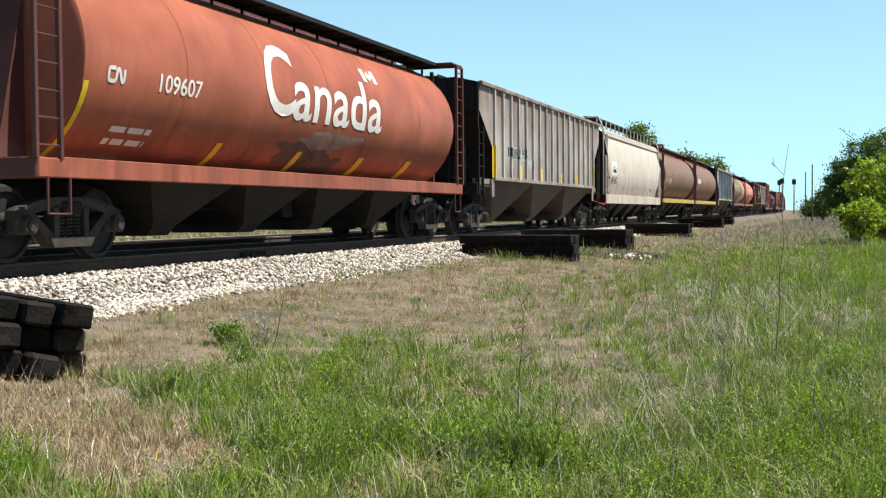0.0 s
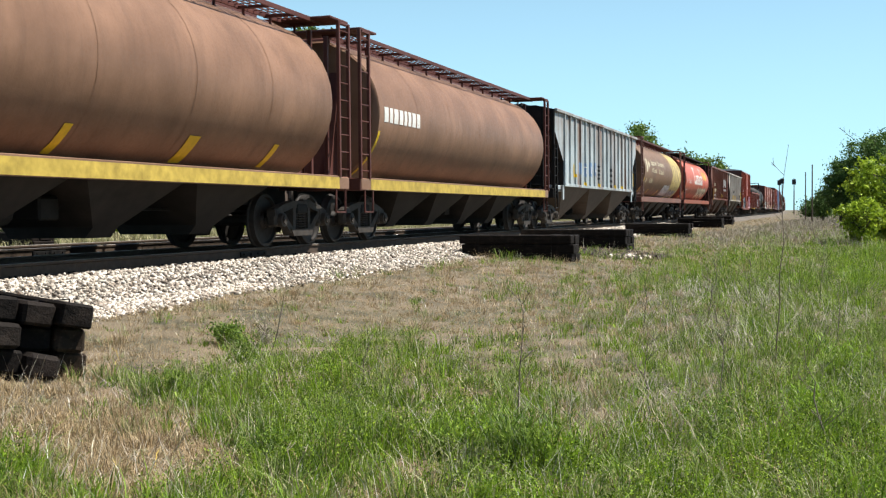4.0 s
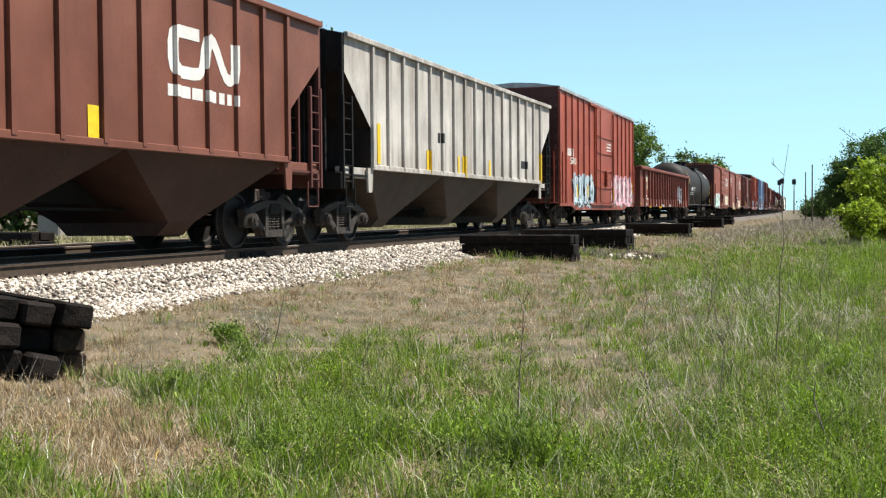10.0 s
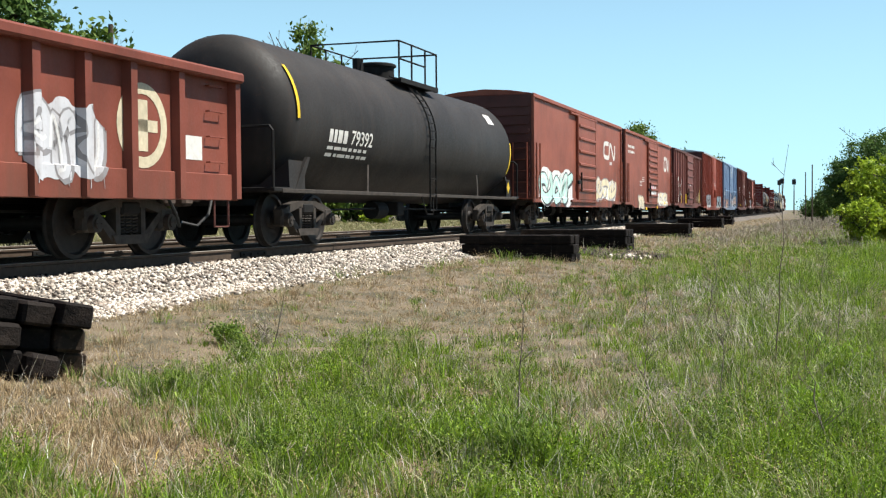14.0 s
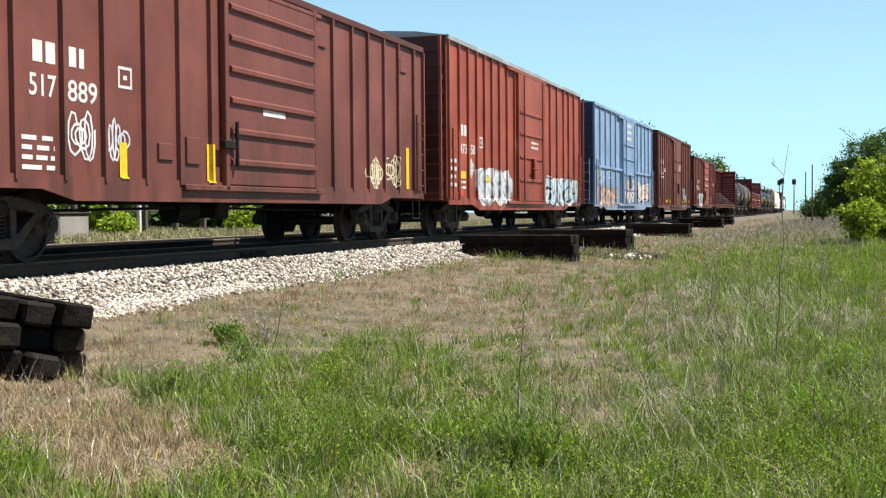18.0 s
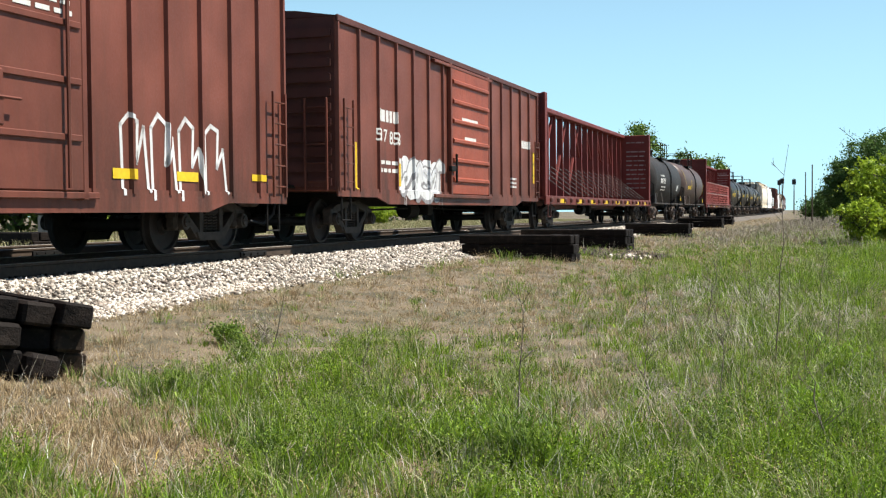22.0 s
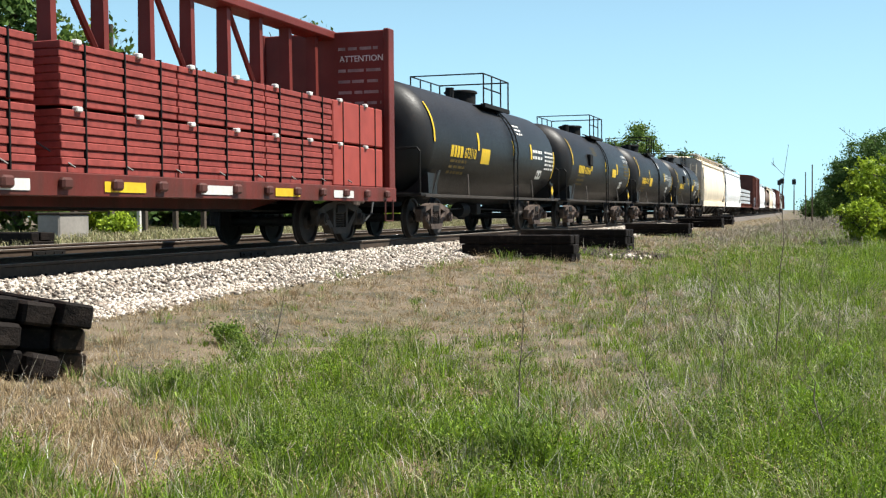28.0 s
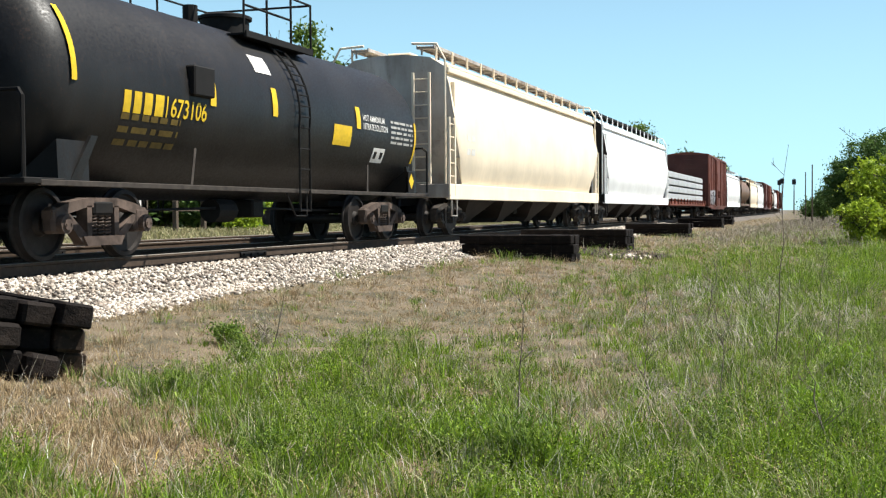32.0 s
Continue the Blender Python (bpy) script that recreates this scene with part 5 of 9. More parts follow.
def blob_mesh(cy, cz, ry, rz, rnd, n=22, rough=0.25):
    ph = [rnd.uniform(0, 6.28) for _ in range(4)]
    vs = [(0, cy, cz)]
    for i in range(n):
        a = 2 * math.pi * i / n
        k = 1 + rough * (0.5 * math.sin(2 * a + ph[0]) + 0.5 * math.sin(3 * a + ph[1]) + 0.35 * math.sin(5 * a + ph[2]))
        c, s = math.cos(a), math.sin(a)
        e = 0.6
        vs.append((0, cy + ry * k * math.copysign(abs(c) ** e, c), cz + rz * k * math.copysign(abs(s) ** e, s)))
    return vs, [(0, i + 1, (i + 1) % n + 1) for i in range(n)]


def band(y0, y1, z0, z1, inset, bumps, seed):
    """The outline of a whole sprayed piece: a bump for each letter on top, nearly level below."""
    rnd = random.Random(seed)
    ph = [rnd.uniform(0, 6.28) for _ in range(3)]
    hs = [rnd.uniform(0.0, 0.2) for _ in range(bumps + 1)]
    a, b, h = y0 + inset, y1 - inset, z1 - z0
    n = bumps * 8
    vs = []
    for i in range(n + 1):
        u = i / n
        y, k = a + (b - a) * u, u * bumps
        dip = 0.16 * abs(math.cos(math.pi * k)) ** 5 + hs[min(bumps - 1, int(k))] * math.sin(math.pi * (k % 1)) ** 0.5 * 0.6
        end = 0.25 * max(0.0, 1 - min(u, 1 - u) * 9) ** 2
        top = z1 - inset - h * (dip * 0.7 + end)
        low = z0 + inset + h * (0.05 + 0.045 * math.sin(3.1 * k + ph[0]) + 0.03 * math.sin(7 * k + ph[1]) + end * 0.5)
        vs += [(0, y, low), (0, y, (low + top) / 2), (0, y, top)]
    return vs, [(3 * i + q, 3 * i + 3 + q, 3 * i + 4 + q, 3 * i + 1 + q) for i in range(n) for q in (0, 1)]


LOOPS = (((0.55, 0.45), (0.72, 0.6), (0.5, 0.82), (0.2, 0.66), (0.22, 0.2), (0.62, 0.04), (0.98, 0.34), (0.92, 0.9)), ((0.0, 0.04), (0.16, 0.7), (0.27, 0.22), (0.46, 1.0), (0.62, 0.26), (0.77, 0.8), (1.0, 0.06)),
         ((0.04, 0.3), (0.3, 0.95), (0.55, 0.15), (0.3, 0.02), (0.2, 0.4), (0.7, 0.98), (0.96, 0.6)), ((0.1, 0.9), (0.34, 0.3), (0.62, 0.9), (0.9, 0.5), (0.66, 0.02), (0.4, 0.3)),
         ((0.06, 0.1), (0.4, 0.3), (0.12, 0.66), (0.5, 1.0), (0.86, 0.7), (0.6, 0.4), (0.95, 0.06)))


def spray(car, y0, y1, z0, z1, surf, fill, edge, seed, count=5, second=None, haze=None):
    """Sprayed shapes nobody can read: fat looping ribbons with a rim, a cast shade, shine and drips over a thin cloud."""
    rnd = random.Random(seed)
    layers = {}

    def put(layer, outlines, lift, dx=0.0):
        L = layers.setdefault((layer, lift), ([], []))
        for o in outlines:
            k = len(L[0])
            L[0].extend((dx, a, b) for a, b in o)
            L[1].append(tuple(range(k, k + len(o))))

    w, h = (y1 - y0) / count, z1 - z0
    lw = min(w * 0.15, h * 0.115)
    rim = min(0.045, lw * 0.4)
    pale = second or {"grey": "silver", "silver": "white", "white": "silver", "pale blue": "white", "peach": "cream", "pink": "white", "mint": "white", "cream": "white"}.get(fill, "white")
    dark = edge in ("black", "grey")
    ink = edge if dark else ("grey" if fill in ("white", "cream", "silver") else "black")
    vs, fs = band(y0, y1, z0, z1, min(0.09, h * 0.08), count, seed)
    cloud = ([(a, b) for _, a, b in vs], fs)
    put(haze or (fill if dark else edge), [[cloud[0][i] for i in f] for f in cloud[1]], 0.004)
    for i in range(count):
        cy = y0 + w * (i + 0.5)
        flip, turn, tilt, up = rnd.choice((1, -1)), rnd.choice((True, False)), rnd.uniform(-0.4, 0.4), rnd.uniform(-0.03, 0.05)
        loop = [(u, 1 - v) if turn else (u, v) for u, v in rnd.choice(LOOPS)]
        line = [(cy + flip * (u - 0.5 + rnd.uniform(-0.16, 0.16)) * w * 1.25 + tilt * (v - 0.5) * w, z0 + h * (0.16 + up + 0.66 * min(1, max(0, v + rnd.uniform(-0.14, 0.14))))) for u, v in loop]
        line = [(min(y1 - lw, max(y0 + lw, a)), b) for a, b in line]
        put(ink, ribbon([(a + rim * 1.4, b - rim * 1.2) for a, b in line], lw + rim * 0.8), 0.0052, i * 0.00025 - 0.0004)
        put(ink, ribbon(line, lw + rim), 0.0052, i * 0.00025)
        put(fill, ribbon(line, lw), 0.0064, i * 0.00025)
        put(pale, ribbon([(a - lw * 0.3, b + lw * 0.35) for a, b in line[:4]], lw * 0.28), 0.0076, i * 0.00025)
        if second:
            put(second, ribbon([(a + lw * 0.2, b - lw * 0.3) for a, b in line[2:]], lw * 0.35), 0.0076, i * 0.00025 + 0.0006)
        for _ in range(3):
            a, b = cy + rnd.uniform(-0.45, 0.45) * w, z0 + h * rnd.uniform(0.1, 0.2)
            put(ink if rnd.random() < 0.4 else fill, stroke([(a, b), (a + rnd.uniform(-0.015, 0.015), b - h * rnd.uniform(0.06, 0.16))], 0.006), 0.0088)
    for (layer, lift), (vs, fs) in layers.items():
        me = bpy.data.meshes.new("graffiti")
        me.from_pydata(vs, [], fs)
        bent(me, surf, 0, 0, lift, 0.12)
        me.materials.append(SPRAY[layer])
        tagged(part("graffiti", me, None, car, layer + " spray paint"), kind="stuff")


def scribble(car, y0, y1, z0, z1, surf, colour, seed):
    """A quick looping scrawl in one thin sprayed line."""
    rnd = random.Random(seed)
    w, h, turns, p = y1 - y0, z1 - z0, rnd.randint(5, 7), rnd.uniform(0, 6.28)
    pts = []
    for i in range(turns * 9):
        t = i / (turns * 9 - 1)
        a = 6.2832 * turns * t + p
        pts.append((y0 + w * (0.22 + 0.56 * t) + w * 0.2 * math.cos(a) * (0.7 + 0.3 * math.sin(3.1 * t + p)), (z0 + z1) / 2 + h * 0.42 * math.sin(a) * (0.65 + 0.35 * math.cos(7 * t + p))))
    vs, fs = [], []
    for i, o in enumerate(ribbon(pts, 0.016, 0)):
        k = len(vs)
        vs += [(i * 0.00004, a, b) for a, b in o]
        fs.append((k, k + 1, k + 2, k + 3))
    me = bpy.data.meshes.new("graffiti")
    me.from_pydata(vs, [], fs)
    bent(me, surf, 0, 0, 0.005, 0.12)
    me.materials.append(SPRAY[colour])
    tagged(part("graffiti", me, None, car, "thin looping " + colour + " spray scrawl"), kind="stuff")


def panel_plate(car, y0, y1, z0, z1, surf, material):
    """A small riveted cover plate on a side."""
    s = Shape()
    s.block(surf(z0) - 0.01, surf(z0) + 0.03, y0, y1, z0, z1, 0.008)
    part("cover_plate", s, material, car)


def smear(car, y0, y1, z0, z1, surf, seed):
    """A wiped-out patch of old paint: dull pale and sooty blotches."""
    rnd = random.Random(seed)
    for k, m in enumerate((SMEAR_PALE, SMEAR_DARK)):
        vs, fs = [], []
        for i in range(4):
            v, f = blob_mesh(y0 + (y1 - y0) * rnd.uniform(0.25, 0.75), z0 + (z1 - z0) * (rnd.uniform(0.5, 0.7) if k == 0 else rnd.uniform(0.2, 0.35)), (y1 - y0) * rnd.uniform(0.15, 0.28), (z1 - z0) * rnd.uniform(0.15, 0.26), rnd, 26, 0.5)
            n = len(vs)
            vs += v
            fs += [tuple(q + n for q in g) for g in f]
        me = bpy.data.meshes.new("paint_smear")
        me.from_pydata(vs, [], fs)
        bent(me, surf, 0, 0, 0.004 + 0.002 * k, 0.1)
        me.materials.append(m)
        part("paint_smear", me, None, car, "wiped grey paint smear")


SMEAR_PALE = plain("wiped_pale_smear", (0.24, 0.15, 0.12), 0.6, 0, 0.5, 3, 0)
SMEAR_DARK = plain("sooty_smear", (0.09, 0.055, 0.045), 0.6, 0, 0.5, 3, 0)


def sprayed(name, col):
    return paint(name, col, 0.55, 0.45, 0.25, dirtcol=(0.16, 0.09, 0.06), fade=0.18)


SPRAY = {"white": sprayed("white_spray", (0.62, 0.62, 0.61)), "pale blue": sprayed("pale_blue_spray", (0.36, 0.45, 0.50)), "black": sprayed("black_spray", (0.03, 0.03, 0.035)),
         "grey": sprayed("grey_spray", (0.24, 0.23, 0.235)), "pink": sprayed("pink_spray", (0.62, 0.36, 0.40)), "orange": sprayed("orange_spray", (0.75, 0.30, 0.10)),
         "cream": sprayed("cream_spray", (0.65, 0.56, 0.38)), "silver": sprayed("silver_spray", (0.5, 0.5, 0.52)), "peach": sprayed("peach_spray", (0.70, 0.40, 0.26)),
         "yellow": sprayed("yellow_spray", (0.75, 0.50, 0.06)), "red": sprayed("red_spray", (0.55, 0.06, 0.05)), "dust": sprayed("dusty_brown_spray", (0.22, 0.16, 0.14)), "mint": sprayed("mint_spray", (0.45, 0.66, 0.60))}


def running_gear(car, L, inset, material=TRUCK_IRON, r=0.455, sill=True):
    for q in (1, -1):
        truck(car, q * (L / 2 - inset), material, r)
        coupler(car, q * (L / 2 - 0.02), q)
    if sill:
        s = Shape()
        s.block(-0.2, 0.2, -L / 2, L / 2, 0.72, 1.02, 0.01)
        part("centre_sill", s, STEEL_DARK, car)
    b = Shape()
    b.rod((0.35, -0.9, 0.62), (0.35, -0.3, 0.62), 0.19, 12)
    b.block(0.15, 0.6, 0.1, 0.5, 0.5, 0.8, 0.03)
    b.path([(0.45, -L / 2 + inset, 0.6), (0.45, -0.9, 0.66)], 0.022, 5)
    b.path([(0.45, 0.5, 0.66), (0.45, L / 2 - inset, 0.6)], 0.022, 5)
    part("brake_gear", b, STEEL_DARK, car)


def steps(car, L, x, z, material):
    """Sill steps at the four corners."""
    for q in (1, -1):
        for sx in (1, -1):
            y = q * (L / 2 - 0.42)
            s = Shape()
            s.path([(sx * x, y - 0.2, z), (sx * x, y - 0.2, z - 0.42), (sx * x, y + 0.2, z - 0.42), (sx * x, y + 0.2, z)], 0.02, 5)
            part("sill_step", s, material, car)


def roof_walk(car, z, L, x0, x1, material, panels=14, solid=False):
    s = Shape()
    if solid:
        s.box(x0 + 0.02, x1 - 0.02, -L / 2, L / 2, z - 0.02, z - 0.008)
    for i in range(1, 5):
        x = x0 + (x1 - x0) * i / 5
        s.box(x - 0.007, x + 0.007, -L / 2, L / 2, z - 0.012, z + 0.012)
    k = int(L / 0.22)
    for i in range(k):
        y = -L / 2 + L * (i + 0.5) / k
        s.box(x0, x1, y - 0.012, y + 0.012, z - 0.006, z + 0.006)
    s.block(x1 - 0.03, x1, -L / 2, L / 2, z - 0.05, z + 0.03, 0.004)
    s.block(x0, x0 + 0.03, -L / 2, L / 2, z - 0.05, z + 0.03, 0.004)
    ob = part("roof_walk", s, material, car)
    for i in range(panels + 1):
        y = -L / 2 + 0.05 + (L - 0.1) * i / panels
        b = Shape()
        b.box(x0, x1, y - 0.02, y + 0.02, z - 0.06, z - 0.014)
        b.box(x0 + 0.1, x0 + 0.14, y - 0.018, y + 0.018, z - 0.2, z - 0.05)
        part("bracket", b, material, ob)
    return ob


def cylindrical_hopper(car, L, m, dark, sill_m=None, walk_m=None, ladder_m=None):
    """Round-bodied covered hopper with four bays."""
    sill_m = sill_m or m
    zc, rx, rz = 2.50, 1.56, 1.47
    half = [(math.sin(a) * rx * (1.0 if a < 2.0 else 1), zc + math.cos(a) * rz) for a in [math.radians(d) for d in range(22, 158, 8)]]
    half = [(0.46, 3.93)] + half + [(0.52, 1.10)]
    ring = half + [(-x, z) for x, z in reversed(half)]
    B = L / 2 - 0.85
    bulge = [(-B, 0.975), (-B + 0.03, 1.0), (B - 0.03, 1.0), (B, 0.975)]
    s = Shape()
    s.loft([[(x * k, y, zc + (z - zc) * k) for x, z in ring] for y, k in bulge])
    body = part("body", s, m, car, smooth=38)
    for i in range(1, 6):
        y = -B + 2 * B * i / 6
        w = Shape()
        w.loft([[(x * 1.003, yy, zc + (z - zc) * 1.003) for x, z in ring] for yy in (y - 0.02, y + 0.02)], False)
        part("seam", w, m, body, smooth=38)
    for q in (1, -1):
        e = Shape()
        e.sheet([(-0.75, q * (B + 0.02), 3.3), (0.75, q * (B + 0.02), 3.3), (0.75, q * (L / 2 - 0.3), 1.3), (-0.75, q * (L / 2 - 0.3), 1.3)], 0.03, (0, q, 0))
        e.block(-1.5, 1.5, q * (L / 2 - 0.13) - 0.12, q * (L / 2 - 0.13) + 0.12, 0.98, 1.22, 0.015)
        for x in (-0.72, 0.72):
            e.sheet([(x, q * (B + 0.0), 3.2), (x, q * (L / 2 - 0.25), 1.22), (x, q * (B + 0.0), 1.22)], 0.03)
        part("end_slope", e, dark, car)
        for sx in (1, -1):
            ladder(car, sx * 1.50, q * (L / 2 - 0.24), 1.2, 3.98, ladder_m or dark, 0.44, 9, name="ladder")
            p = Shape()
            p.block(sx * 0.78 - 0.04, sx * 0.78 + 0.04, q * (L / 2 - 0.12) - 0.04, q * (L / 2 - 0.12) + 0.04, 1.22, 3.9, 0.008)
            p.block(sx * 1.5 - 0.03, sx * 1.5 + 0.03, min(q * (L / 2 - 0.5), q * (L / 2 - 0.1)), max(q * (L / 2 - 0.5), q * (L / 2 - 0.1)), 3.93, 3.98, 0.006)
            part("end_post", p, dark, car)
        c = Shape()
        c.block(-1.52, 1.52, min(q * (L / 2 - 0.85), q * (L / 2 - 0.05)), max(q * (L / 2 - 0.85), q * (L / 2 - 0.05)), 3.98, 4.02, 0.008)
        part("end_platform", c, dark, car)
    for sx in (1, -1):
        k = Shape()
        k.block(sx * 1.46 - 0.05, sx * 1.46 + 0.05, -L / 2 + 0.05, L / 2 - 0.05, 0.99, 1.21, 0.012)
        k.block(min(sx * 1.0, sx * 1.51), max(sx * 1.0, sx * 1.51), -L / 2 + 0.5, L / 2 - 0.5, 1.19, 1.23, 0.008)
        part("side_sill", k, sill_m, car)
        roof_walk(car, 3.99, L - 0.9, *sorted((sx * 0.55, sx * 1.14)), walk_m or dark, 15, walk_m is STEEL_DARK)
    hatch = Shape()
    hatch.block(-0.32, 0.32, -B + 0.4, B - 0.4, 3.90, 4.06, 0.03)
    part("hatch", hatch, dark, car)
    span = 2 * (L / 2 - 2.55)
    for i in range(4):
        y0, w = -span / 2 + span * i / 4, span / 4
        h = Shape()
        h.loft([[(-x, y0 + a, z), (x, y0 + a, z), (x, y0 + w - a, z), (-x, y0 + w - a, z)] for x, a, z in ((1.34, 0.02, 1.12), (0.72, w * 0.39, 0.40), (0.6, w * 0.39, 0.26))])
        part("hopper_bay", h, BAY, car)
    running_gear(car, L, 1.2)
    steps(car, L, 1.5, 1.0, dark)

    def surf(z):
        t = max(-1.0, min(1.0, (z - zc) / rz))
        return rx * math.sqrt(max(0.0, 1 - t * t))
    return surf


def ribbed_hopper(car, L, m, dark, bays=3, ribs=16, under=None, top=3.80, low=1.43, rib_m=None):
    """Covered hopper with outside ribs, sloping ends and three bays."""
    X = 1.52
    E = L / 2 - 0.15
    shoulder, cut, knee = 3.10, 1.25, 2.17
    side = [(-E, top), (E, top), (E, shoulder), (E - cut, knee), (E - cut, low), (-E + cut, low), (-E + cut, knee), (-E, shoulder)]
    s = Shape()
    s.prism(side, -X, X, "x")
    s.prism([(-X, top), (X, top), (0.9, top + 0.14), (-0.9, top + 0.14)], -E, E)
    body = part("body", s, m, car)
    # faces that point along the line get the grime-and-shade colour
    body.data.materials.append(END_GRIME_SHADE)
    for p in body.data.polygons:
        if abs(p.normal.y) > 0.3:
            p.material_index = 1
    posts = []
    for sx in (1, -1):
        for i in range(ribs + 1):
            y = -E + cut + 0.05 + (2 * E - 2 * cut - 0.1) * i / ribs
            z0 = low
            rr = Shape()
            rr.prism([(y - 0.045, z0), (y + 0.045, z0), (y + 0.045, top), (y - 0.045, top)], min(sx * X, sx * (X + 0.06)), max(sx * X, sx * (X + 0.06)), "x")
            part("rib", rr, rib_m or m, car)
            posts.append((y, 0.05, 0.045, 0.06))
        k = Shape()
        k.block(sx * (X + 0.03) - 0.05, sx * (X + 0.03) + 0.05, -E, E, top - 0.07, top + 0.03, 0.01)
        part("top_plate", k, m, car)
        k = Shape()
        k.block(sx * (X + 0.01) - 0.04, sx * (X + 0.01) + 0.04, -E + cut, E - cut, low - 0.05, low + 0.05, 0.01)
        for q in (1, -1):
            k.block(sx * 1.4 - 0.06, sx * 1.4 + 0.06, min(q * (E - cut), q * (L / 2 - 0.1)), max(q * (E - cut), q * (L / 2 - 0.1)), low - 0.22, low - 0.02, 0.01)
            k.sheet([(sx * X, q * (E - cut - 0.12), low - 0.02), (sx * X, q * (E - cut + 0.16), low - 0.02), (sx * X, q * (E - cut + 0.12), low - 0.48), (sx * X, q * (E - cut - 0.06), low - 0.48)], 0.04)
        part("side_sill", k, m, car)
    for q in (1, -1):
        e = Shape()
        e.block(-1.5, 1.5, q * (L / 2 - 0.12) - 0.1, q * (L / 2 - 0.12) + 0.1, 1.0, 1.3, 0.015)
        e.sheet([(-1.5, q * (E - 1.2), 1.28), (1.5, q * (E - 1.2), 1.28), (1.5, q * (L / 2 - 0.1), 1.28), (-1.5, q * (L / 2 - 0.1), 1.28)], 0.04, (0, 0, 1))
        part("end_platform", e, dark, car)
        for sx in (1, -1):
            ladder(car, sx * 1.5, q * (L / 2 - 0.30), 1.0, 2.7, dark, 0.40, 6)
            ladder(car, sx * 0.9, q * (L / 2 - 0.16), 1.3, top + 0.1, dark, 0.42, 10, "x")
            p = Shape()
            p.block(sx * 1.47 - 0.04, sx * 1.47 + 0.04, q * (L / 2 - 0.12) - 0.04, q * (L / 2 - 0.12) + 0.04, 1.3, top, 0.008)
            p.path([(sx * 1.46, q * (L / 2 - 0.5), 3.1), (sx * 1.46, q * (E - 0.02), 3.4)], 0.025, 5)
            part("end_post", p, dark, car)
    roof_walk(car, top + 0.22, L - 0.6, -0.40, 0.40, dark, 14)
    for i in range(5):
        y = -E * 0.8 + 1.6 * E * i / 4
        h = Shape()
        h.block(-0.42, 0.42, y - 0.5, y + 0.5, top + 0.10, top + 0.20, 0.03)
        part("hatch", h, m, car)
    span = 2 * (E - cut)
    for i in range(bays):
        y0, w = -span / 2 + span * i / bays, span / bays
        h = Shape()
        h.loft([[(-x, y0 + a, z), (x, y0 + a, z), (x, y0 + w - b, z), (-x, y0 + w - b, z)] for x, a, b, z in ((1.47, 0.0, 0.0, low - 0.04), (0.95, w * 0.40, w * 0.44, 0.45), (0.75, w * 0.40, w * 0.44, 0.26))])
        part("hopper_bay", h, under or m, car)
    running_gear(car, L, 1.05)
    steps(car, L, 1.5, 1.1, dark)
    return Skin(X, posts[: ribs + 1])


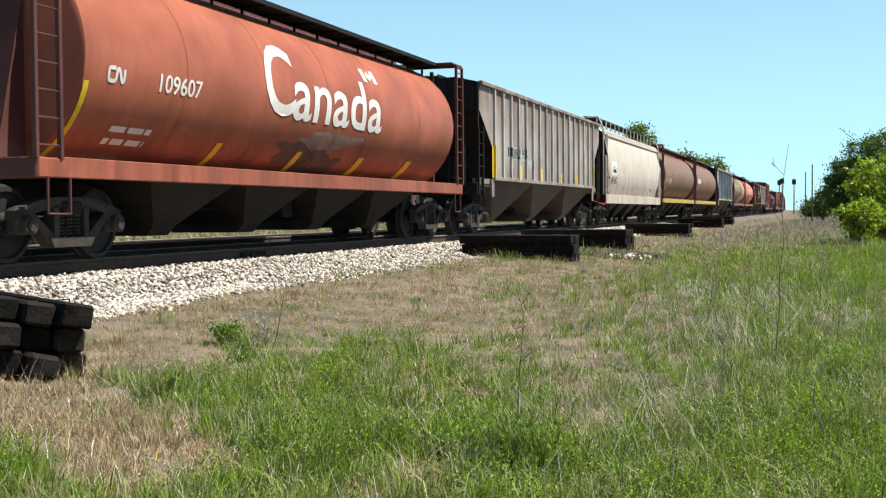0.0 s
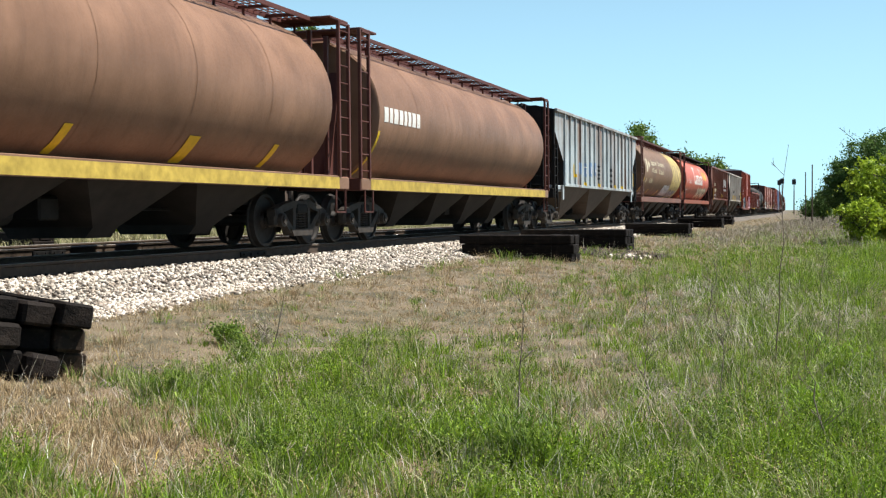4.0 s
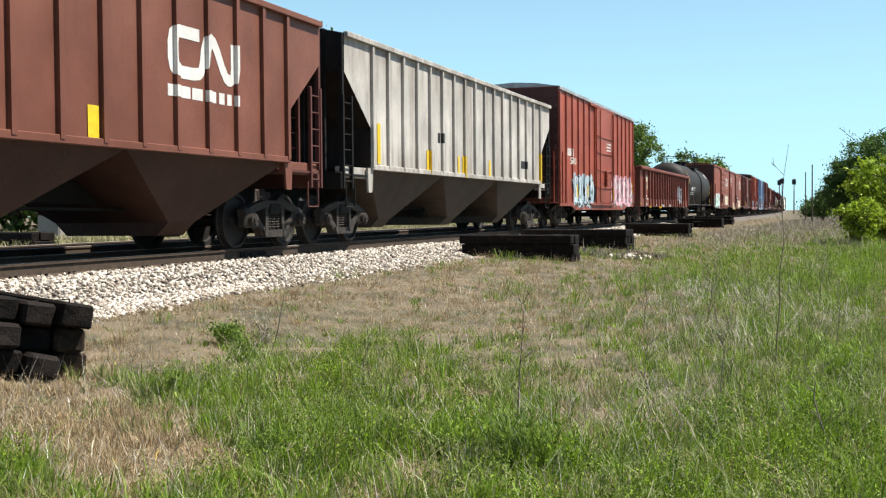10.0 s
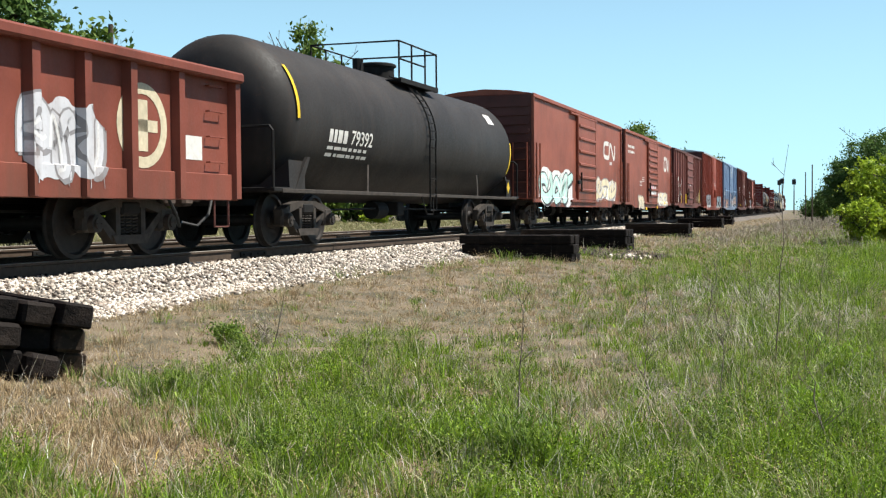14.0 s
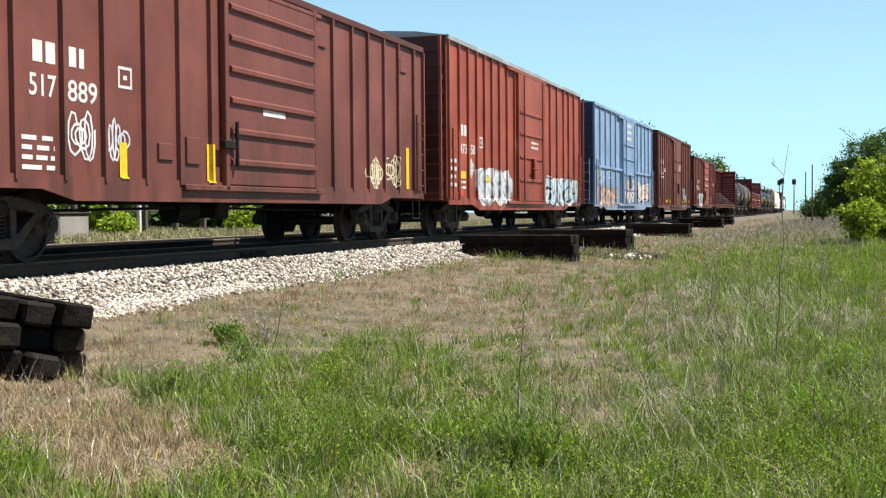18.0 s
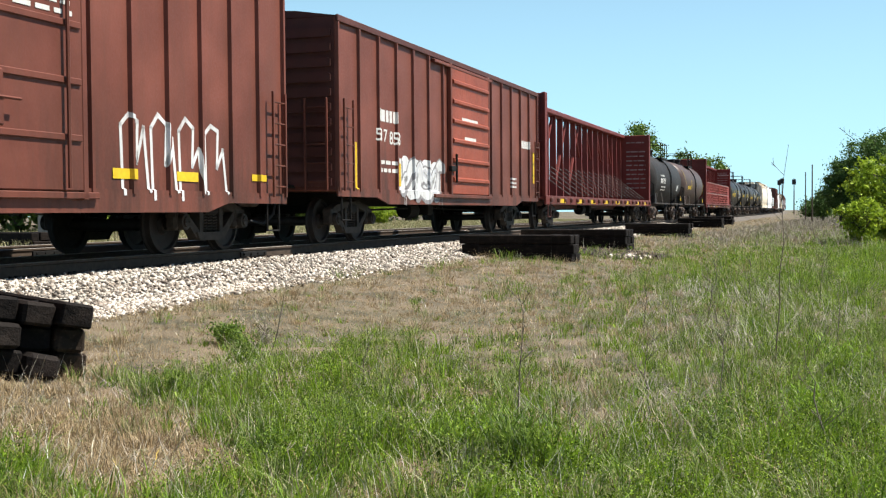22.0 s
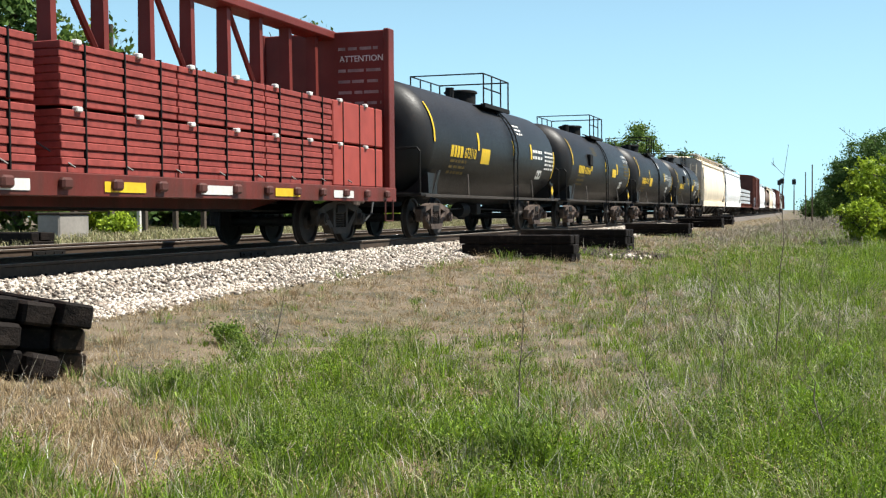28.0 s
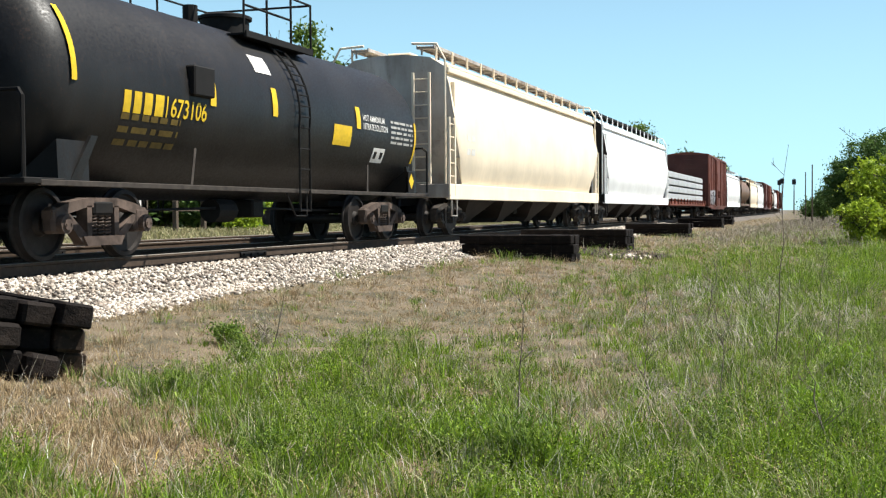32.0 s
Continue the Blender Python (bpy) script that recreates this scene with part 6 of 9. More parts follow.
def smooth_hopper(car, L, m, dark, sill_m, top=3.68, walk_m=None, bays=4, up=0.0, walk_z=4.24):
    """Covered hopper with plain, slightly bowed sides."""
    top += up
    half = [(0.35, 3.98 + up), (0.95, 3.90 + up), (1.30, top), (1.42, 3.32 + 0.7 * up), (1.52, 2.8 + 0.3 * up), (1.55, 2.2), (1.51, 1.65), (1.40, 1.22), (0.9, 0.95)]
    ring = half + [(-x, z) for x, z in reversed(half)]
    B = L / 2 - 0.35
    s = Shape()
    rings = []
    for y, k in [(-B, 0), (-B + 0.5, 0.5), (-B + 1.0, 1), (B - 1.0, 1), (B - 0.5, 0.5), (B, 0)]:
        lowest = 2.75 * (1 - k) + 0.95 * k
        rings.append([(x, y, max(z, lowest)) for x, z in ring])
    s.loft(rings)
    body = part("body", s, m, car, smooth=30)
    # the grimed end colour also holds the shade on these faces
    body.data.materials.append(END_GRIME_SHADE if dark is STEEL_DARK else dark)
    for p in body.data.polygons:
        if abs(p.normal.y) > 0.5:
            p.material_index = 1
    for sx in (1, -1):
        k = Shape()
        k.block(sx * 1.47 - 0.05, sx * 1.47 + 0.05, -L / 2 + 0.05, L / 2 - 0.05, 0.86, 1.22, 0.012)
        part("side_sill", k, sill_m, car)
        k = Shape()
        k.block(min(sx * 1.34, sx * 1.42), max(sx * 1.34, sx * 1.42), -B, B, top - 0.16, top - 0.02, 0.02)
        k.block(min(sx * 1.30, sx * 1.36), max(sx * 1.30, sx * 1.36), -B, B, top + 0.0, top + 0.08, 0.02)
        part("top_rail", k, m, car)
        for q in (1, -1):
            ladder(car, sx * 1.5, q * (L / 2 - 0.26), 0.95, 2.75, sill_m, 0.4, 6)
            ladder(car, sx * 0.8, q * (L / 2 - 0.15), 1.1, 3.8, sill_m, 0.4, 9, "x")
            p = Shape()
            p.block(sx * 1.46 - 0.05, sx * 1.46 + 0.05, q * (L / 2 - 0.52) - 0.05, q * (L / 2 - 0.52) + 0.05, 1.1, 3.6, 0.01)
            p.path([(sx * 1.4, q * (L / 2 - 0.1), 1.1), (sx * 1.4, q * (L / 2 - 0.1), 3.8 + up), (sx * 1.2, q * (L / 2 - 0.1), walk_z), (sx * 0.6, q * (L / 2 - 0.1), walk_z + 0.03)], 0.03, 6)
            part("end_post", p, sill_m, car)
        roof_walk(car, walk_z, L - 0.8, *sorted((sx * 0.6, sx * 1.05)), walk_m or dark, 14, True)
        for i in range(15):
            y = -L / 2 + 0.5 + (L - 1.0) * i / 14
            p = Shape()
            p.block(sx * 1.06 - 0.02, sx * 1.06 + 0.02, y - 0.025, y + 0.025, 3.84 + up, walk_z + 0.03, 0.005)
            part("walk_bracket", p, sill_m, car)
    for q in (1, -1):
        e = Shape()
        e.block(-1.5, 1.5, q * (L / 2 - 0.12) - 0.1, q * (L / 2 - 0.12) + 0.1, 0.9, 1.22, 0.015)
        part("end_platform", e, dark, car)
    h = Shape()
    h.block(-0.3, 0.3, -B + 0.5, B - 0.5, 3.94 + up, 4.10 + up, 0.03)
    part("hatch", h, m, car)
    span = 2 * (B - 2.0)
    for i in range(bays):
        y0, w = -span / 2 + span * i / bays, span / bays
        h = Shape()
        h.loft([[(-x, y0 + a, z), (x, y0 + a, z), (x, y0 + w - a, z), (-x, y0 + w - a, z)] for x, a, z in ((1.34, 0.02, 1.1), (0.72, w * 0.38, 0.40), (0.6, w * 0.38, 0.26))])
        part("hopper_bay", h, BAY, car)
    running_gear(car, L, 1.3)
    steps(car, L, 1.5, 0.9, dark)
    tab = sorted((z, x) for x, z in half)

    def surf(z):
        for (a, xa), (b, xb) in zip(tab, tab[1:]):
            if a <= z <= b:
                return xa + (xb - xa) * (z - a) / (b - a)
        return 1.5
    return surf


def boxcar(car, L, m, dark, door_m=None, top=4.45, low=0.78, ribs=14, door=(-0.3, 3.0), rib_w=0.05, roof_m=None, style="bars", fish=True, end_m=None, belt=None, posts=()):
    """Boxcar: posts on the sides, one sliding or plug door a side, ridged ends and a low roof."""
    X = 1.50
    H = L / 2
    door_m = door_m or m
    s = Shape()
    s.block(-X, X, -H, H, low + 0.1, top, 0.02)
    body = part("body", s, m, car)
    # the default dark red puts the ends' shade into their colour
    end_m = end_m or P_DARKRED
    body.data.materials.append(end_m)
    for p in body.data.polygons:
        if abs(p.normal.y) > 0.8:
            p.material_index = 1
    humps = [(door[0], door[1] / 2 + 0.02, door[1] / 2, 0.092)]
    d0, d1 = door[0] - door[1] / 2, door[0] + door[1] / 2
    for sx in (1, -1):
        k = Shape()
        if fish:
            k.prism([(-H, low), (-H + 1.9, low), (-H + 2.5, low - 0.13), (H - 2.5, low - 0.13), (H - 1.9, low), (H, low), (H, low + 0.16), (-H, low + 0.16)], min(sx * X, sx * (X + 0.035)), max(sx * X, sx * (X + 0.035)), "x")
        else:
            k.block(sx * X - 0.02, sx * X + 0.04, -H, H, low, low + 0.16, 0.008)
        part("side_sill", k, m, car)
        k = Shape()
        k.block(min(sx * X, sx * (X + 0.06)), max(sx * X, sx * (X + 0.06)), -H, H, top - 0.10, top + 0.02, 0.01)
        part("top_plate", k, roof_m or m, car)
        for y in posts or [-H + 0.05 + (L - 0.1) * i / ribs for i in range(ribs + 1)]:
            if d0 - 0.12 < y < d1 + 0.12:
                continue
            r = Shape()
            r.prism([(y - rib_w, X), (y - rib_w * 0.55, X + 0.055), (y + rib_w * 0.55, X + 0.055), (y + rib_w, X)] if sx > 0 else [(y - rib_w, -X), (y - rib_w * 0.55, -X - 0.055), (y + rib_w * 0.55, -X - 0.055), (y + rib_w, -X)], low + 0.1, top - 0.09, "z")
            r.v = [(b, a, z) for a, b, z in r.v]
            part("side_post", r, m, car)
            humps.append((y, rib_w, rib_w * 0.55, 0.055))
        if belt:
            for a, b in ((-H, d0 - 0.1), (d1 + 0.1, H)):
                k = Shape()
                k.block(min(sx * X, sx * (X + 0.05)), max(sx * X, sx * (X + 0.05)), a, b, belt - 0.05, belt + 0.05, 0.01)
                part("belt_rail", k, m, car)
        dr = Shape()
        dr.block(sx * (X + 0.06) - 0.045, sx * (X + 0.06) + 0.03, d0, d1, low + 0.12, top - 0.16, 0.015)
        do = part("door", dr, door_m, car)
        f = Shape()
        x = sx * (X + 0.10)
        for y in (d0 - 0.03, d1 + 0.03):
            f.block(sx * (X + 0.05) - 0.05, sx * (X + 0.05) + 0.05, y - 0.05, y + 0.05, low + 0.02, top - 0.1, 0.01)
        f.block(sx * (X + 0.05) - 0.05, sx * (X + 0.05) + 0.05, d0 - 1.2, d1 + 0.3, low + 0.03, low + 0.11, 0.01)
        f.block(sx * (X + 0.05) - 0.05, sx * (X + 0.05) + 0.05, d0 - 1.2, d1 + 0.3, top - 0.20, top - 0.13, 0.01)
        part("door_track", f, m, car)
        if style == "plug":
            for zz in (1.45, 2.1, 2.75, 3.35):
                b = Shape()
                b.block(x - 0.04, x + 0.02, d0 + 0.05, d1 - 0.05, zz - 0.04, zz + 0.04, 0.01)
                part("door_rail", b, door_m, do)
            for y in (d0 + 0.35, d1 - 0.35):
                b = Shape()
                b.rod((x + sx * 0.05, y, low + 0.15), (x + sx * 0.05, y, top - 0.25), 0.025, 6)
                part("lock_rod", b, door_m, do)
            b = Shape()
            b.block(x, x + sx * 0.10, -0.1 + door[0], 0.1 + door[0], 1.5, 2.1, 0.02) if sx > 0 else b.block(x - 0.10, x, -0.1 + door[0], 0.1 + door[0], 1.5, 2.1, 0.02)
            b.rod((x + sx * 0.1, door[0] - 0.35, 1.8), (x + sx * 0.1, door[0] + 0.35, 1.8), 0.02, 6)
            part("door_handle", b, door_m, do)
        else:
            n = 6 if style == "bars" else 9
            for i in range(n):
                zz = low + 0.45 + (top - low - 0.95) * i / (n - 1)
                b = Shape()
                b.prism([(x - sx * 0.02, zz - 0.07), (x + sx * 0.035, zz - 0.03), (x + sx * 0.035, zz + 0.03), (x - sx * 0.02, zz + 0.07)], d0 + 0.06, d1 - 0.06)
                part("door_rail", b, door_m, do)
            b = Shape()
            b.rod((x + sx * 0.05, d0 + 0.15, 1.25), (x + sx * 0.05, d0 + 0.15, 1.9), 0.03, 6)
            b.block(x - 0.03, x + 0.05, d0 - 0.2, d0 + 0.15, 1.5, 1.62, 0.01)
            part("door_latch", b, STEEL_DARK, do)
        for q in (1, -1):
            ladder(car, sx * (X + 0.10), q * (H - 0.36), low + 0.1, low + 1.75, m, 0.42, 5, name="ladder", rail=0.02)
            ladder(car, sx * (X - 0.35), q * (H + 0.10), low + 0.1, low + 1.75, m, 0.42, 5, "x", rail=0.02)
    rf = Shape()
    rf.prism([(-X - 0.04, top), (X + 0.04, top), (X * 0.5, top + 0.12), (0, top + 0.17), (-X * 0.5, top + 0.12)], -H, H)
    roof = part("roof", rf, roof_m or m, car)
    for i in range(13):
        y = -H + 0.3 + (L - 0.6) * i / 12
        b = Shape()
        b.prism([(-X, top + 0.03), (X, top + 0.03), (X * 0.5, top + 0.15), (0, top + 0.20), (-X * 0.5, top + 0.15)], y - 0.04, y + 0.04)
        part("roof_rib", b, roof_m or m, roof)
    for q in (1, -1):
        for i in range(11):
            z = low + 0.3 + (top - low - 0.55) * i / 10
            e = Shape()
            e.prism([(-1.42, z - 0.10), (-1.34, z - 0.12), (1.34, z - 0.12), (1.42, z - 0.10), (1.42, z + 0.02), (1.34, z + 0.05), (-1.34, z + 0.05), (-1.42, z + 0.02)], min(q * H, q * (H + 0.05)), max(q * H, q * (H + 0.05)))
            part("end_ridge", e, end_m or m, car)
        c = Shape()
        c.block(-0.7, 0.7, min(q * H, q * (H + 0.32)), max(q * H, q * (H + 0.32)), 1.02, 1.07, 0.01)
        part("crossover_step", c, dark, car)
    running_gear(car, L, 1.65, TRUCK_IRON, 0.42)
    steps(car, L, X, low, dark)
    return Skin(X, humps[: 1 + len(humps) // 2], (low + 0.16, 0.037))


def gondola(car, L, m, dark, top=2.6, low=0.80):
    X = 1.45
    H = L / 2
    for sx in (1, -1):
        s = Shape()
        s.block(min(sx * (X - 0.05), sx * X), max(sx * (X - 0.05), sx * X), -H, H, low, top, 0.01)
        part("side_wall", s, m, car)
    for q in (1, -1):
        s = Shape()
        s.block(-X + 0.05, X - 0.05, min(q * (H - 0.06), q * H), max(q * (H - 0.06), q * H), low, top, 0.01)
        part("end_wall", s, m, car)
    s = Shape()
    s.block(-X + 0.05, X - 0.05, -H + 0.06, H - 0.06, low + 0.002, low + 0.12, 0.01)
    part("floor", s, m, car)
    for sx in (1, -1):
        k = Shape()
        k.block(min(sx * X, sx * (X + 0.19)), max(sx * X, sx * (X + 0.19)), -H, H, top - 0.12, top + 0.03, 0.03)
        part("top_rail", k, m, car)
        k = Shape()
        k.block(min(sx * X, sx * (X + 0.05)), max(sx * X, sx * (X + 0.05)), -H, H, low - 0.04, low + 0.34, 0.01)
        part("side_sill", k, m, car)
        gaps = [-H + 0.09, -7.97] + [-6.43 + 0.953 * i for i in range(15)] + [8.05, H - 0.09]
        for y in gaps:
            r = Shape()
            r.prism([(X - 0.01, y - 0.10), (X + 0.12, y - 0.07), (X + 0.12, y + 0.07), (X - 0.01, y + 0.10)] if sx > 0 else [(-X + 0.01, y - 0.10), (-X - 0.12, y - 0.07), (-X - 0.12, y + 0.07), (-X + 0.01, y + 0.10)], low - 0.02, top - 0.1, "z")
            part("side_post", r, m, car)
        for q in (1, -1):
            grab_irons(car, sx * (X + 0.02), q * (H - 0.65), [low + 0.5 + 0.36 * i for i in range(4)], m)
    running_gear(car, L, 2.2, TRUCK_IRON, 0.455)
    steps(car, L, X, low, dark)
    return Skin(X, [(y, 0.10, 0.07, 0.12) for y in gaps], (low + 0.34, 0.05))


def tank_car(car, L, m, dark, r=1.42, zc=2.20, body=None, stripe=True, dome_m=None, ladder_y=0.0, rail_y=0.35):
    """Tank car: round shell on saddles and stub sills, top fittings inside a railing, ladders amidships."""
    B = body or L / 2 - 0.35
    n = 40
    s = Shape()
    prof = [(-B, 0.02), (-B + 0.02, 0.45), (-B + 0.12, 0.75), (-B + 0.30, 0.92), (-B + 0.5, 0.985), (-B + 0.62, 1.0), (B - 0.62, 1.0), (B - 0.5, 0.985), (B - 0.30, 0.92), (B - 0.12, 0.75), (B - 0.02, 0.45), (B, 0.02)]
    s.loft([[(math.cos(2 * math.pi * i / n) * r * k, y, zc + math.sin(2 * math.pi * i / n) * r * k) for i in range(n)] for y, k in prof])
    part("tank_shell", s, m, car, smooth=35)
    H = L / 2
    z0 = 0.94
    for q in (1, -1):
        d = Shape()
        a, b = q * (B - 0.95), q * (B - 0.35)
        d.prism([(-1.36, z0 - 0.02), (1.36, z0 - 0.02), (1.34, 1.45), (0.8, 1.05), (-0.8, 1.05), (-1.34, 1.45)], min(a, b), max(a, b))
        part("saddle", d, m, car)
        e = Shape()
        e.block(-0.3, 0.3, min(q * (B - 2.6), q * H), max(q * (B - 2.6), q * H), 0.70, 0.98, 0.015)
        e.block(-1.42, 1.42, min(q * (H - 0.75), q * (H - 0.02)), max(q * (H - 0.75), q * (H - 0.02)), z0 - 0.02, z0 + 0.05, 0.01)
        part("end_platform", e, dark, car)
        for sx in (1, -1):
            h = Shape()
            h.path([(sx * 1.38, q * (H - 0.06), z0), (sx * 1.38, q * (H - 0.06), z0 + 0.95), (sx * 1.30, q * (H - 0.1), z0 + 1.03), (sx * 0.35, q * (H - 0.1), z0 + 1.03), (sx * 0.35, q * (H - 0.1), z0)], 0.026, 6)
            part("end_railing", h, dark, car)
            v = Shape()
            v.sheet([(sx * 1.36, q * (B - 0.75), z0), (sx * 1.36, q * (B - 0.55), z0), (sx * 1.40, q * (B - 0.95), 1.52), (sx * 1.40, q * (B - 1.08), 1.52)], 0.05, (sx, 0, 0))
            part("brace", v, m, car)
    for sx in (1, -1):
        k = Shape()
        k.block(sx * 1.40 - 0.03, sx * 1.40 + 0.03, -H + 0.3, H - 0.3, z0 - 0.04, z0 + 0.03, 0.008)
        for y in (-B * 0.5, B * 0.5):
            k.path([(sx * 1.4, y, z0), (sx * 1.28, y + 0.32, z0 + 0.55)], 0.02, 5)
        part("side_rail", k, TRUCK_IRON, car)
        l = Shape()
        y = ladder_y
        arc = [(math.cos(a) * (r + 0.07) * sx, zc + math.sin(a) * (r + 0.07)) for a in [math.radians(t) for t in range(-8, 76, 7)]]
        for o in (-0.2, 0.2):
            l.path([(arc[0][0], y + o, z0 - 0.35)] + [(x, y + o, z) for x, z in arc], 0.02, 5)
        for x, z in arc:
            l.rod((x, y - 0.2, z), (x, y + 0.2, z), 0.014, 5)
        for z in (z0 - 0.33, z0 + 0.02, z0 + 0.36, z0 + 0.70, z0 + 1.05):
            l.rod((arc[0][0], y - 0.2, z), (arc[0][0], y + 0.2, z), 0.014, 5)
        l.path([(sx * 1.38, y - 0.55, z0), (sx * 1.4, y - 0.22, z0 - 0.42), (sx * 1.4, y + 0.2, z0 - 0.42), (sx * 1.38, y + 0.25, z0)], 0.018, 5)
        part("ladder", l, dark, car)
    t = zc + r
    dm = Shape()
    nn = 16
    dm.loft([[(math.cos(2 * math.pi * i / nn) * q, rail_y + math.sin(2 * math.pi * i / nn) * q, z) for i in range(nn)] for q, z in ((0.42, t - 0.1), (0.42, t + 0.24), (0.47, t + 0.24), (0.47, t + 0.29), (0.40, t + 0.32), (0.1, t + 0.35))])
    part("dome", dm, dome_m or dark, car, smooth=40)
    v = Shape()
    v.rod((0.1, rail_y - 1.3, t - 0.05), (0.1, rail_y - 1.3, t + 0.28), 0.12, 10)
    part("valve", v, dark, car)
    v = Shape()
    v.rod((-0.2, rail_y + 0.95, t - 0.05), (-0.2, rail_y + 0.95, t + 0.2), 0.09, 10)
    part("valve", v, dark, car)
    p = Shape()
    p.box(-1.05, 1.05, rail_y - 1.25, rail_y + 1.25, t - 0.22, t - 0.19)
    for x in (-1.05, 1.05):
        p.block(x - 0.03, x + 0.03, rail_y - 1.25, rail_y + 1.25, t - 0.26, t - 0.15, 0.006)
    part("platform", p, dark, car)
    for x in (-1.03, 1.03):
        for y in (-1.25, -0.45, 0.45, 1.25):
            g = Shape()
            g.rod((x, rail_y + y, t - 0.2), (x, rail_y + y, t + 0.64), 0.022, 6)
            part("railing_post", g, dark, car)
        g = Shape()
        g.rod((x, rail_y - 1.25, t + 0.25), (x, rail_y + 0.45, t + 0.25), 0.02, 6)
        part("handrail", g, dark, car)
    g = Shape()
    g.path([(-1.03, rail_y + 1.25, t + 0.63), (-1.03, rail_y - 1.25, t + 0.63), (1.03, rail_y - 1.25, t + 0.63), (1.03, rail_y + 1.25, t + 0.63), (-1.03, rail_y + 1.25, t + 0.63)], 0.02, 6)
    part("handrail", g, dark, car)
    tank_fittings(car, None)
    running_gear(car, L, 1.95, TRUCK_RUST if stripe else TRUCK_IRON, 0.455, False)

    def surf(z):
        q = max(-1.0, min(1.0, (z - zc) / r))
        return r * math.sqrt(max(0.0, 1 - q * q))
    return surf


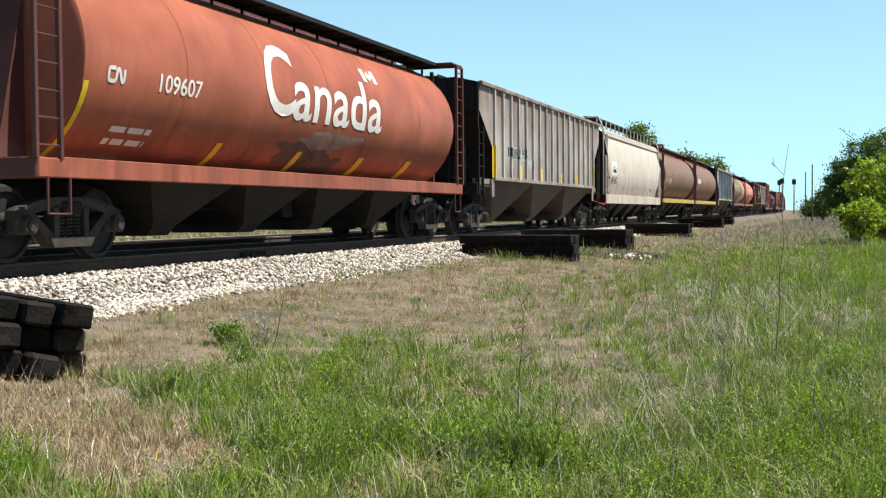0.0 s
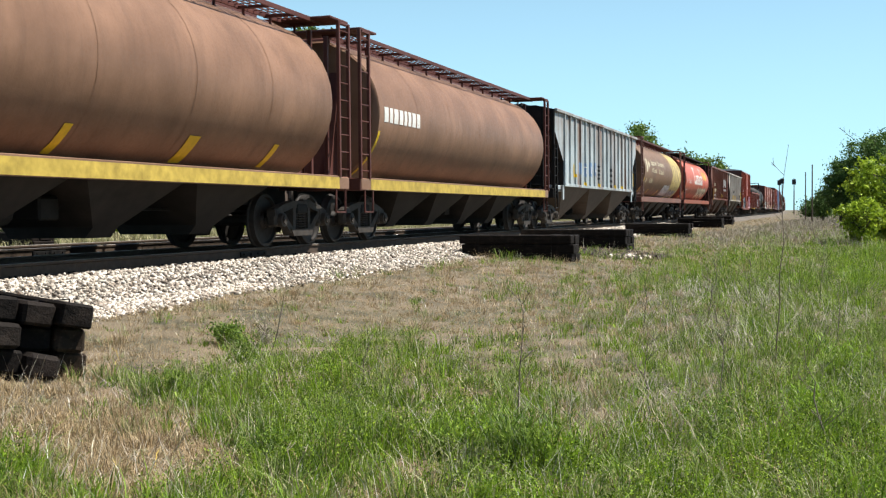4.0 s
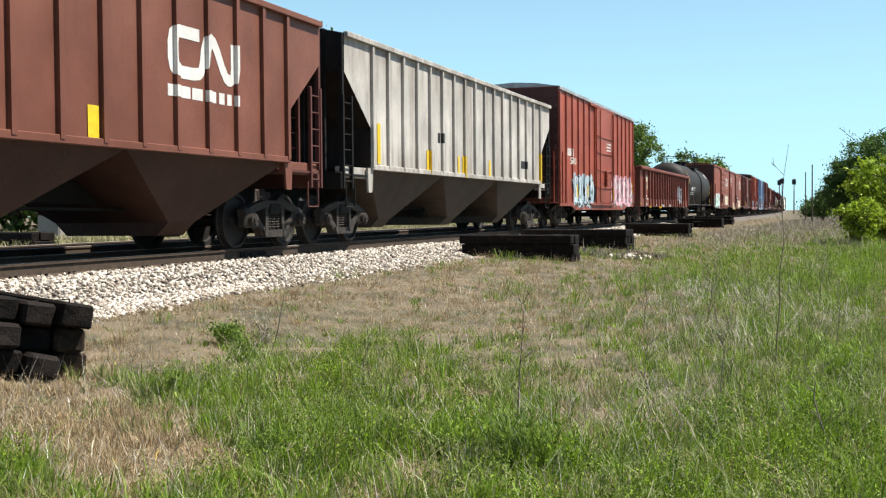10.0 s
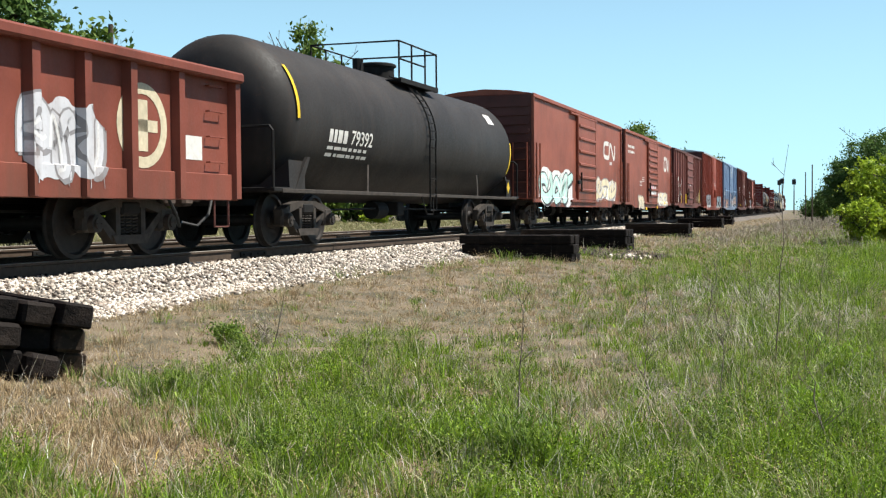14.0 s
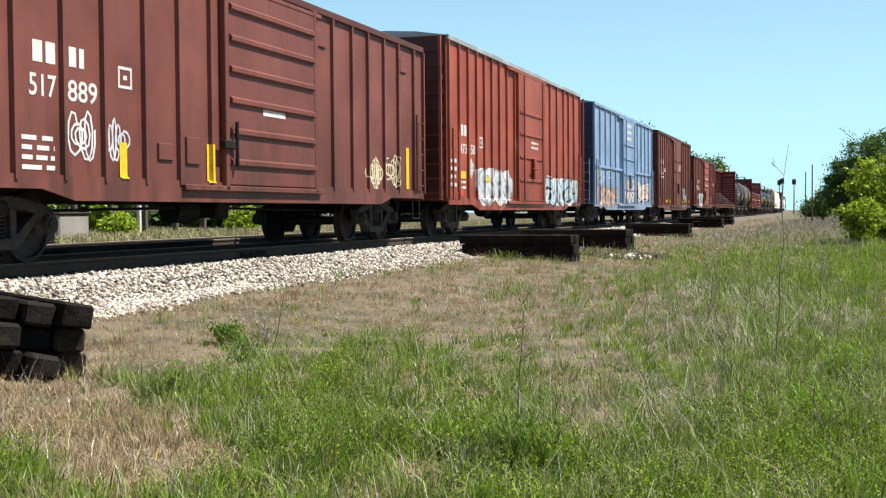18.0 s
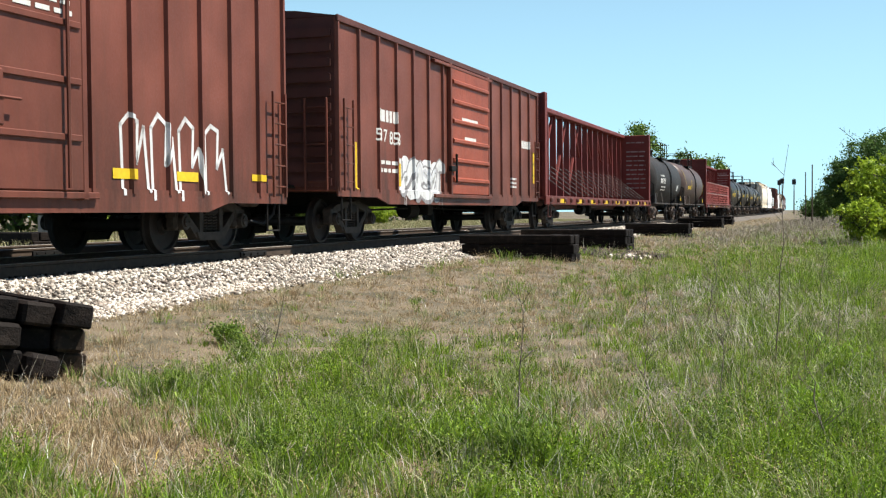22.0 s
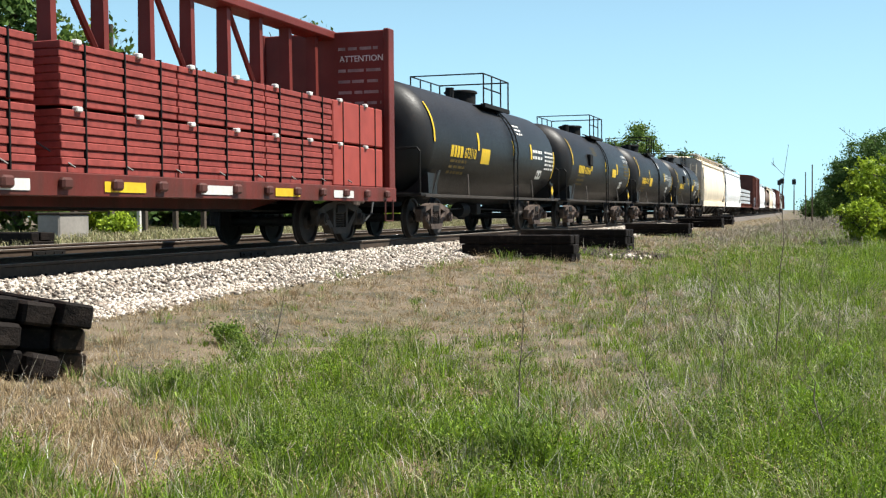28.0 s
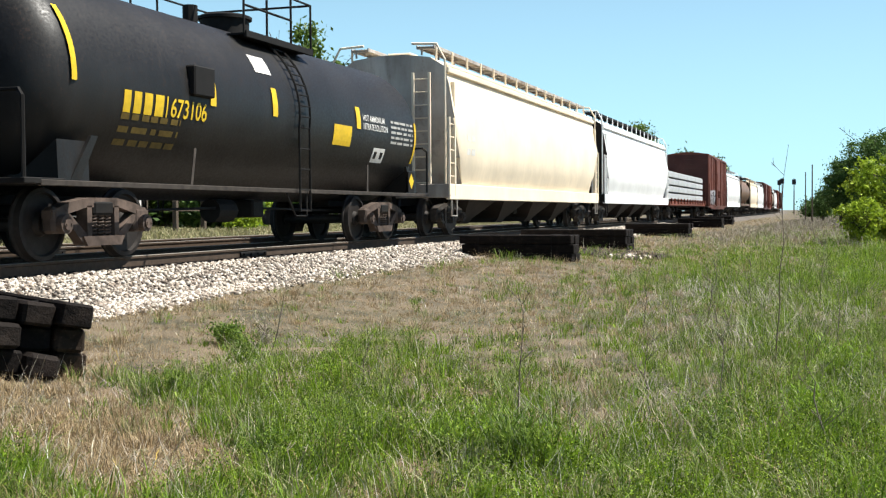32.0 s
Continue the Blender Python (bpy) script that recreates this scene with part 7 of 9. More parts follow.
def centre_beam(car, L, m, dark, top=4.20, loaded=None):
    """Centre-beam flat car: a braced wall along the middle between two end walls."""
    H = L / 2
    s = Shape()
    s.block(-1.42, 1.42, -H, H, 0.93, 1.04, 0.01)
    part("deck", s, m, car)
    for sx in (1, -1):
        s = Shape()
        s.block(min(sx * 1.38, sx * 1.46), max(sx * 1.38, sx * 1.46), -H, H, 0.78, 1.06, 0.012)
        part("side_sill", s, m, car)
    s = Shape()
    s.prism([(-H + 2.6, 0.85), (-H + 4.2, 0.62), (H - 4.2, 0.62), (H - 2.6, 0.85)], -0.3, 0.3, "x")
    part("centre_sill", s, m, car)
    k = 22
    for i in range(k):
        y = -H + 0.6 + (L - 1.2) * i / (k - 1)
        for sx in (1, -1):
            b = Shape()
            b.block(min(sx * 1.44, sx * 1.54), max(sx * 1.44, sx * 1.54), y - 0.10, y + 0.10, 0.86, 1.0, 0.03)
            part("winch", b, dark, car)
    for q in (1, -1):
        e = Shape()
        e.block(-1.42, 1.42, min(q * (H - 0.24), q * (H - 0.06)), max(q * (H - 0.24), q * (H - 0.06)), 1.04, top + 0.03, 0.02)
        wall = part("end_wall", e, m, car)
        for sx in (1, -1):
            e = Shape()
            e.block(sx * 1.38 - 0.06, sx * 1.38 + 0.06, min(q * (H - 0.30), q * H), max(q * (H - 0.30), q * H), 1.04, top + 0.05, 0.015)
            part("wall_post", e, m, wall)
        for z in (1.9, 2.7, 3.5):
            e = Shape()
            e.block(-1.36, 1.36, min(q * (H - 0.06), q * H), max(q * (H - 0.06), q * H), z - 0.06, z + 0.06, 0.01)
            part("wall_rail", e, m, wall)
    n = 18
    posts = [-0.18 + 1.19 * (i - 9) for i in range(n + 1)]
    for y in posts:
        p = Shape()
        p.prism([(-0.13, 1.04), (0.13, 1.04), (0.10, top - 0.08), (-0.10, top - 0.08)], y - 0.06, y + 0.06)
        p.block(-0.24, 0.24, y - 0.10, y + 0.10, 1.04, 1.1, 0.01)
        part("upright", p, m, car)
    b = Shape()
    b.block(-0.24, 0.24, -H + 0.1, H - 0.1, top - 0.12, top + 0.06, 0.03)
    part("top_chord", b, m, car)
    for i in range(0, n, 2):
        q = 1 if i < n / 2 else -1
        ya, yb = (posts[i + 1], posts[i]) if q > 0 else (posts[i], posts[i + 1])
        d = Shape()
        d.rod((0, yb, 1.2), (0, ya, 2.75), 0.065, 6)
        d.rod((0, ya, 2.75), (0, ya + (ya - yb) * 0.85, top - 0.15), 0.055, 6)
        part("diagonal_brace", d, m, car)
    for i in range(2, n - 1):
        for sx in (1, -1):
            c = Shape()
            c.rod((sx * 0.16, posts[i], 2.2), (sx * 1.44, posts[i] + 0.95, 1.12), 0.012, 4)
            part("tie_down_cable", c, CABLE, car)
    running_gear(car, L, 2.0, TRUCK_IRON, 0.42, False)
    steps(car, L, 1.46, 0.82, dark)
    if loaded:
        for y, w, style in ((-10.8, 2.74, 1), (-8.05, 2.74, 1), (-5.3, 2.74, 1), (-2.55, 2.73, 1), (0.6, 2.6, 1), (3.2, 2.6, 1), (5.8, 2.6, 1), (8.4, 2.45, 0)):
            for tier in range(2):
                z0 = 1.06 + tier * 0.79
                for sx in (1, -1):
                    lay = Shape()
                    if style:
                        lay.block(min(sx * 0.36, sx * 1.33), max(sx * 0.36, sx * 1.33), y + 0.02, y + w - 0.06, z0 + 0.01, z0 + 0.73, 0.01)
                    else:
                        lay.block(min(sx * 0.34, sx * 1.38), max(sx * 0.34, sx * 1.38), y, y + w - 0.04, z0, z0 + 0.75, 0.02)
                    pk = part("timber_pack", lay, loaded[style], car)
                    for j in range(8 * style):
                        bd = Shape()
                        bd.block(min(sx * 0.34, sx * (1.36 + 0.02 * (j % 2))), max(sx * 0.34, sx * (1.36 + 0.02 * (j % 2))), y, y + w - 0.04, z0 + j * 0.094, z0 + j * 0.094 + 0.085, 0.008)
                        part("board", bd, loaded[style], pk)
                    for yy in (0.18, 0.5, 0.82):
                        st = Shape()
                        st.block(min(sx * 0.33, sx * 1.395), max(sx * 0.33, sx * 1.395), y + w * yy - 0.012, y + w * yy + 0.012, z0 - 0.006, z0 + 0.765, 0.003)
                        part("strap", st, STEEL_DARK, pk)
                    for yy in (0.12, 0.62):
                        co = Shape()
                        co.block(min(sx * 1.34, sx * 1.42), max(sx * 1.34, sx * 1.42), y + w * yy - 0.06, y + w * yy + 0.06, z0 + 0.72, z0 + 0.785, 0.012)
                        part("corner_guard", co, WHITE, pk)
    return lambda z: 1.46


def flat_car(car, L, m, dark, load):
    H = L / 2
    s = Shape()
    s.block(-1.42, 1.42, -H, H, 0.85, 1.08, 0.015)
    part("deck", s, m, car)
    for i in range(13):
        y = -H + 0.4 + (L - 0.8) * i / 12
        b = Shape()
        b.block(1.42, 1.5, y - 0.06, y + 0.06, 0.95, 1.25, 0.01)
        part("stake_pocket", b, m, car)
    for i in range(4):
        y0 = -H + 0.4 + (L - 0.8) * i / 4
        for t in range(4):
            p = Shape()
            p.block(-1.3, 1.3, y0 + 0.06, y0 + (L - 0.8) / 4 - 0.06, 1.2 + t * 0.42, 1.2 + t * 0.42 + 0.32, 0.02)
            part("wrapped_pack", p, load, car, "pale grey wrapped bundle")
    running_gear(car, L, 2.0, TRUCK_IRON, 0.42)
    return lambda z: 1.44


# paints
CABLE = plain("dull_wire_rope", (0.10, 0.09, 0.085), 0.6, 0.2, 0.3, 9, 0)
FAINT = plain("faint_worn_print", (0.26, 0.20, 0.19), 0.6, 0, 0.4, 4, 0)
# bays of ribbed hoppers: grime plus under-car shade, both in the colour
P_UNDER = paint("dusty_shaded_bay_steel", (0.06, 0.044, 0.034), 0.65, 0.6, 0.4, dirtcol=(0.018, 0.013, 0.01))
P_UNDERRED = paint("grimed_shaded_red_bay_steel", (0.045, 0.019, 0.013), 0.65, 0.6, 0.4, dirtcol=(0.014, 0.01, 0.008))
FADED = plain("faded_ochre_lettering", (0.13, 0.088, 0.02), 0.6, 0, 0.3, 12, 0)
CREAMY = plain("yellow_cream_emblem_paint", (0.55, 0.42, 0.16), 0.5, 0, 0.3, 2, 0)
SILL_YELLOW = plain("chipped_yellow_sill_paint", (0.42, 0.30, 0.06), 0.6, 0, 0.4, 5, 0)
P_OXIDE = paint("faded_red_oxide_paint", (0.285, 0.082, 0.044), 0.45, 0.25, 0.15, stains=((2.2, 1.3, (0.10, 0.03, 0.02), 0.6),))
# vermilion darkens towards the bottom and pales towards the top
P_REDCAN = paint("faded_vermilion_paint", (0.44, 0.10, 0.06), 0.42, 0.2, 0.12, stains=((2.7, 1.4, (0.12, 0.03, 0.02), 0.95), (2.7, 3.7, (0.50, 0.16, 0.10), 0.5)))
# paler upper tone: fading and sunlight both put into the colour
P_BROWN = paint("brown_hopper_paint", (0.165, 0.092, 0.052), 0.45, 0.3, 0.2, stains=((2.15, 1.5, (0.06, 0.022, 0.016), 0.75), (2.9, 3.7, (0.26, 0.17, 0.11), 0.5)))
P_TANBROWN = paint("tan_brown_hopper_paint", (0.19, 0.105, 0.065), 0.45, 0.35, 0.2)
P_ICBROWN = paint("dark_brown_hopper_paint", (0.155, 0.056, 0.036), 0.5, 0.25, 0.2, stains=((2.2, 3.8, (0.16, 0.075, 0.05), 0.5),))
P_GREY = paint("grey_hopper_paint", (0.29, 0.255, 0.225), 0.55, 0.6, 0.4, dirtcol=(0.12, 0.085, 0.062), panels=((0.10, 0.055, 0.033), 0.6, 0.6), stains=((2.4, 3.75, (0.13, 0.062, 0.03), 0.85), (1.9, 1.43, (0.09, 0.06, 0.045), 0.5)))
P_RIB = paint("pale_worn_rib_paint", (0.40, 0.375, 0.35), 0.55, 0.35, 0.4)
P_PANEL = plain("faded_white_panel", (0.36, 0.35, 0.32), 0.6, 0, 0.3, 5, 0)
P_PALE = paint("pale_blue_grey_paint", (0.325, 0.37, 0.385), 0.55, 0.4, 0.6, stains=((2.4, 3.75, (0.16, 0.09, 0.05), 0.6),), panels=((0.15, 0.068, 0.034), 0.56, 0.85))
P_SILVER = paint("pale_grey_hopper_paint", (0.45, 0.415, 0.375), 0.55, 0.5, 0.3, stains=((2.5, 3.75, (0.16, 0.12, 0.09), 0.5), (2.0, 1.4, (0.2, 0.16, 0.12), 0.5)), panels=((0.17, 0.13, 0.10), 0.6, 0.5))
P_TAN = paint("dusty_tan_grey_paint", (0.48, 0.42, 0.355), 0.55, 0.12, 0.1, fade=0.12, dirtcol=(0.3, 0.25, 0.2), stains=((2.2, 1.2, (0.27, 0.22, 0.175), 0.7),))
P_SEAM = plain("grey_seam_shadowed_dirt", (0.22, 0.185, 0.15), 0.7, 0, 0.3, 6, 0)
OCHRE = plain("faded_ochre_strip", (0.42, 0.25, 0.045), 0.6, 0, 0.3, 9, 0)
P_YTAN = paint("cream_yellow_paint", (0.80, 0.685, 0.52), 0.5, 0.10, 0.04, fade=0.12, dirtcol=(0.35, 0.27, 0.18))
P_WHITE = paint("chalky_white_paint", (0.82, 0.82, 0.80), 0.5, 0.08, 0.03, fade=0.08, dirtcol=(0.4, 0.38, 0.34))
# boxcar reds: dirtier low down, paler towards the top
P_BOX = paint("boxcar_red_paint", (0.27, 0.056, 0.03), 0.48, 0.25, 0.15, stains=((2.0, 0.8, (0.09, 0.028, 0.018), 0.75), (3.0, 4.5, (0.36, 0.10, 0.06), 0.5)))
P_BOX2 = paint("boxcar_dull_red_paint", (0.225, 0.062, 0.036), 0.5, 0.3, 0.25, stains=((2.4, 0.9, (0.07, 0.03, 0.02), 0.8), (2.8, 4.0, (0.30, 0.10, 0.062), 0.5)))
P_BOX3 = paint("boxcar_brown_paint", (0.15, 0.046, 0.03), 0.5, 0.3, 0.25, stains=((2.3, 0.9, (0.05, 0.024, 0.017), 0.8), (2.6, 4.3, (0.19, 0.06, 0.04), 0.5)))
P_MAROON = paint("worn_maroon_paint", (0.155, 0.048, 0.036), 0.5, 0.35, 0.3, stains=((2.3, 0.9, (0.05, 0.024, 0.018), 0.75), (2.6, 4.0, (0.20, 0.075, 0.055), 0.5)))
P_DOOR = paint("orange_red_door_paint", (0.27, 0.062, 0.033), 0.5, 0.25, 0.2)
P_BLUE = paint("faded_blue_paint", (0.19, 0.275, 0.41), 0.5, 0.4, 0.35, dirtcol=(0.09, 0.10, 0.12), stains=((2.3, 0.8, (0.15, 0.145, 0.15), 0.7), (3.0, 4.5, (0.30, 0.39, 0.50), 0.5)))
P_NAVY = paint("navy_end_paint", (0.03, 0.045, 0.09), 0.5, 0.3, 0.2)
P_GOND = paint("gondola_red_brown_paint", (0.165, 0.044, 0.028), 0.55, 0.3, 0.3, stains=((1.5, 0.8, (0.10, 0.05, 0.035), 0.5), (2.0, 2.6, (0.12, 0.035, 0.025), 0.4)))
# tank black turns darker and browner towards the bottom
P_BLACK = paint("black_tank_paint", (0.0095, 0.0088, 0.0085), 0.46, 0.2, 0.08, dirtcol=(0.032, 0.028, 0.025), spec=0.27, stains=((1.9, 1.1, (0.006, 0.0042, 0.0032), 0.7),))
P_TANKG = paint("dusty_black_tank_paint", (0.020, 0.0175, 0.016), 0.6, 0.35, 0.15, dirtcol=(0.055, 0.045, 0.038), spec=0.2)
P_TANKB = paint("brown_black_tank_paint", (0.07, 0.045, 0.038), 0.45, 0.35, 0.3, dirtcol=(0.08, 0.06, 0.045))
P_BEAM = paint("maroon_beam_paint", (0.135, 0.024, 0.018), 0.5, 0.15, 0.2, stains=((1.6, 0.9, (0.05, 0.025, 0.018), 0.7),))
P_PACK = (plain("red_wrap", (0.33, 0.06, 0.045), 0.55, 0, 0.15, 3), plain("red_stained_boards", (0.27, 0.055, 0.045), 0.65, 0, 0.25, 9))
# dark red parts; on boxcar ends the colour also carries their shade
P_DARKRED = paint("dark_red_brown_paint_end_shade", (0.085, 0.03, 0.024), 0.55, 0.4, 0.3)
P_GALV = paint("galvanised_roof", (0.35, 0.36, 0.36), 0.45, 0.4, 0.2, metal=0.3)
P_BALE = plain("pale_wrapped_load", (0.45, 0.46, 0.46), 0.5, 0, 0.15, 4)
TRAIN = []


def add_car(name, label, s0, L, category="freight car"):
    """A car whose leading end stands s0 metres along the line at the start."""
    car = thing(name, label, category, "cars of the freight train", on_line(s0 + L / 2))
    car["half"], car["front"] = L / 2, -L / 2 + 0.85
    car["far"] = s0 > 540
    TRAIN.append((car, s0 + L / 2))
    return car


P_DARKPINK = paint("faded_dusty_red_sill_paint", (0.16, 0.075, 0.056), 0.5, 0.45, 0.3)


def build_train():
    c = add_car("covered_hopper", "red-brown round covered hopper, faded white country name", 10.9, 15.8)
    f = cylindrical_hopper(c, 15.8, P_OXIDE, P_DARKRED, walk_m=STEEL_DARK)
    words(c, "109607", -5.39, -4.32, 2.16, 2.40, f, WHITE)
    logo(c, -6.56, -6.18, 2.17, 2.38, f, WHITE)
    words(c, "C", -2.41, -1.34, 2.12, 3.25, f, WHITE)
    words(c, "anada", -1.41, 2.52, 2.09, 3.01, f, WHITE)
    flag_mark(c, 1.86, 2.56, 3.05, 3.30, f)
    edge_strip(c, f)
    patch(c, -3.42, -3.19, 1.29, 1.61, f, YELLOW, "reflective_strip")
    patch(c, -0.65, -0.45, 1.30, 1.61, f, YELLOW, "reflective_strip")
    patch(c, 2.04, 2.32, 1.29, 1.62, f, YELLOW, "reflective_strip")
    patch(c, 4.61, 4.93, 1.29, 1.65, f, YELLOW, "reflective_strip")
    bars_in(c, -6.13, -5.21, 1.46, 1.68, 2, f, WHITE)
    patch(c, -3.25, -2.79, 1.08, 1.20, f, YELLOW, "reflective_strip")
    spray(c, -0.18, 3.51, 1.04, 1.25, f, "white", "cream", 21, 4)
    smear(c, -1.5, 1.6, 1.26, 2.1, f, 10)
    c = add_car("covered_hopper", "grey ribbed covered hopper streaked with rust", 27.9, 16.1)
    f = ribbed_hopper(c, 16.1, P_GREY, STEEL_DARK, under=P_UNDER, rib_m=P_RIB)
    patch(c, -6.78, -6.61, 1.44, 2.26, f, YELLOW, "reflective_strip")
    patch(c, -3.88, -3.68, 1.41, 1.86, f, YELLOW, "reflective_strip")
    patch(c, -1.41, -1.19, 1.41, 1.85, f, YELLOW, "reflective_strip")
    patch(c, 1.22, 1.46, 1.40, 1.79, f, YELLOW, "reflective_strip")
    patch(c, 3.68, 3.93, 1.38, 1.80, f, YELLOW, "reflective_strip")
    patch(c, 6.54, 6.79, 1.42, 2.17, f, YELLOW, "reflective_strip")
    patch(c, -5.45, -3.02, 2.0, 2.34, f, P_PANEL, "painted_panel", 0.003)
    bars_in(c, -5.23, -4.74, 2.06, 2.31, 1, f, BLACKP)
    words(c, "385", -4.68, -3.97, 2.02, 2.30, f, BLACKP)
    words(c, "933", -3.69, -3.12, 2.05, 2.33, f, BLACKP)
    patch(c, -2.99, -2.40, 1.81, 2.04, f, P_PANEL, "painted_panel")
    patch(c, -6.67, -6.19, 1.99, 2.28, f, P_PANEL, "painted_panel")
    c = add_car("covered_hopper", "dusty tan-grey smooth-sided covered hopper", 45.35, 15.5)
    f = smooth_hopper(c, 15.5, P_TAN, STEEL_DARK, P_TAN)
    patch(c, -6.60, -5.39, 2.00, 2.53, f, WHITE, "painted_panel")
    words(c, "841642", -6.61, -5.33, 1.66, 1.96, f, BLACKP)
    patch(c, -6.31, -5.56, 2.10, 2.40, f, BLACKP, "painted_panel")
    patch(c, -8.10, -7.48, 0.82, 0.99, f, RED, "painted_panel")
    patch(c, -6.90, -6.77, 1.21, 1.67, f, YELLOW, "reflective_strip")
    for y in (-3.6, -1.2, 0.98, 3.55, 5.9):
        patch(c, y, y + 0.1, 1.28, 1.62, f, OCHRE, "reflective_strip")
    patch(c, 4.12, 4.5, 1.42, 1.66, f, WHITE, "painted_panel")
    patch(c, 4.16, 4.30, 1.46, 1.62, f, BLACKP, "painted_panel", 0.008)
    patch(c, 4.33, 4.46, 1.46, 1.62, f, BLACKP, "painted_panel", 0.008)
    for y in (-5.0, -2.5, 0.0, 2.5, 5.0):
        patch(c, y, y + 0.025, 1.24, 3.3, f, P_SEAM, "weld_seam", 0.004)
    dents(c, f, -6.2, 4.5, 1.5, 2.3, P_TAN, 15)
    c = add_car("covered_hopper", "tan-brown round covered hopper with a yellow sill", 61.7, 15.5)
    f = cylindrical_hopper(c, 15.5, P_TANBROWN, P_DARKRED)
    words(c, "396771", -5.16, -4.04, 2.02, 2.30, f, WHITE)
    logo(c, -6.34, -5.89, 2.07, 2.28, f, WHITE)
    edge_strip(c, f)
    patch(c, -3.14, -2.93, 1.28, 1.63, f, YELLOW, "reflective_strip")
    patch(c, -0.35, -0.09, 1.30, 1.65, f, YELLOW, "reflective_strip")
    patch(c, 2.51, 2.81, 1.30, 1.67, f, YELLOW, "reflective_strip")
    patch(c, 5.08, 5.34, 1.32, 1.68, f, YELLOW, "reflective_strip")
    bars_in(c, -5.98, -5.11, 1.57, 1.80, 2, f, WHITE)
    yellow_sill(c)
    c = add_car("covered_hopper", "tan-brown round covered hopper with a yellow sill", 77.7, 15.3)
    f = cylindrical_hopper(c, 15.3, P_TANBROWN, P_DARKRED)
    bars_in(c, -6.52, -4.44, 2.34, 2.63, 1, f, WHITE)
    yellow_sill(c)
    edge_strip(c, f)
    c = add_car("covered_hopper", "pale blue-grey ribbed covered hopper with rust stains", 93.7, 16.6)
    f = ribbed_hopper(c, 16.6, P_PALE, STEEL_DARK, under=P_UNDER)
    patch(c, -4.44, -3.94, 1.84, 2.25, f, P_BLUE, "painted_panel", 0.003)
    patch(c, -3.54, -3.05, 1.79, 2.26, f, P_BLUE, "painted_panel", 0.003)
    patch(c, -2.68, -2.04, 1.82, 2.32, f, P_BLUE, "painted_panel", 0.003)
    patch(c, -1.78, -1.23, 1.87, 2.34, f, P_BLUE, "painted_panel", 0.003)
    words(c, "1", -4.17, -4.03, 1.95, 2.17, f, WHITE)
    words(c, "79", -3.48, -3.11, 1.89, 2.14, f, WHITE)
    words(c, "95", -2.60, -2.13, 1.93, 2.17, f, WHITE)
    words(c, "64", -1.72, -1.29, 1.95, 2.20, f, WHITE)
    patch(c, -5.37, -5.27, 1.72, 2.16, f, YELLOW, "reflective_strip")
    patch(c, -5.35, -4.78, 1.72, 1.83, f, YELLOW, "reflective_strip")
    patch(c, -3.59, -3.08, 1.45, 1.58, f, YELLOW, "reflective_strip")
    patch(c, -0.99, -0.45, 1.47, 1.59, f, YELLOW, "reflective_strip")
    patch(c, 2.42, 2.87, 1.46, 1.60, f, YELLOW, "reflective_strip")
    patch(c, 4.01, 4.62, 1.47, 1.59, f, YELLOW, "reflective_strip")
    patch(c, 7.03, 7.38, 1.64, 2.19, f, YELLOW, "reflective_strip")
    bars_in(c, -1.02, -0.53, 1.74, 2.26, 4, f, BLACKP)
    bars_in(c, 1.57, 2.11, 1.48, 2.22, 4, f, BLACKP)
    c = add_car("covered_hopper", "brown round covered hopper, yellow wheat emblem, sprayed lettering", 111.85, 15.4)
    f = cylindrical_hopper(c, 15.4, P_BROWN, P_DARKRED, P_DARKPINK, ladder_m=P_DARKPINK)
    patch(c, -6.34, -5.92, 2.42, 3.04, f, CREAM)
    leaf_mark(c, -5.78, -5.18, 2.55, 3.04, f)
    words(c, "Government", -4.66, -2.70, 2.78, 3.06, f, CREAM)
    words(c, "of Canada", -4.58, -2.90, 2.43, 2.66, f, CREAM)
    words(c, "Gouvernement", -2.26, 0.12, 2.81, 3.07, f, CREAM)
    words(c, "du Canada", -2.12, -0.38, 2.42, 2.66, f, CREAM)
    words(c, "100949", -4.94, -3.99, 1.91, 2.14, f, CREAM)
    logo(c, -6.17, -5.80, 1.91, 2.13, f, CREAM)
    edge_strip(c, f)
    patch(c, -3.95, -3.80, 1.24, 1.64, f, YELLOW, "reflective_strip")
    patch(c, -0.60, -0.45, 1.24, 1.64, f, YELLOW, "reflective_strip")
    bars_in(c, -5.91, -4.85, 1.37, 1.59, 2, f, WHITE)
    wheat(c, 2.6, 7.18, 1.3, 3.75, f, CREAMY, P_BROWN)
    spray(c, 0.7, 3.2, 1.27, 2.0, f, "silver", "white", 83, 4)
    spray(c, 3.2, 6.6, 1.27, 1.75, f, "grey", "silver", 84, 6)
    patch(c, 3.67, 4.43, 1.07, 1.32, f, YELLOW, "reflective_strip")
    c = add_car("covered_hopper", "vermilion round covered hopper, white country name, sprayed lettering", 128.75, 15.75)
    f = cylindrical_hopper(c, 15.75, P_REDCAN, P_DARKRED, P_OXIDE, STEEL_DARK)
    words(c, "111253", -5.34, -4.28, 2.24, 2.52, f, WHITE)
    logo(c, -6.48, -6.04, 2.27, 2.49, f, WHITE)
    words(c, "C", -2.50, -1.32, 2.24, 3.39, f, WHITE)
    words(c, "anada", -1.42, 2.64, 2.24, 3.17, f, WHITE)
    flag_mark(c, 1.95, 2.66, 3.2, 3.44, f)
    wheat(c, 2.66, 5.56, 2.33, 3.41, f, SPRAY["orange"], SPRAY["yellow"])
    spray(c, 0.5, 6.0, 1.3, 2.15, f, "cream", "black", 85, 6)
    bars_in(c, -6.33, -5.31, 1.68, 1.90, 2, f, WHITE)
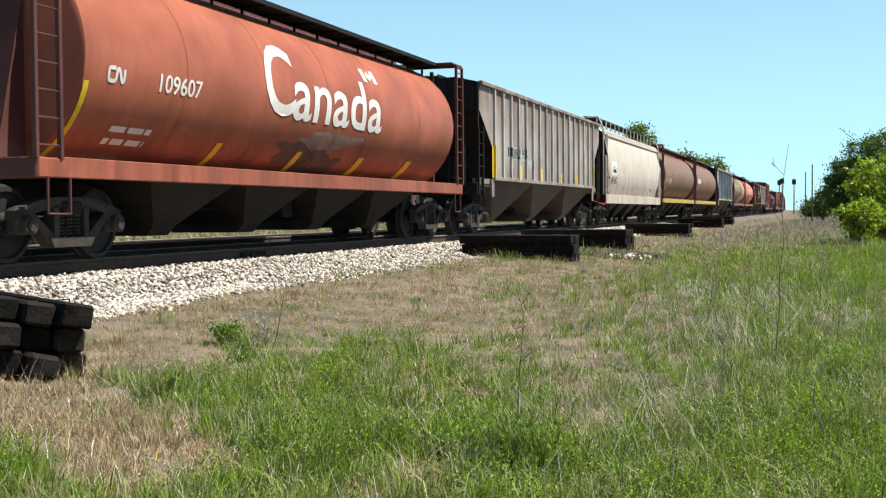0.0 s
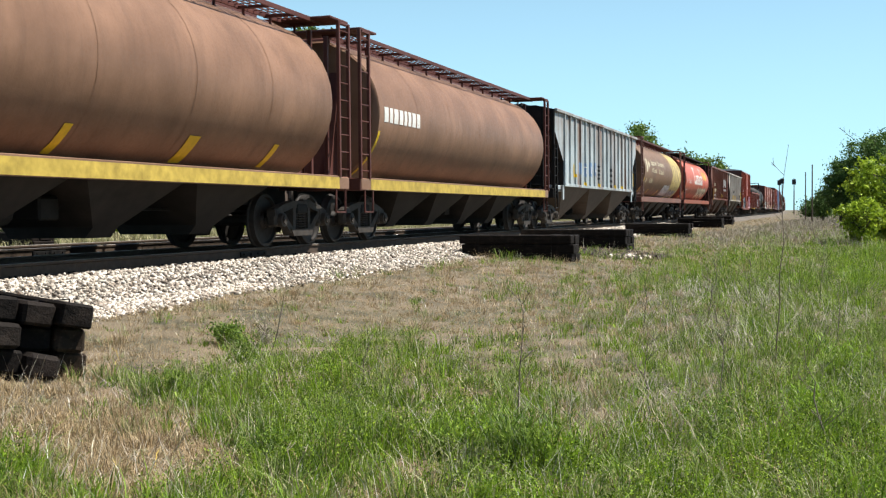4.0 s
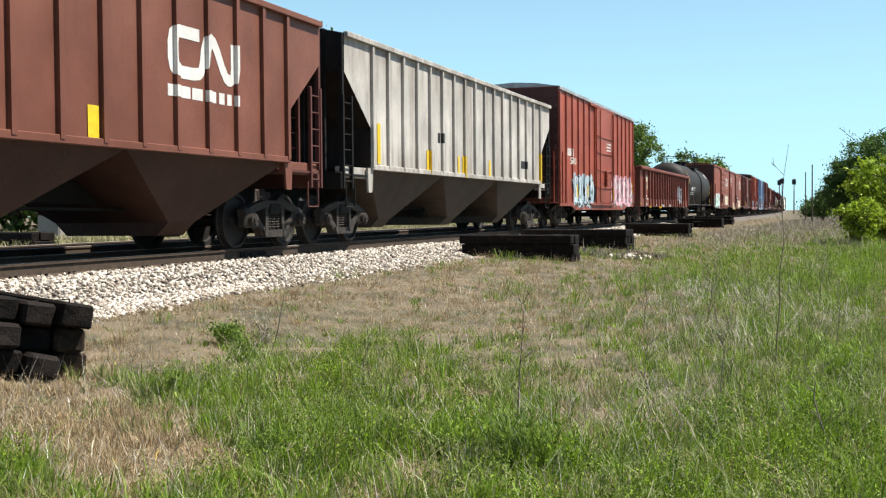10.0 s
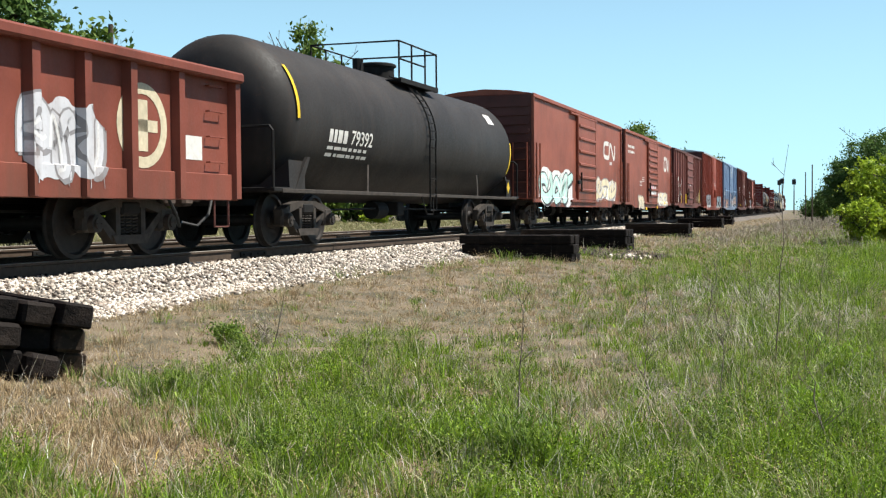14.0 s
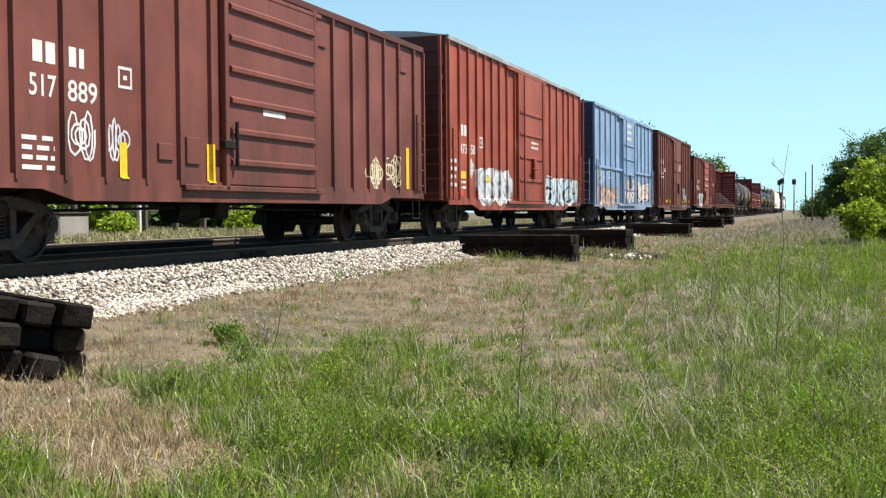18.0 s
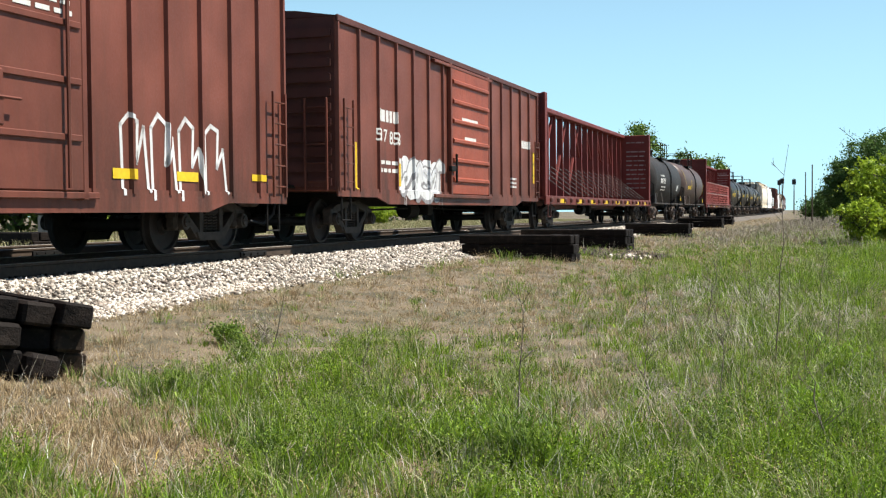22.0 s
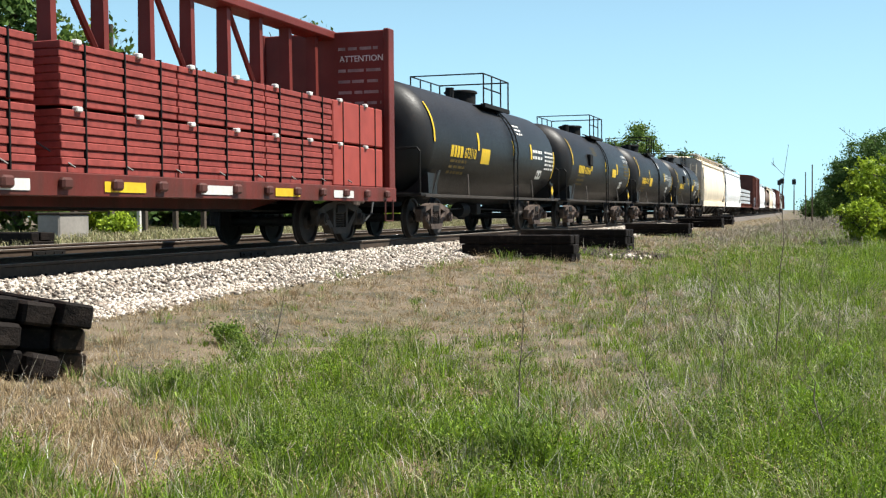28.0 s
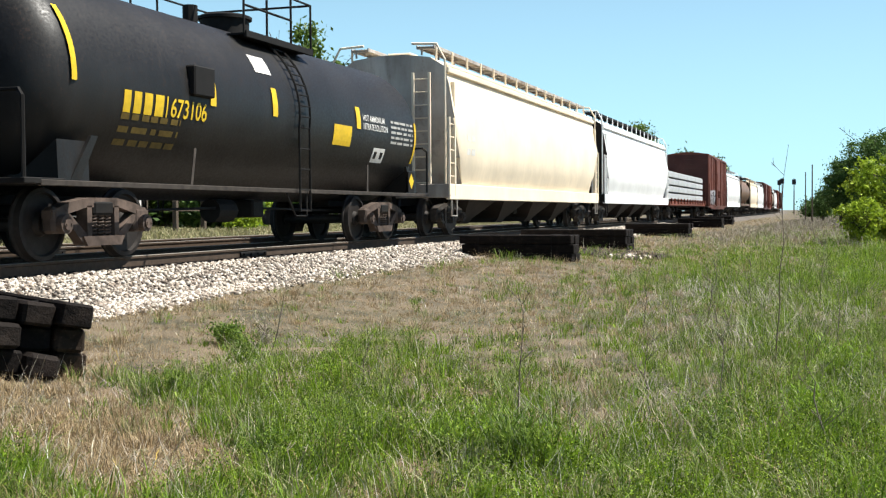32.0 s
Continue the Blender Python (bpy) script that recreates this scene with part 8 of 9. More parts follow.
    edge_strip(c, f)
    c = add_car("covered_hopper", "dark brown ribbed covered hopper with pale lettering", 145.85, 16.3)
    f = ribbed_hopper(c, 16.3, P_ICBROWN, P_DARKRED, under=P_UNDERRED)
    bars_in(c, -5.88, -4.91, 2.41, 2.63, 1, f, CREAM)
    words(c, "76", -5.84, -5.29, 1.98, 2.24, f, CREAM)
    words(c, "63", -5.18, -4.57, 1.98, 2.24, f, CREAM)
    words(c, "92", -4.46, -3.88, 1.96, 2.24, f, CREAM)
    logo(c, 3.16, 5.05, 2.40, 3.12, f, WHITE)
    bars_in(c, 3.15, 5.03, 2.14, 2.30, 1, f, WHITE)
    patch(c, -6.73, -6.57, 1.38, 2.29, f, YELLOW, "reflective_strip")
    patch(c, -3.81, -3.60, 1.40, 1.88, f, YELLOW, "reflective_strip")
    patch(c, 1.37, 1.59, 1.41, 1.87, f, YELLOW, "reflective_strip")
    patch(c, -1.44, -1.30, 1.42, 1.89, f, YELLOW, "reflective_strip")
    bars_in(c, -5.91, -4.61, 1.45, 1.78, 2, f, WHITE)
    c = add_car("covered_hopper", "pale grey ribbed covered hopper with yellow strips", 162.9, 16.4)
    f = ribbed_hopper(c, 16.4, P_SILVER, STEEL_DARK, under=P_UNDER)
    patch(c, -6.52, -6.28, 1.51, 2.29, f, YELLOW, "reflective_strip")
    patch(c, -3.61, -3.38, 1.40, 1.91, f, YELLOW, "reflective_strip")
    patch(c, -1.03, -0.80, 1.38, 1.89, f, YELLOW, "reflective_strip")
    patch(c, 6.76, 7.13, 1.41, 1.90, f, YELLOW, "reflective_strip")
    bars_in(c, -2.80, -2.46, 2.11, 2.33, 1, f, BLACKP)
    patch(c, -1.36, -1.23, 1.44, 1.87, f, YELLOW, "reflective_strip")
    patch(c, 1.27, 1.42, 1.43, 1.88, f, YELLOW, "reflective_strip")
    patch(c, 6.67, 6.84, 1.47, 2.29, f, YELLOW, "reflective_strip")
    patch(c, 4.54, 5.22, 1.78, 1.99, f, BLACKP, "painted_panel")
    c = add_car("boxcar", "tall red boxcar with pale blue sprayed lettering", 180.5, 14.9)
    f = boxcar(c, 14.9, P_BOX, STEEL_DARK, style="plug", roof_m=P_GALV, top=4.58, low=0.74, ribs=15, door=(0.25, 3.2))
    spray(c, -5.49, -1.51, 0.58, 2.01, f, "pale blue", "black", 110, 5)
    spray(c, 1.43, 7.34, 0.66, 2.16, f, "pink", "grey", 111, 5)
    patch(c, -4.63, -4.49, 1.07, 1.49, f, YELLOW, "reflective_strip")
    patch(c, -2.77, -2.61, 1.07, 1.50, f, YELLOW, "reflective_strip")
    patch(c, 2.22, 2.47, 1.02, 1.43, f, YELLOW, "reflective_strip")
    patch(c, 7.10, 7.34, 1.34, 1.87, f, YELLOW, "reflective_strip")
    bars_in(c, 0.55, 1.54, 2.87, 3.17, 3, f, WHITE)
    words(c, "570", -5.67, -4.72, 2.15, 2.38, f, WHITE)
    bars_in(c, -6.34, -5.27, 2.42, 2.67, 1, f, WHITE)
    c = add_car("gondola", "red-brown ribbed open gondola with a sprayed end", 197.1, 19.4)
    f = gondola(c, 19.4, P_GOND, P_DARKRED)
    bars_in(c, -7.75, -6.55, 1.94, 2.26, 1, f, CREAM)
    words(c, "518243", -7.75, -6.62, 1.58, 1.89, f, CREAM)
    bars_in(c, -7.78, -7.42, 1.12, 1.33, 2, f, WHITE)
    bars_in(c, -7.13, -6.69, 1.11, 1.30, 2, f, WHITE)
    patch(c, -9.66, -9.22, 0.84, 0.96, f, YELLOW, "reflective_strip")
    patch(c, -6.54, -6.06, 0.70, 0.81, f, YELLOW, "reflective_strip")
    patch(c, -7.32, -7.09, 0.82, 0.92, f, WHITE, "painted_panel")
    patch(c, -2.86, -2.31, 0.68, 0.80, f, YELLOW, "reflective_strip")
    patch(c, -4.58, -4.29, 0.79, 0.88, f, WHITE, "painted_panel")
    patch(c, -1.81, -1.52, 0.77, 0.88, f, WHITE, "painted_panel")
    patch(c, 0.98, 1.28, 0.78, 0.89, f, WHITE, "painted_panel")
    emblem(c, 6.68, 7.84, 1.16, 2.26, f)
    spray(c, 4.8, 6.4, 0.86, 2.05, f, "silver", "grey", 132, 3)
    patch(c, 8.26, 8.75, 1.32, 1.65, f, WHITE, "painted_panel")
    c = add_car("tank_car", "black tank car with white number and marks", 217.8, 15.4)
    f = tank_car(c, 15.4, P_TANKG, STEEL_DARK, stripe=False)
    words(c, "79392", -4.44, -3.39, 1.82, 2.09, f, WHITE)
    bars_in(c, -5.44, -4.59, 1.83, 2.06, 1, f, WHITE)
    edge_strip(c, f, True)
    bars_in(c, -5.44, -3.52, 1.58, 1.76, 2, f, WHITE)
    patch(c, 5.2, 5.75, 2.88, 3.14, f, WHITE, "painted_panel")
    c = add_car("boxcar", "red-brown smooth boxcar with pale sprayed lettering", 234.4, 15.2)
    f = boxcar(c, 15.2, P_BOX2, STEEL_DARK, ribs=1, door=(0.2, 3.0), top=4.02, low=0.84)
    logo(c, 3.76, 6.27, 2.56, 3.27, f, WHITE)
    spray(c, -6.89, -1.93, 0.64, 2.04, f, "mint", "white", 141, 3)
    spray(c, 1.68, 6.50, 0.87, 1.91, f, "cream", "white", 142, 3)
    bars_in(c, 5.08, 5.53, 2.38, 2.51, 1, f, WHITE)
    c = add_car("boxcar", "red-brown smooth boxcar with a ridged sliding door", 250.5, 15.2)
    f = boxcar(c, 15.2, P_BOX2, STEEL_DARK, ribs=1, door=(0.4, 2.9), style="ridged", top=4.02, low=0.84)
    logo(c, 4.88, 6.70, 2.59, 3.39, f, WHITE)
    spray(c, -3.90, -2.22, 0.58, 1.36, f, "cream", "grey", 151, 3)
    spray(c, 1.76, 6.22, 0.73, 1.60, f, "cream", "white", 152, 4)
    bars_in(c, -3.30, -2.67, 1.71, 1.93, 4, f, WHITE)
    bars_in(c, -2.59, -1.99, 1.90, 2.13, 3, f, WHITE)
    patch(c, -1.83, -1.37, 0.61, 0.73, f, YELLOW, "reflective_strip")
    patch(c, 1.50, 2.07, 0.67, 0.79, f, YELLOW, "reflective_strip")
    patch(c, 4.65, 5.20, 0.90, 1.04, f, YELLOW, "reflective_strip")
    spray(c, -0.77, 1.38, 1.18, 1.85, f, "white", "pink", 158, 3)
    bars_in(c, -6.63, -4.93, 3.08, 3.42, 2, f, WHITE)
    c = add_car("boxcar", "dull red boxcar with outside posts and ridged door", 267.4, 14.7)
    f = boxcar(c, 14.7, P_MAROON, STEEL_DARK, roof_m=P_DARKRED, ribs=15, door=(0.2, 3.0), top=4.06, low=0.86, style="bars", posts=(-7.45, -6.75, -5.9, -5.04, -4.25, -3.36, -2.53, -1.68, 1.9, 2.6, 3.47, 4.25, 5.08, 5.87, 6.79, 7.4))
    bars_in(c, -5.55, -5.13, 2.27, 2.51, 1, f, WHITE)
    bars_in(c, -4.90, -4.61, 2.28, 2.51, 1, f, WHITE)
    words(c, "517", -5.62, -5.14, 1.89, 2.14, f, WHITE)
    words(c, "889", -4.93, -4.36, 1.88, 2.13, f, WHITE)
    frame_mark(c, -3.92, -3.62, 2.13, 2.40, f)
    scribble(c, -5.0, -4.35, 1.12, 1.85, f, "white", 165)
    scribble(c, -4.3, -3.6, 1.15, 1.8, f, "silver", 166)
    for y in (-3.05, -2.35, 1.98, 6.0):
        panel_plate(c, y, y + 0.36, *((1.28, 1.5) if y < -3 else (1.25, 1.62) if y < 0 else (3.42, 3.72)), f, P_MAROON)
    patch(c, -3.92, -3.76, 1.01, 1.46, f, YELLOW, "reflective_strip")
    patch(c, -1.79, -1.59, 1.00, 1.55, f, YELLOW, "reflective_strip")
    patch(c, 6.29, 6.57, 1.05, 1.90, f, YELLOW, "reflective_strip")
    bars_in(c, -5.76, -5.19, 1.07, 1.45, 4, f, WHITE)
    scribble(c, 4.06, 5.2, 0.95, 1.7, f, "cream", 171)
    scribble(c, 5.0, 6.2, 1.0, 1.8, f, "cream", 172)
    patch(c, -0.21, 0.55, 2.06, 2.16, f, WHITE, "painted_panel")
    c = add_car("boxcar", "red boxcar with white bubble sprayed lettering", 283.8, 14.8)
    f = boxcar(c, 14.8, P_BOX, STEEL_DARK, style="plug", top=4.60, low=0.74, door=(0.28, 2.9), roof_m=P_GALV, posts=(-7.95, -7.32, -6.54, -5.82, -5.11, -4.43, -3.74, -3.02, -2.26, -1.47, 2.05, 2.84, 3.79, 4.77, 5.54, 6.39, 7.34, 7.95))
    bars_in(c, -6.33, -5.90, 2.38, 2.64, 1, f, WHITE)
    words(c, "473", -6.42, -5.89, 1.95, 2.19, f, WHITE)
    words(c, "150", -5.68, -5.20, 1.96, 2.20, f, WHITE)
    frame_mark(c, -4.80, -4.51, 2.16, 2.43, f)
    patch(c, -6.44, -5.98, 1.36, 1.54, f, YELLOW, "reflective_strip")
    spray(c, -5.19, -1.70, 0.65, 1.83, f, "silver", "white", 175, 4)
    spray(c, 1.96, 7.14, 0.66, 1.78, f, "pale blue", "white", 176, 5)
    scribble(c, -5.8, -5.2, 1.35, 1.93, f, "white", 177)
    bars_in(c, -6.43, -5.99, 1.12, 1.31, 2, f, WHITE)
    bars_in(c, -7.18, -6.70, 1.16, 1.81, 4, f, WHITE)
    patch(c, -6.40, -6.16, 0.96, 1.10, f, RED, "painted_panel")
    patch(c, -4.31, -3.90, 1.32, 1.47, f, YELLOW, "reflective_strip")
    patch(c, -1.45, -1.26, 2.25, 2.50, f, WHITE, "painted_panel")
    bars_in(c, 0.17, 0.97, 2.38, 2.58, 2, f, WHITE)
    c = add_car("boxcar", "faded blue boxcar with pale sprayed lettering", 301.1, 14.8)
    f = boxcar(c, 14.8, P_BLUE, P_NAVY, ribs=13, style="plug", end_m=P_NAVY, top=4.58, low=0.74, door=(0.25, 2.9), belt=2.25)
    patch(c, -6.58, -5.87, 1.61, 2.23, f, WHITE, "painted_panel")
    words(c, "4734", -6.55, -5.93, 1.64, 1.85, f, BLACKP)
    words(c, "23", -5.51, -5.22, 1.69, 1.93, f, WHITE)
    spray(c, -6.79, -2.32, 0.64, 1.65, f, "grey", "grey", 183, 5, "peach", "dust")
    spray(c, -1.1, 2.6, 0.8, 2.1, f, "silver", "black", 184, 4, "peach")
    spray(c, 2.8, 6.5, 0.8, 2.0, f, "white", "black", 185, 4, "peach", "silver")
    bars_in(c, -0.49, 0.75, 3.57, 4.24, 3, f, WHITE)
    frame_mark(c, -4.22, -3.79, 1.85, 2.16, f)
    c = add_car("boxcar", "dark red boxcar with outside posts and plug door", 318.15, 14.7)
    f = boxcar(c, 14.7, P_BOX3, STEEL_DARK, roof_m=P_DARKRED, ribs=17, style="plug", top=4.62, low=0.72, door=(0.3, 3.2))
    bars_in(c, -6.33, -5.88, 3.02, 3.23, 1, f, WHITE)
    bars_in(c, -5.48, -5.04, 2.98, 3.23, 1, f, WHITE)
    words(c, "14", -6.34, -5.98, 2.56, 2.81, f, WHITE)
    words(c, "15", -5.47, -5.13, 2.56, 2.80, f, WHITE)
    words(c, "9", -4.93, -4.68, 2.57, 2.80, f, WHITE)
    bars_in(c, -6.41, -5.06, 2.27, 2.54, 2, f, WHITE)
    patch(c, -6.49, -6.05, 0.99, 1.20, f, YELLOW, "reflective_strip")
    patch(c, -4.27, -3.76, 1.00, 1.14, f, YELLOW, "reflective_strip")
    patch(c, -2.86, -2.33, 0.99, 1.15, f, YELLOW, "reflective_strip")
    patch(c, 2.59, 3.14, 1.01, 1.14, f, YELLOW, "reflective_strip")
    patch(c, 4.07, 4.63, 1.01, 1.14, f, YELLOW, "reflective_strip")
    patch(c, 6.22, 6.7, 1.06, 1.16, f, YELLOW, "reflective_strip")
    bars_in(c, 0.68, 1.71, 2.84, 3.13, 3, f, WHITE)
    outline_spray(c, 2.74, 5.47, 0.75, 1.92, f)
    c = add_car("boxcar", "brown boxcar with an orange-red ridged door", 334.9, 14.9)
    f = boxcar(c, 14.9, P_BOX3, STEEL_DARK, P_DOOR, roof_m=P_DARKRED, ribs=15, door=(0.48, 3.0), top=4.06, low=0.86)
    bars_in(c, -5.44, -4.44, 2.35, 2.58, 1, f, WHITE)
    words(c, "517", -5.54, -4.93, 1.96, 2.20, f, WHITE)
    words(c, "858", -4.81, -4.19, 1.92, 2.18, f, WHITE)
    spray(c, -4.38, -1.54, 0.72, 1.84, f, "white", "grey", 203, 4)
    patch(c, -6.63, -6.52, 1.00, 1.87, f, YELLOW, "reflective_strip")
    patch(c, -4.41, -4.14, 1.10, 1.56, f, YELLOW, "reflective_strip")
    patch(c, 6.80, 7.22, 1.39, 2.30, f, YELLOW, "reflective_strip")
    patch(c, -0.27, 1.02, 2.67, 2.78, f, WHITE, "painted_panel")
    patch(c, -0.06, 0.86, 2.24, 2.34, f, WHITE, "painted_panel")
    bars_in(c, -5.41, -4.47, 1.36, 1.59, 2, f, WHITE)
    bars_in(c, 5.46, 6.55, 2.36, 2.57, 1, f, WHITE)
    bars_in(c, 4.39, 5.05, 1.22, 1.49, 3, f, WHITE)
    c = add_car("centre_beam_flat_car", "empty maroon centre-beam flat car with tie-down cables", 351.1, 22.2)
    f = centre_beam(c, 22.2, P_BEAM, P_DARKRED)
    patch(c, -9.2, -8.299999999999999, 0.84, 0.97, f, YELLOW, "reflective_strip")
    patch(c, -6.6, -5.699999999999999, 0.84, 0.97, f, YELLOW, "reflective_strip")
    patch(c, -4, -3.1, 0.84, 0.97, f, YELLOW, "reflective_strip")
    patch(c, -1.4, -0.4999999999999999, 0.84, 0.97, f, YELLOW, "reflective_strip")
    patch(c, 1.2, 2.1, 0.84, 0.97, f, YELLOW, "reflective_strip")
    patch(c, 3.8, 4.7, 0.84, 0.97, f, YELLOW, "reflective_strip")
    patch(c, 6.4, 7.300000000000001, 0.84, 0.97, f, YELLOW, "reflective_strip")
    patch(c, 9.0, 9.9, 0.84, 0.97, f, YELLOW, "reflective_strip")
    end_print(c)
    c = add_car("tank_car", "grimy black tank car with white number", 375.0, 12.2)
    f = tank_car(c, 12.2, P_TANKG, STEEL_DARK)
    words(c, "72093", -2.81, -1.78, 1.99, 2.28, f, WHITE)
    bars_in(c, -3.67, -2.87, 2.01, 2.25, 1, f, WHITE)
    bars_in(c, -3.61, -2.24, 2.36, 2.44, 1, f, WHITE)
    bars_in(c, -3.25, -1.61, 1.63, 1.86, 2, f, WHITE)
    patch(c, 3.22, 3.79, 1.69, 2.00, f, WHITE, "painted_panel")
    c = add_car("tank_car", "brownish black tank car with yellow marks", 387.95, 12.1)
    f = tank_car(c, 12.1, P_TANKB, STEEL_DARK)
    edge_strip(c, f, True)
    patch(c, -1.97, -1.63, 1.97, 2.50, f, YELLOW, "reflective_strip")
    patch(c, 0.70, 1.01, 1.99, 2.57, f, YELLOW, "reflective_strip")
    bars_in(c, -3.98, -2.14, 1.89, 2.11, 1, f, YELLOW)
    c = add_car("centre_beam_flat_car", "maroon centre-beam flat car loaded with red packs", 401.4, 22.7)
    f = centre_beam(c, 22.7, P_BEAM, P_DARKRED, loaded=P_PACK)
    for i in range(9):
        patch(c, -10.2 + i * 2.3, -9.3 + i * 2.3, 0.84, 0.97, f, YELLOW if i % 2 else WHITE, "reflective_strip")
    end_print(c, "ATTENTION")
    c = add_car("tank_car", "black tank car with yellow number and placard", 425.72, 13.7)
    f = tank_car(c, 13.7, P_BLACK, STEEL_DARK, ladder_y=1.0, rail_y=0.6)
    bars_in(c, -4.66, -3.69, 1.87, 2.14, 1, f, YELLOW)
    words(c, "673118", -3.57, -2.63, 1.87, 2.13, f, YELLOW)
    patch(c, -2.16, -1.39, 1.79, 2.17, f, YELLOW, "placard")
    edge_strip(c, f, True)
    patch(c, -2.53, -2.38, 2.10, 2.55, f, YELLOW, "reflective_strip")
    patch(c, 0.92, 1.09, 2.13, 2.55, f, YELLOW, "reflective_strip")
    patch(c, 2.90, 3.07, 2.10, 2.54, f, YELLOW, "reflective_strip")
    bars_in(c, 3.19, 4.36, 2.13, 2.40, 2, f, WHITE)
    bars_in(c, 4.70, 5.89, 1.85, 2.41, 5, f, WHITE)
    bars_in(c, -4.58, -3.26, 1.48, 1.81, 3, f, FADED)
    bars_in(c, 1.75, 2.4, 2.76, 3.04, 3, f, WHITE)
    frame_mark(c, 3.92, 4.51, 1.55, 1.81, f)
    c = add_car("tank_car", "black tank car with yellow number and inspection box", 440.5, 13.7)
    f = tank_car(c, 13.7, P_BLACK, STEEL_DARK, ladder_y=0.3, rail_y=0.3)
    bars_in(c, -4.82, -3.89, 1.91, 2.18, 1, f, YELLOW)
    words(c, "670984", -3.74, -2.73, 1.90, 2.16, f, YELLOW)
    patch(c, 1.79, 2.63, 1.93, 2.25, f, YELLOW, "placard")
    edge_strip(c, f, True)
    patch(c, -2.65, -2.47, 2.04, 2.48, f, YELLOW, "reflective_strip")
    patch(c, 0.21, 0.38, 2.04, 2.48, f, YELLOW, "reflective_strip")
    patch(c, 2.79, 3.00, 2.06, 2.49, f, YELLOW, "reflective_strip")
    words(c, "HOT AMMONIUM", 4.77, 5.82, 2.82, 2.94, f, WHITE)
    words(c, "NITRATE SOLUTION", 4.77, 5.97, 2.62, 2.74, f, WHITE)
    bars_in(c, 4.57, 5.58, 2.05, 2.56, 4, f, FADED)
    bars_in(c, -4.86, -3.70, 1.49, 1.87, 3, f, FADED)
    plate_box(c, -3.17, -2.67, 2.22, 2.64, f)
    bars_in(c, -1.87, -1.21, 2.65, 2.96, 4, f, FADED)
    frame_mark(c, 3.74, 4.35, 1.51, 1.77, f)
    c = add_car("tank_car", "black tank car with yellow number and white placard", 455.3, 13.7)
    f = tank_car(c, 13.7, P_BLACK, STEEL_DARK, ladder_y=0.3, rail_y=0.3)
    bars_in(c, -4.86, -3.89, 1.84, 2.13, 1, f, YELLOW)
    words(c, "673120", -3.78, -2.80, 1.86, 2.12, f, YELLOW)
    patch(c, -2.38, -1.61, 1.77, 2.17, f, YELLOW, "placard")
    edge_strip(c, f, True)
    patch(c, -2.71, -2.56, 2.09, 2.55, f, YELLOW, "reflective_strip")
    patch(c, 0.79, 0.97, 2.09, 2.55, f, YELLOW, "reflective_strip")
    patch(c, 2.69, 2.88, 2.10, 2.54, f, YELLOW, "reflective_strip")
    words(c, "HOT AMMONIUM", 3.03, 4.12, 2.36, 2.48, f, WHITE)
    words(c, "NITRATE SOLUTION", 3.03, 4.27, 2.19, 2.31, f, WHITE)
    bars_in(c, 4.58, 5.78, 1.89, 2.39, 5, f, P_PANEL)
    patch(c, 0.9, 1.5, 2.74, 3.04, f, WHITE, "painted_panel")
    bars_in(c, -4.89, -3.60, 1.48, 1.82, 3, f, FADED)
    frame_mark(c, 3.68, 4.33, 1.55, 1.82, f)
    c = add_car("tank_car", "black tank car with yellow number and inspection box", 470.0, 13.7)
    f = tank_car(c, 13.7, P_BLACK, STEEL_DARK, ladder_y=0.3, rail_y=0.3)
    bars_in(c, -4.87, -3.84, 1.86, 2.14, 1, f, YELLOW)
    words(c, "673106", -3.76, -2.81, 1.87, 2.13, f, YELLOW)
    patch(c, 1.67, 2.48, 1.79, 2.16, f, YELLOW, "placard")
    edge_strip(c, f, True)
    patch(c, -2.73, -2.57, 2.11, 2.55, f, YELLOW, "reflective_strip")
    patch(c, -0.76, -0.59, 2.11, 2.56, f, YELLOW, "reflective_strip")
    patch(c, 2.69, 2.89, 2.14, 2.55, f, YELLOW, "reflective_strip")
    words(c, "HOT AMMONIUM", 3.04, 4.15, 2.31, 2.43, f, WHITE)
    words(c, "NITRATE SOLUTION", 3.04, 4.30, 2.15, 2.27, f, WHITE)
    bars_in(c, 4.50, 5.78, 1.95, 2.41, 5, f, P_PANEL)
    patch(c, -1.1, -0.55, 2.78, 3.06, f, WHITE, "painted_panel")
    bars_in(c, -4.88, -3.46, 1.45, 1.85, 3, f, FADED)
    plate_box(c, -3.28, -2.72, 2.21, 2.63, f)
    frame_mark(c, 3.67, 4.28, 1.55, 1.83, f)
    c = add_car("covered_hopper", "cream-yellow smooth-sided covered hopper with grey end", 484.8, 18.2)
    f = smooth_hopper(c, 18.2, P_YTAN, P_SILVER, P_YTAN, up=0.28, walk_z=4.44)
    bars_in(c, -7.75, -7.09, 1.94, 2.42, 2, f, WHITE)
    c = add_car("covered_hopper", "chalky white smooth-sided covered hopper", 504.3, 18.9)
    f = smooth_hopper(c, 18.9, P_WHITE, STEEL_DARK, P_WHITE, up=0.28, walk_z=4.44)
    c = add_car("flat_car", "red-brown flat car stacked with pale bundles", 524.6, 19.6)
    flat_car(c, 19.6, P_BOX2, STEEL_DARK, P_BALE)
    c = add_car("boxcar", "tall dark red boxcar with faded pale patches", 545.6, 16.0)
    f = boxcar(c, 16.0, P_BOX3, STEEL_DARK, ribs=12, style="plug", top=4.6)
    spray(c, -7.0, -2.0, 0.9, 2.2, f, "grey", "silver", 99, 4)
    far = 562.8
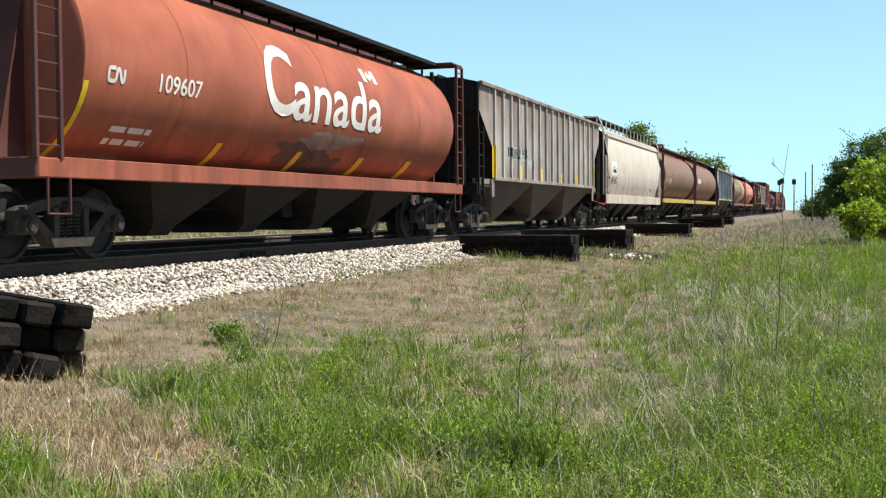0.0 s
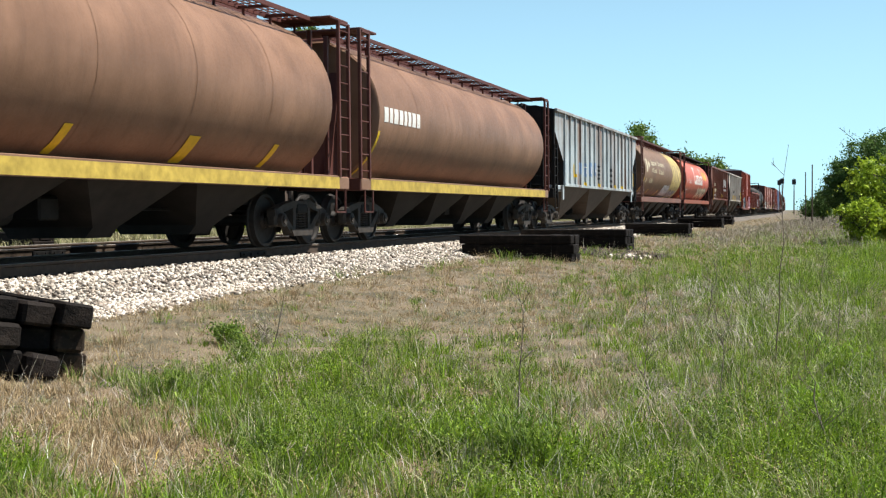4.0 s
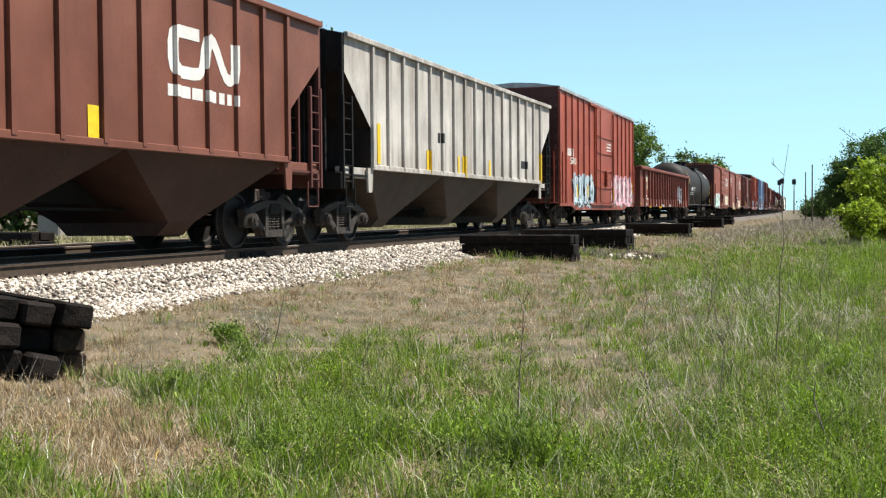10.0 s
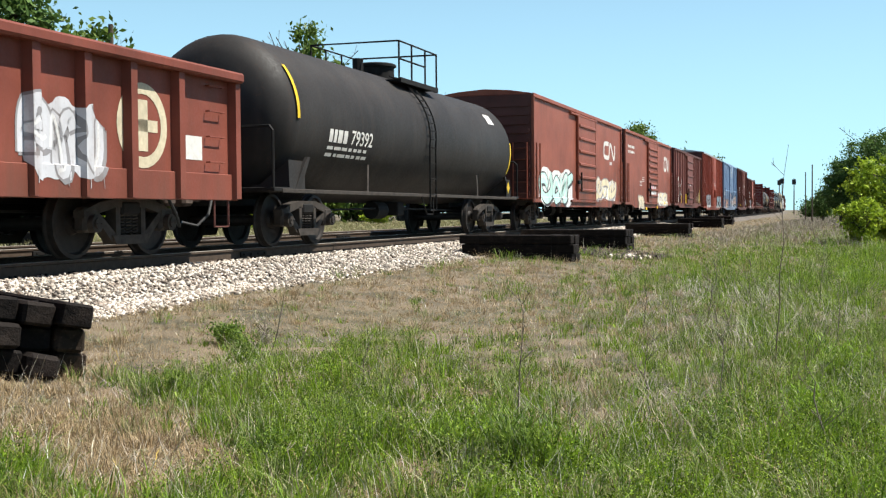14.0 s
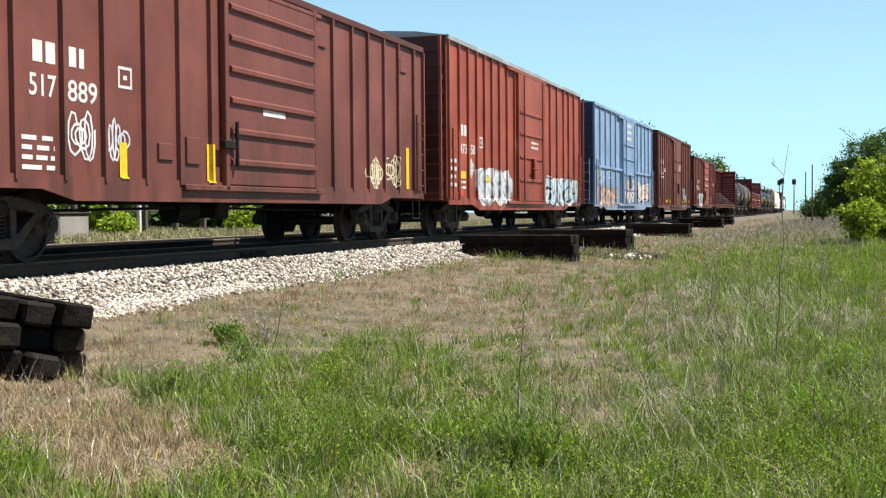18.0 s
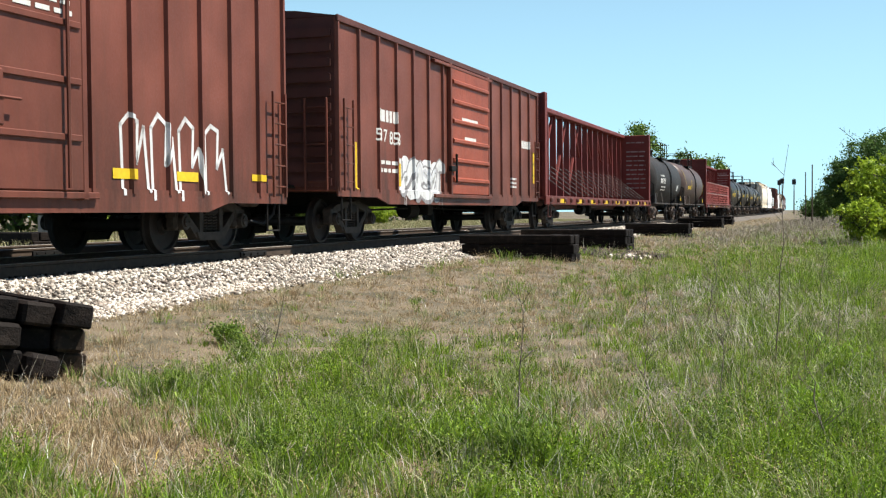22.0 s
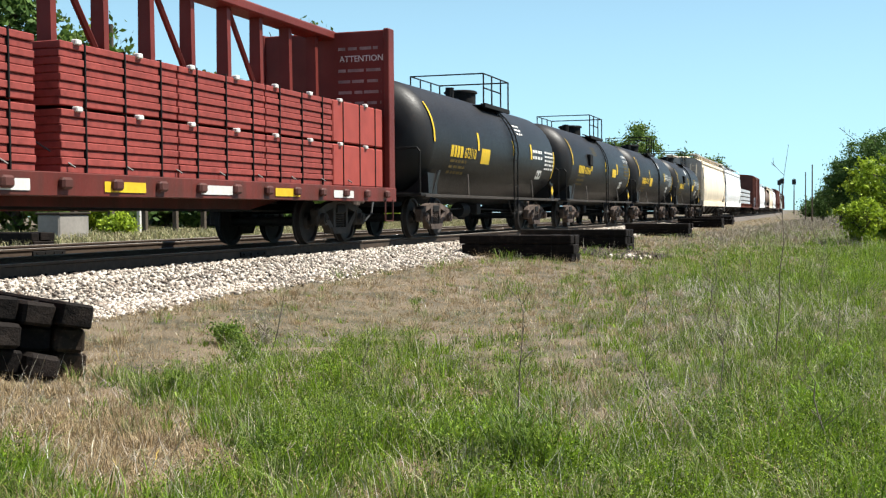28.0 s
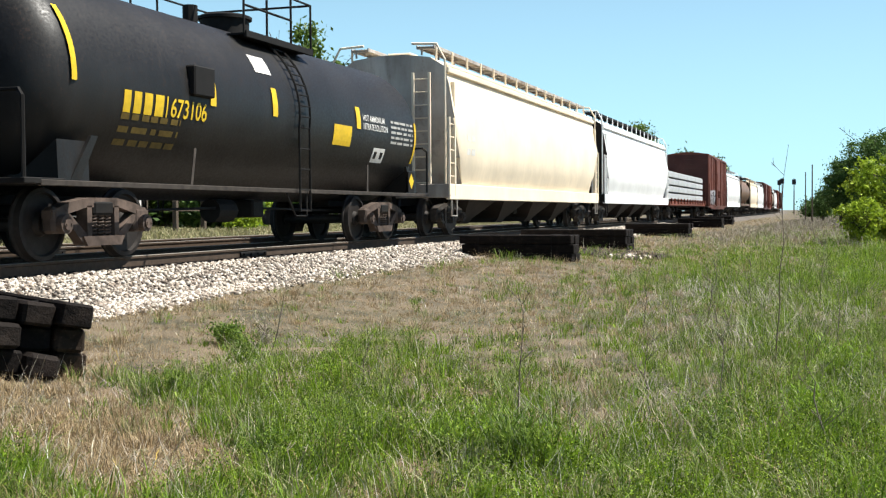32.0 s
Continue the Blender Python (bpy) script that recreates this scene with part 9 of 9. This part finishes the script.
    for kind, m, L in (("s", P_WHITE, 17), ("c", P_BROWN, 15.5), ("s", P_YTAN, 16.5), ("s", P_WHITE, 16.5), ("b", P_BOX3, 15), ("b", P_BOX2, 15), ("c", P_BROWN, 15.5), ("s", P_WHITE, 16.5), ("b", P_BOX2, 15), ("t", P_BLACK, 15), ("b", P_BOX3, 15)):
        if kind == "s":
            smooth_hopper(add_car("covered_hopper", "chalky white covered hopper far back" if m is P_WHITE else "cream-yellow covered hopper far back", far, L), L, m, STEEL_DARK, m)
        elif kind == "c":
            cylindrical_hopper(add_car("covered_hopper", "brown round covered hopper far back", far, L), L, m, STEEL_DARK)
        elif kind == "t":
            tank_car(add_car("tank_car", "black tank car far back in the train", far, L), L, m, STEEL_DARK)
        else:
            boxcar(add_car("boxcar", "red-brown boxcar far back in the train", far, L), L, m, STEEL_DARK)
        far += L + 1.3


def end_print(car, heading=""):
    """Rows of unreadable small print on the inner face of the rear end wall."""
    rnd = random.Random(3)
    y = car["half"] - 0.246
    vs, fs = [], []
    for r in [0] + list(range(2, 11)):
        z, x = 3.85 - r * 0.22, 0.32
        while x < 1.25:
            e = min(1.25, x + rnd.uniform(0.1, 0.35))
            k = len(vs)
            vs += [(x, y, z), (e, y, z), (e, y, z + 0.06), (x, y, z + 0.06)]
            fs.append((k, k + 1, k + 2, k + 3))
            x = e + rnd.uniform(0.03, 0.08)
    me = bpy.data.meshes.new("small_print")
    me.from_pydata(vs, [], fs)
    me.materials.append(FAINT)
    tagged(part("small_print", me, None, car), kind="stuff")
    if not heading:
        return
    me = text_shape(heading, 0.17)
    me.transform(Matrix.Translation((0.35, y - 0.004, 3.62)) @ Matrix(((0, 1, 0, 0), (-1, 0, 0, 0), (0, 0, 1, 0), (0, 0, 0, 1))))
    me.materials.append(WHITE)
    part("lettering", me, None, car)


def motions():
    places = {car.name: s for car, s in TRAIN}
    for wheels, car, dy, r in ROLLING:
        # the wheels turn while their car is near enough to show it
        s = places[car.name]
        f0, f1 = max(0, round((s - 34) / SPEED * FPS)), min(32 * FPS, round((s + 9) / SPEED * FPS))
        if f0 > 31.5 * FPS or f1 < 5:
            continue
        rows = [(i / FPS, pose(0, dy, r) @ Matrix.Rotation((i - f0) * SPEED / r / FPS, 4, "X")) for i in range(f0, f1 + 1)]
        walk(wheels, [(0.0, rows[0][1])] * (f0 > 0) + rows + [(32.0, rows[-1][1])] * (f1 < 32 * FPS))
    for car, s in TRAIN:
        walk(car, [(t, on_line(s - SPEED * t)) for t in (0.0, 4.0, 8.0, 12.0, 16.0, 20.0, 24.0, 28.0, 32.0)])


build_train()
motions()
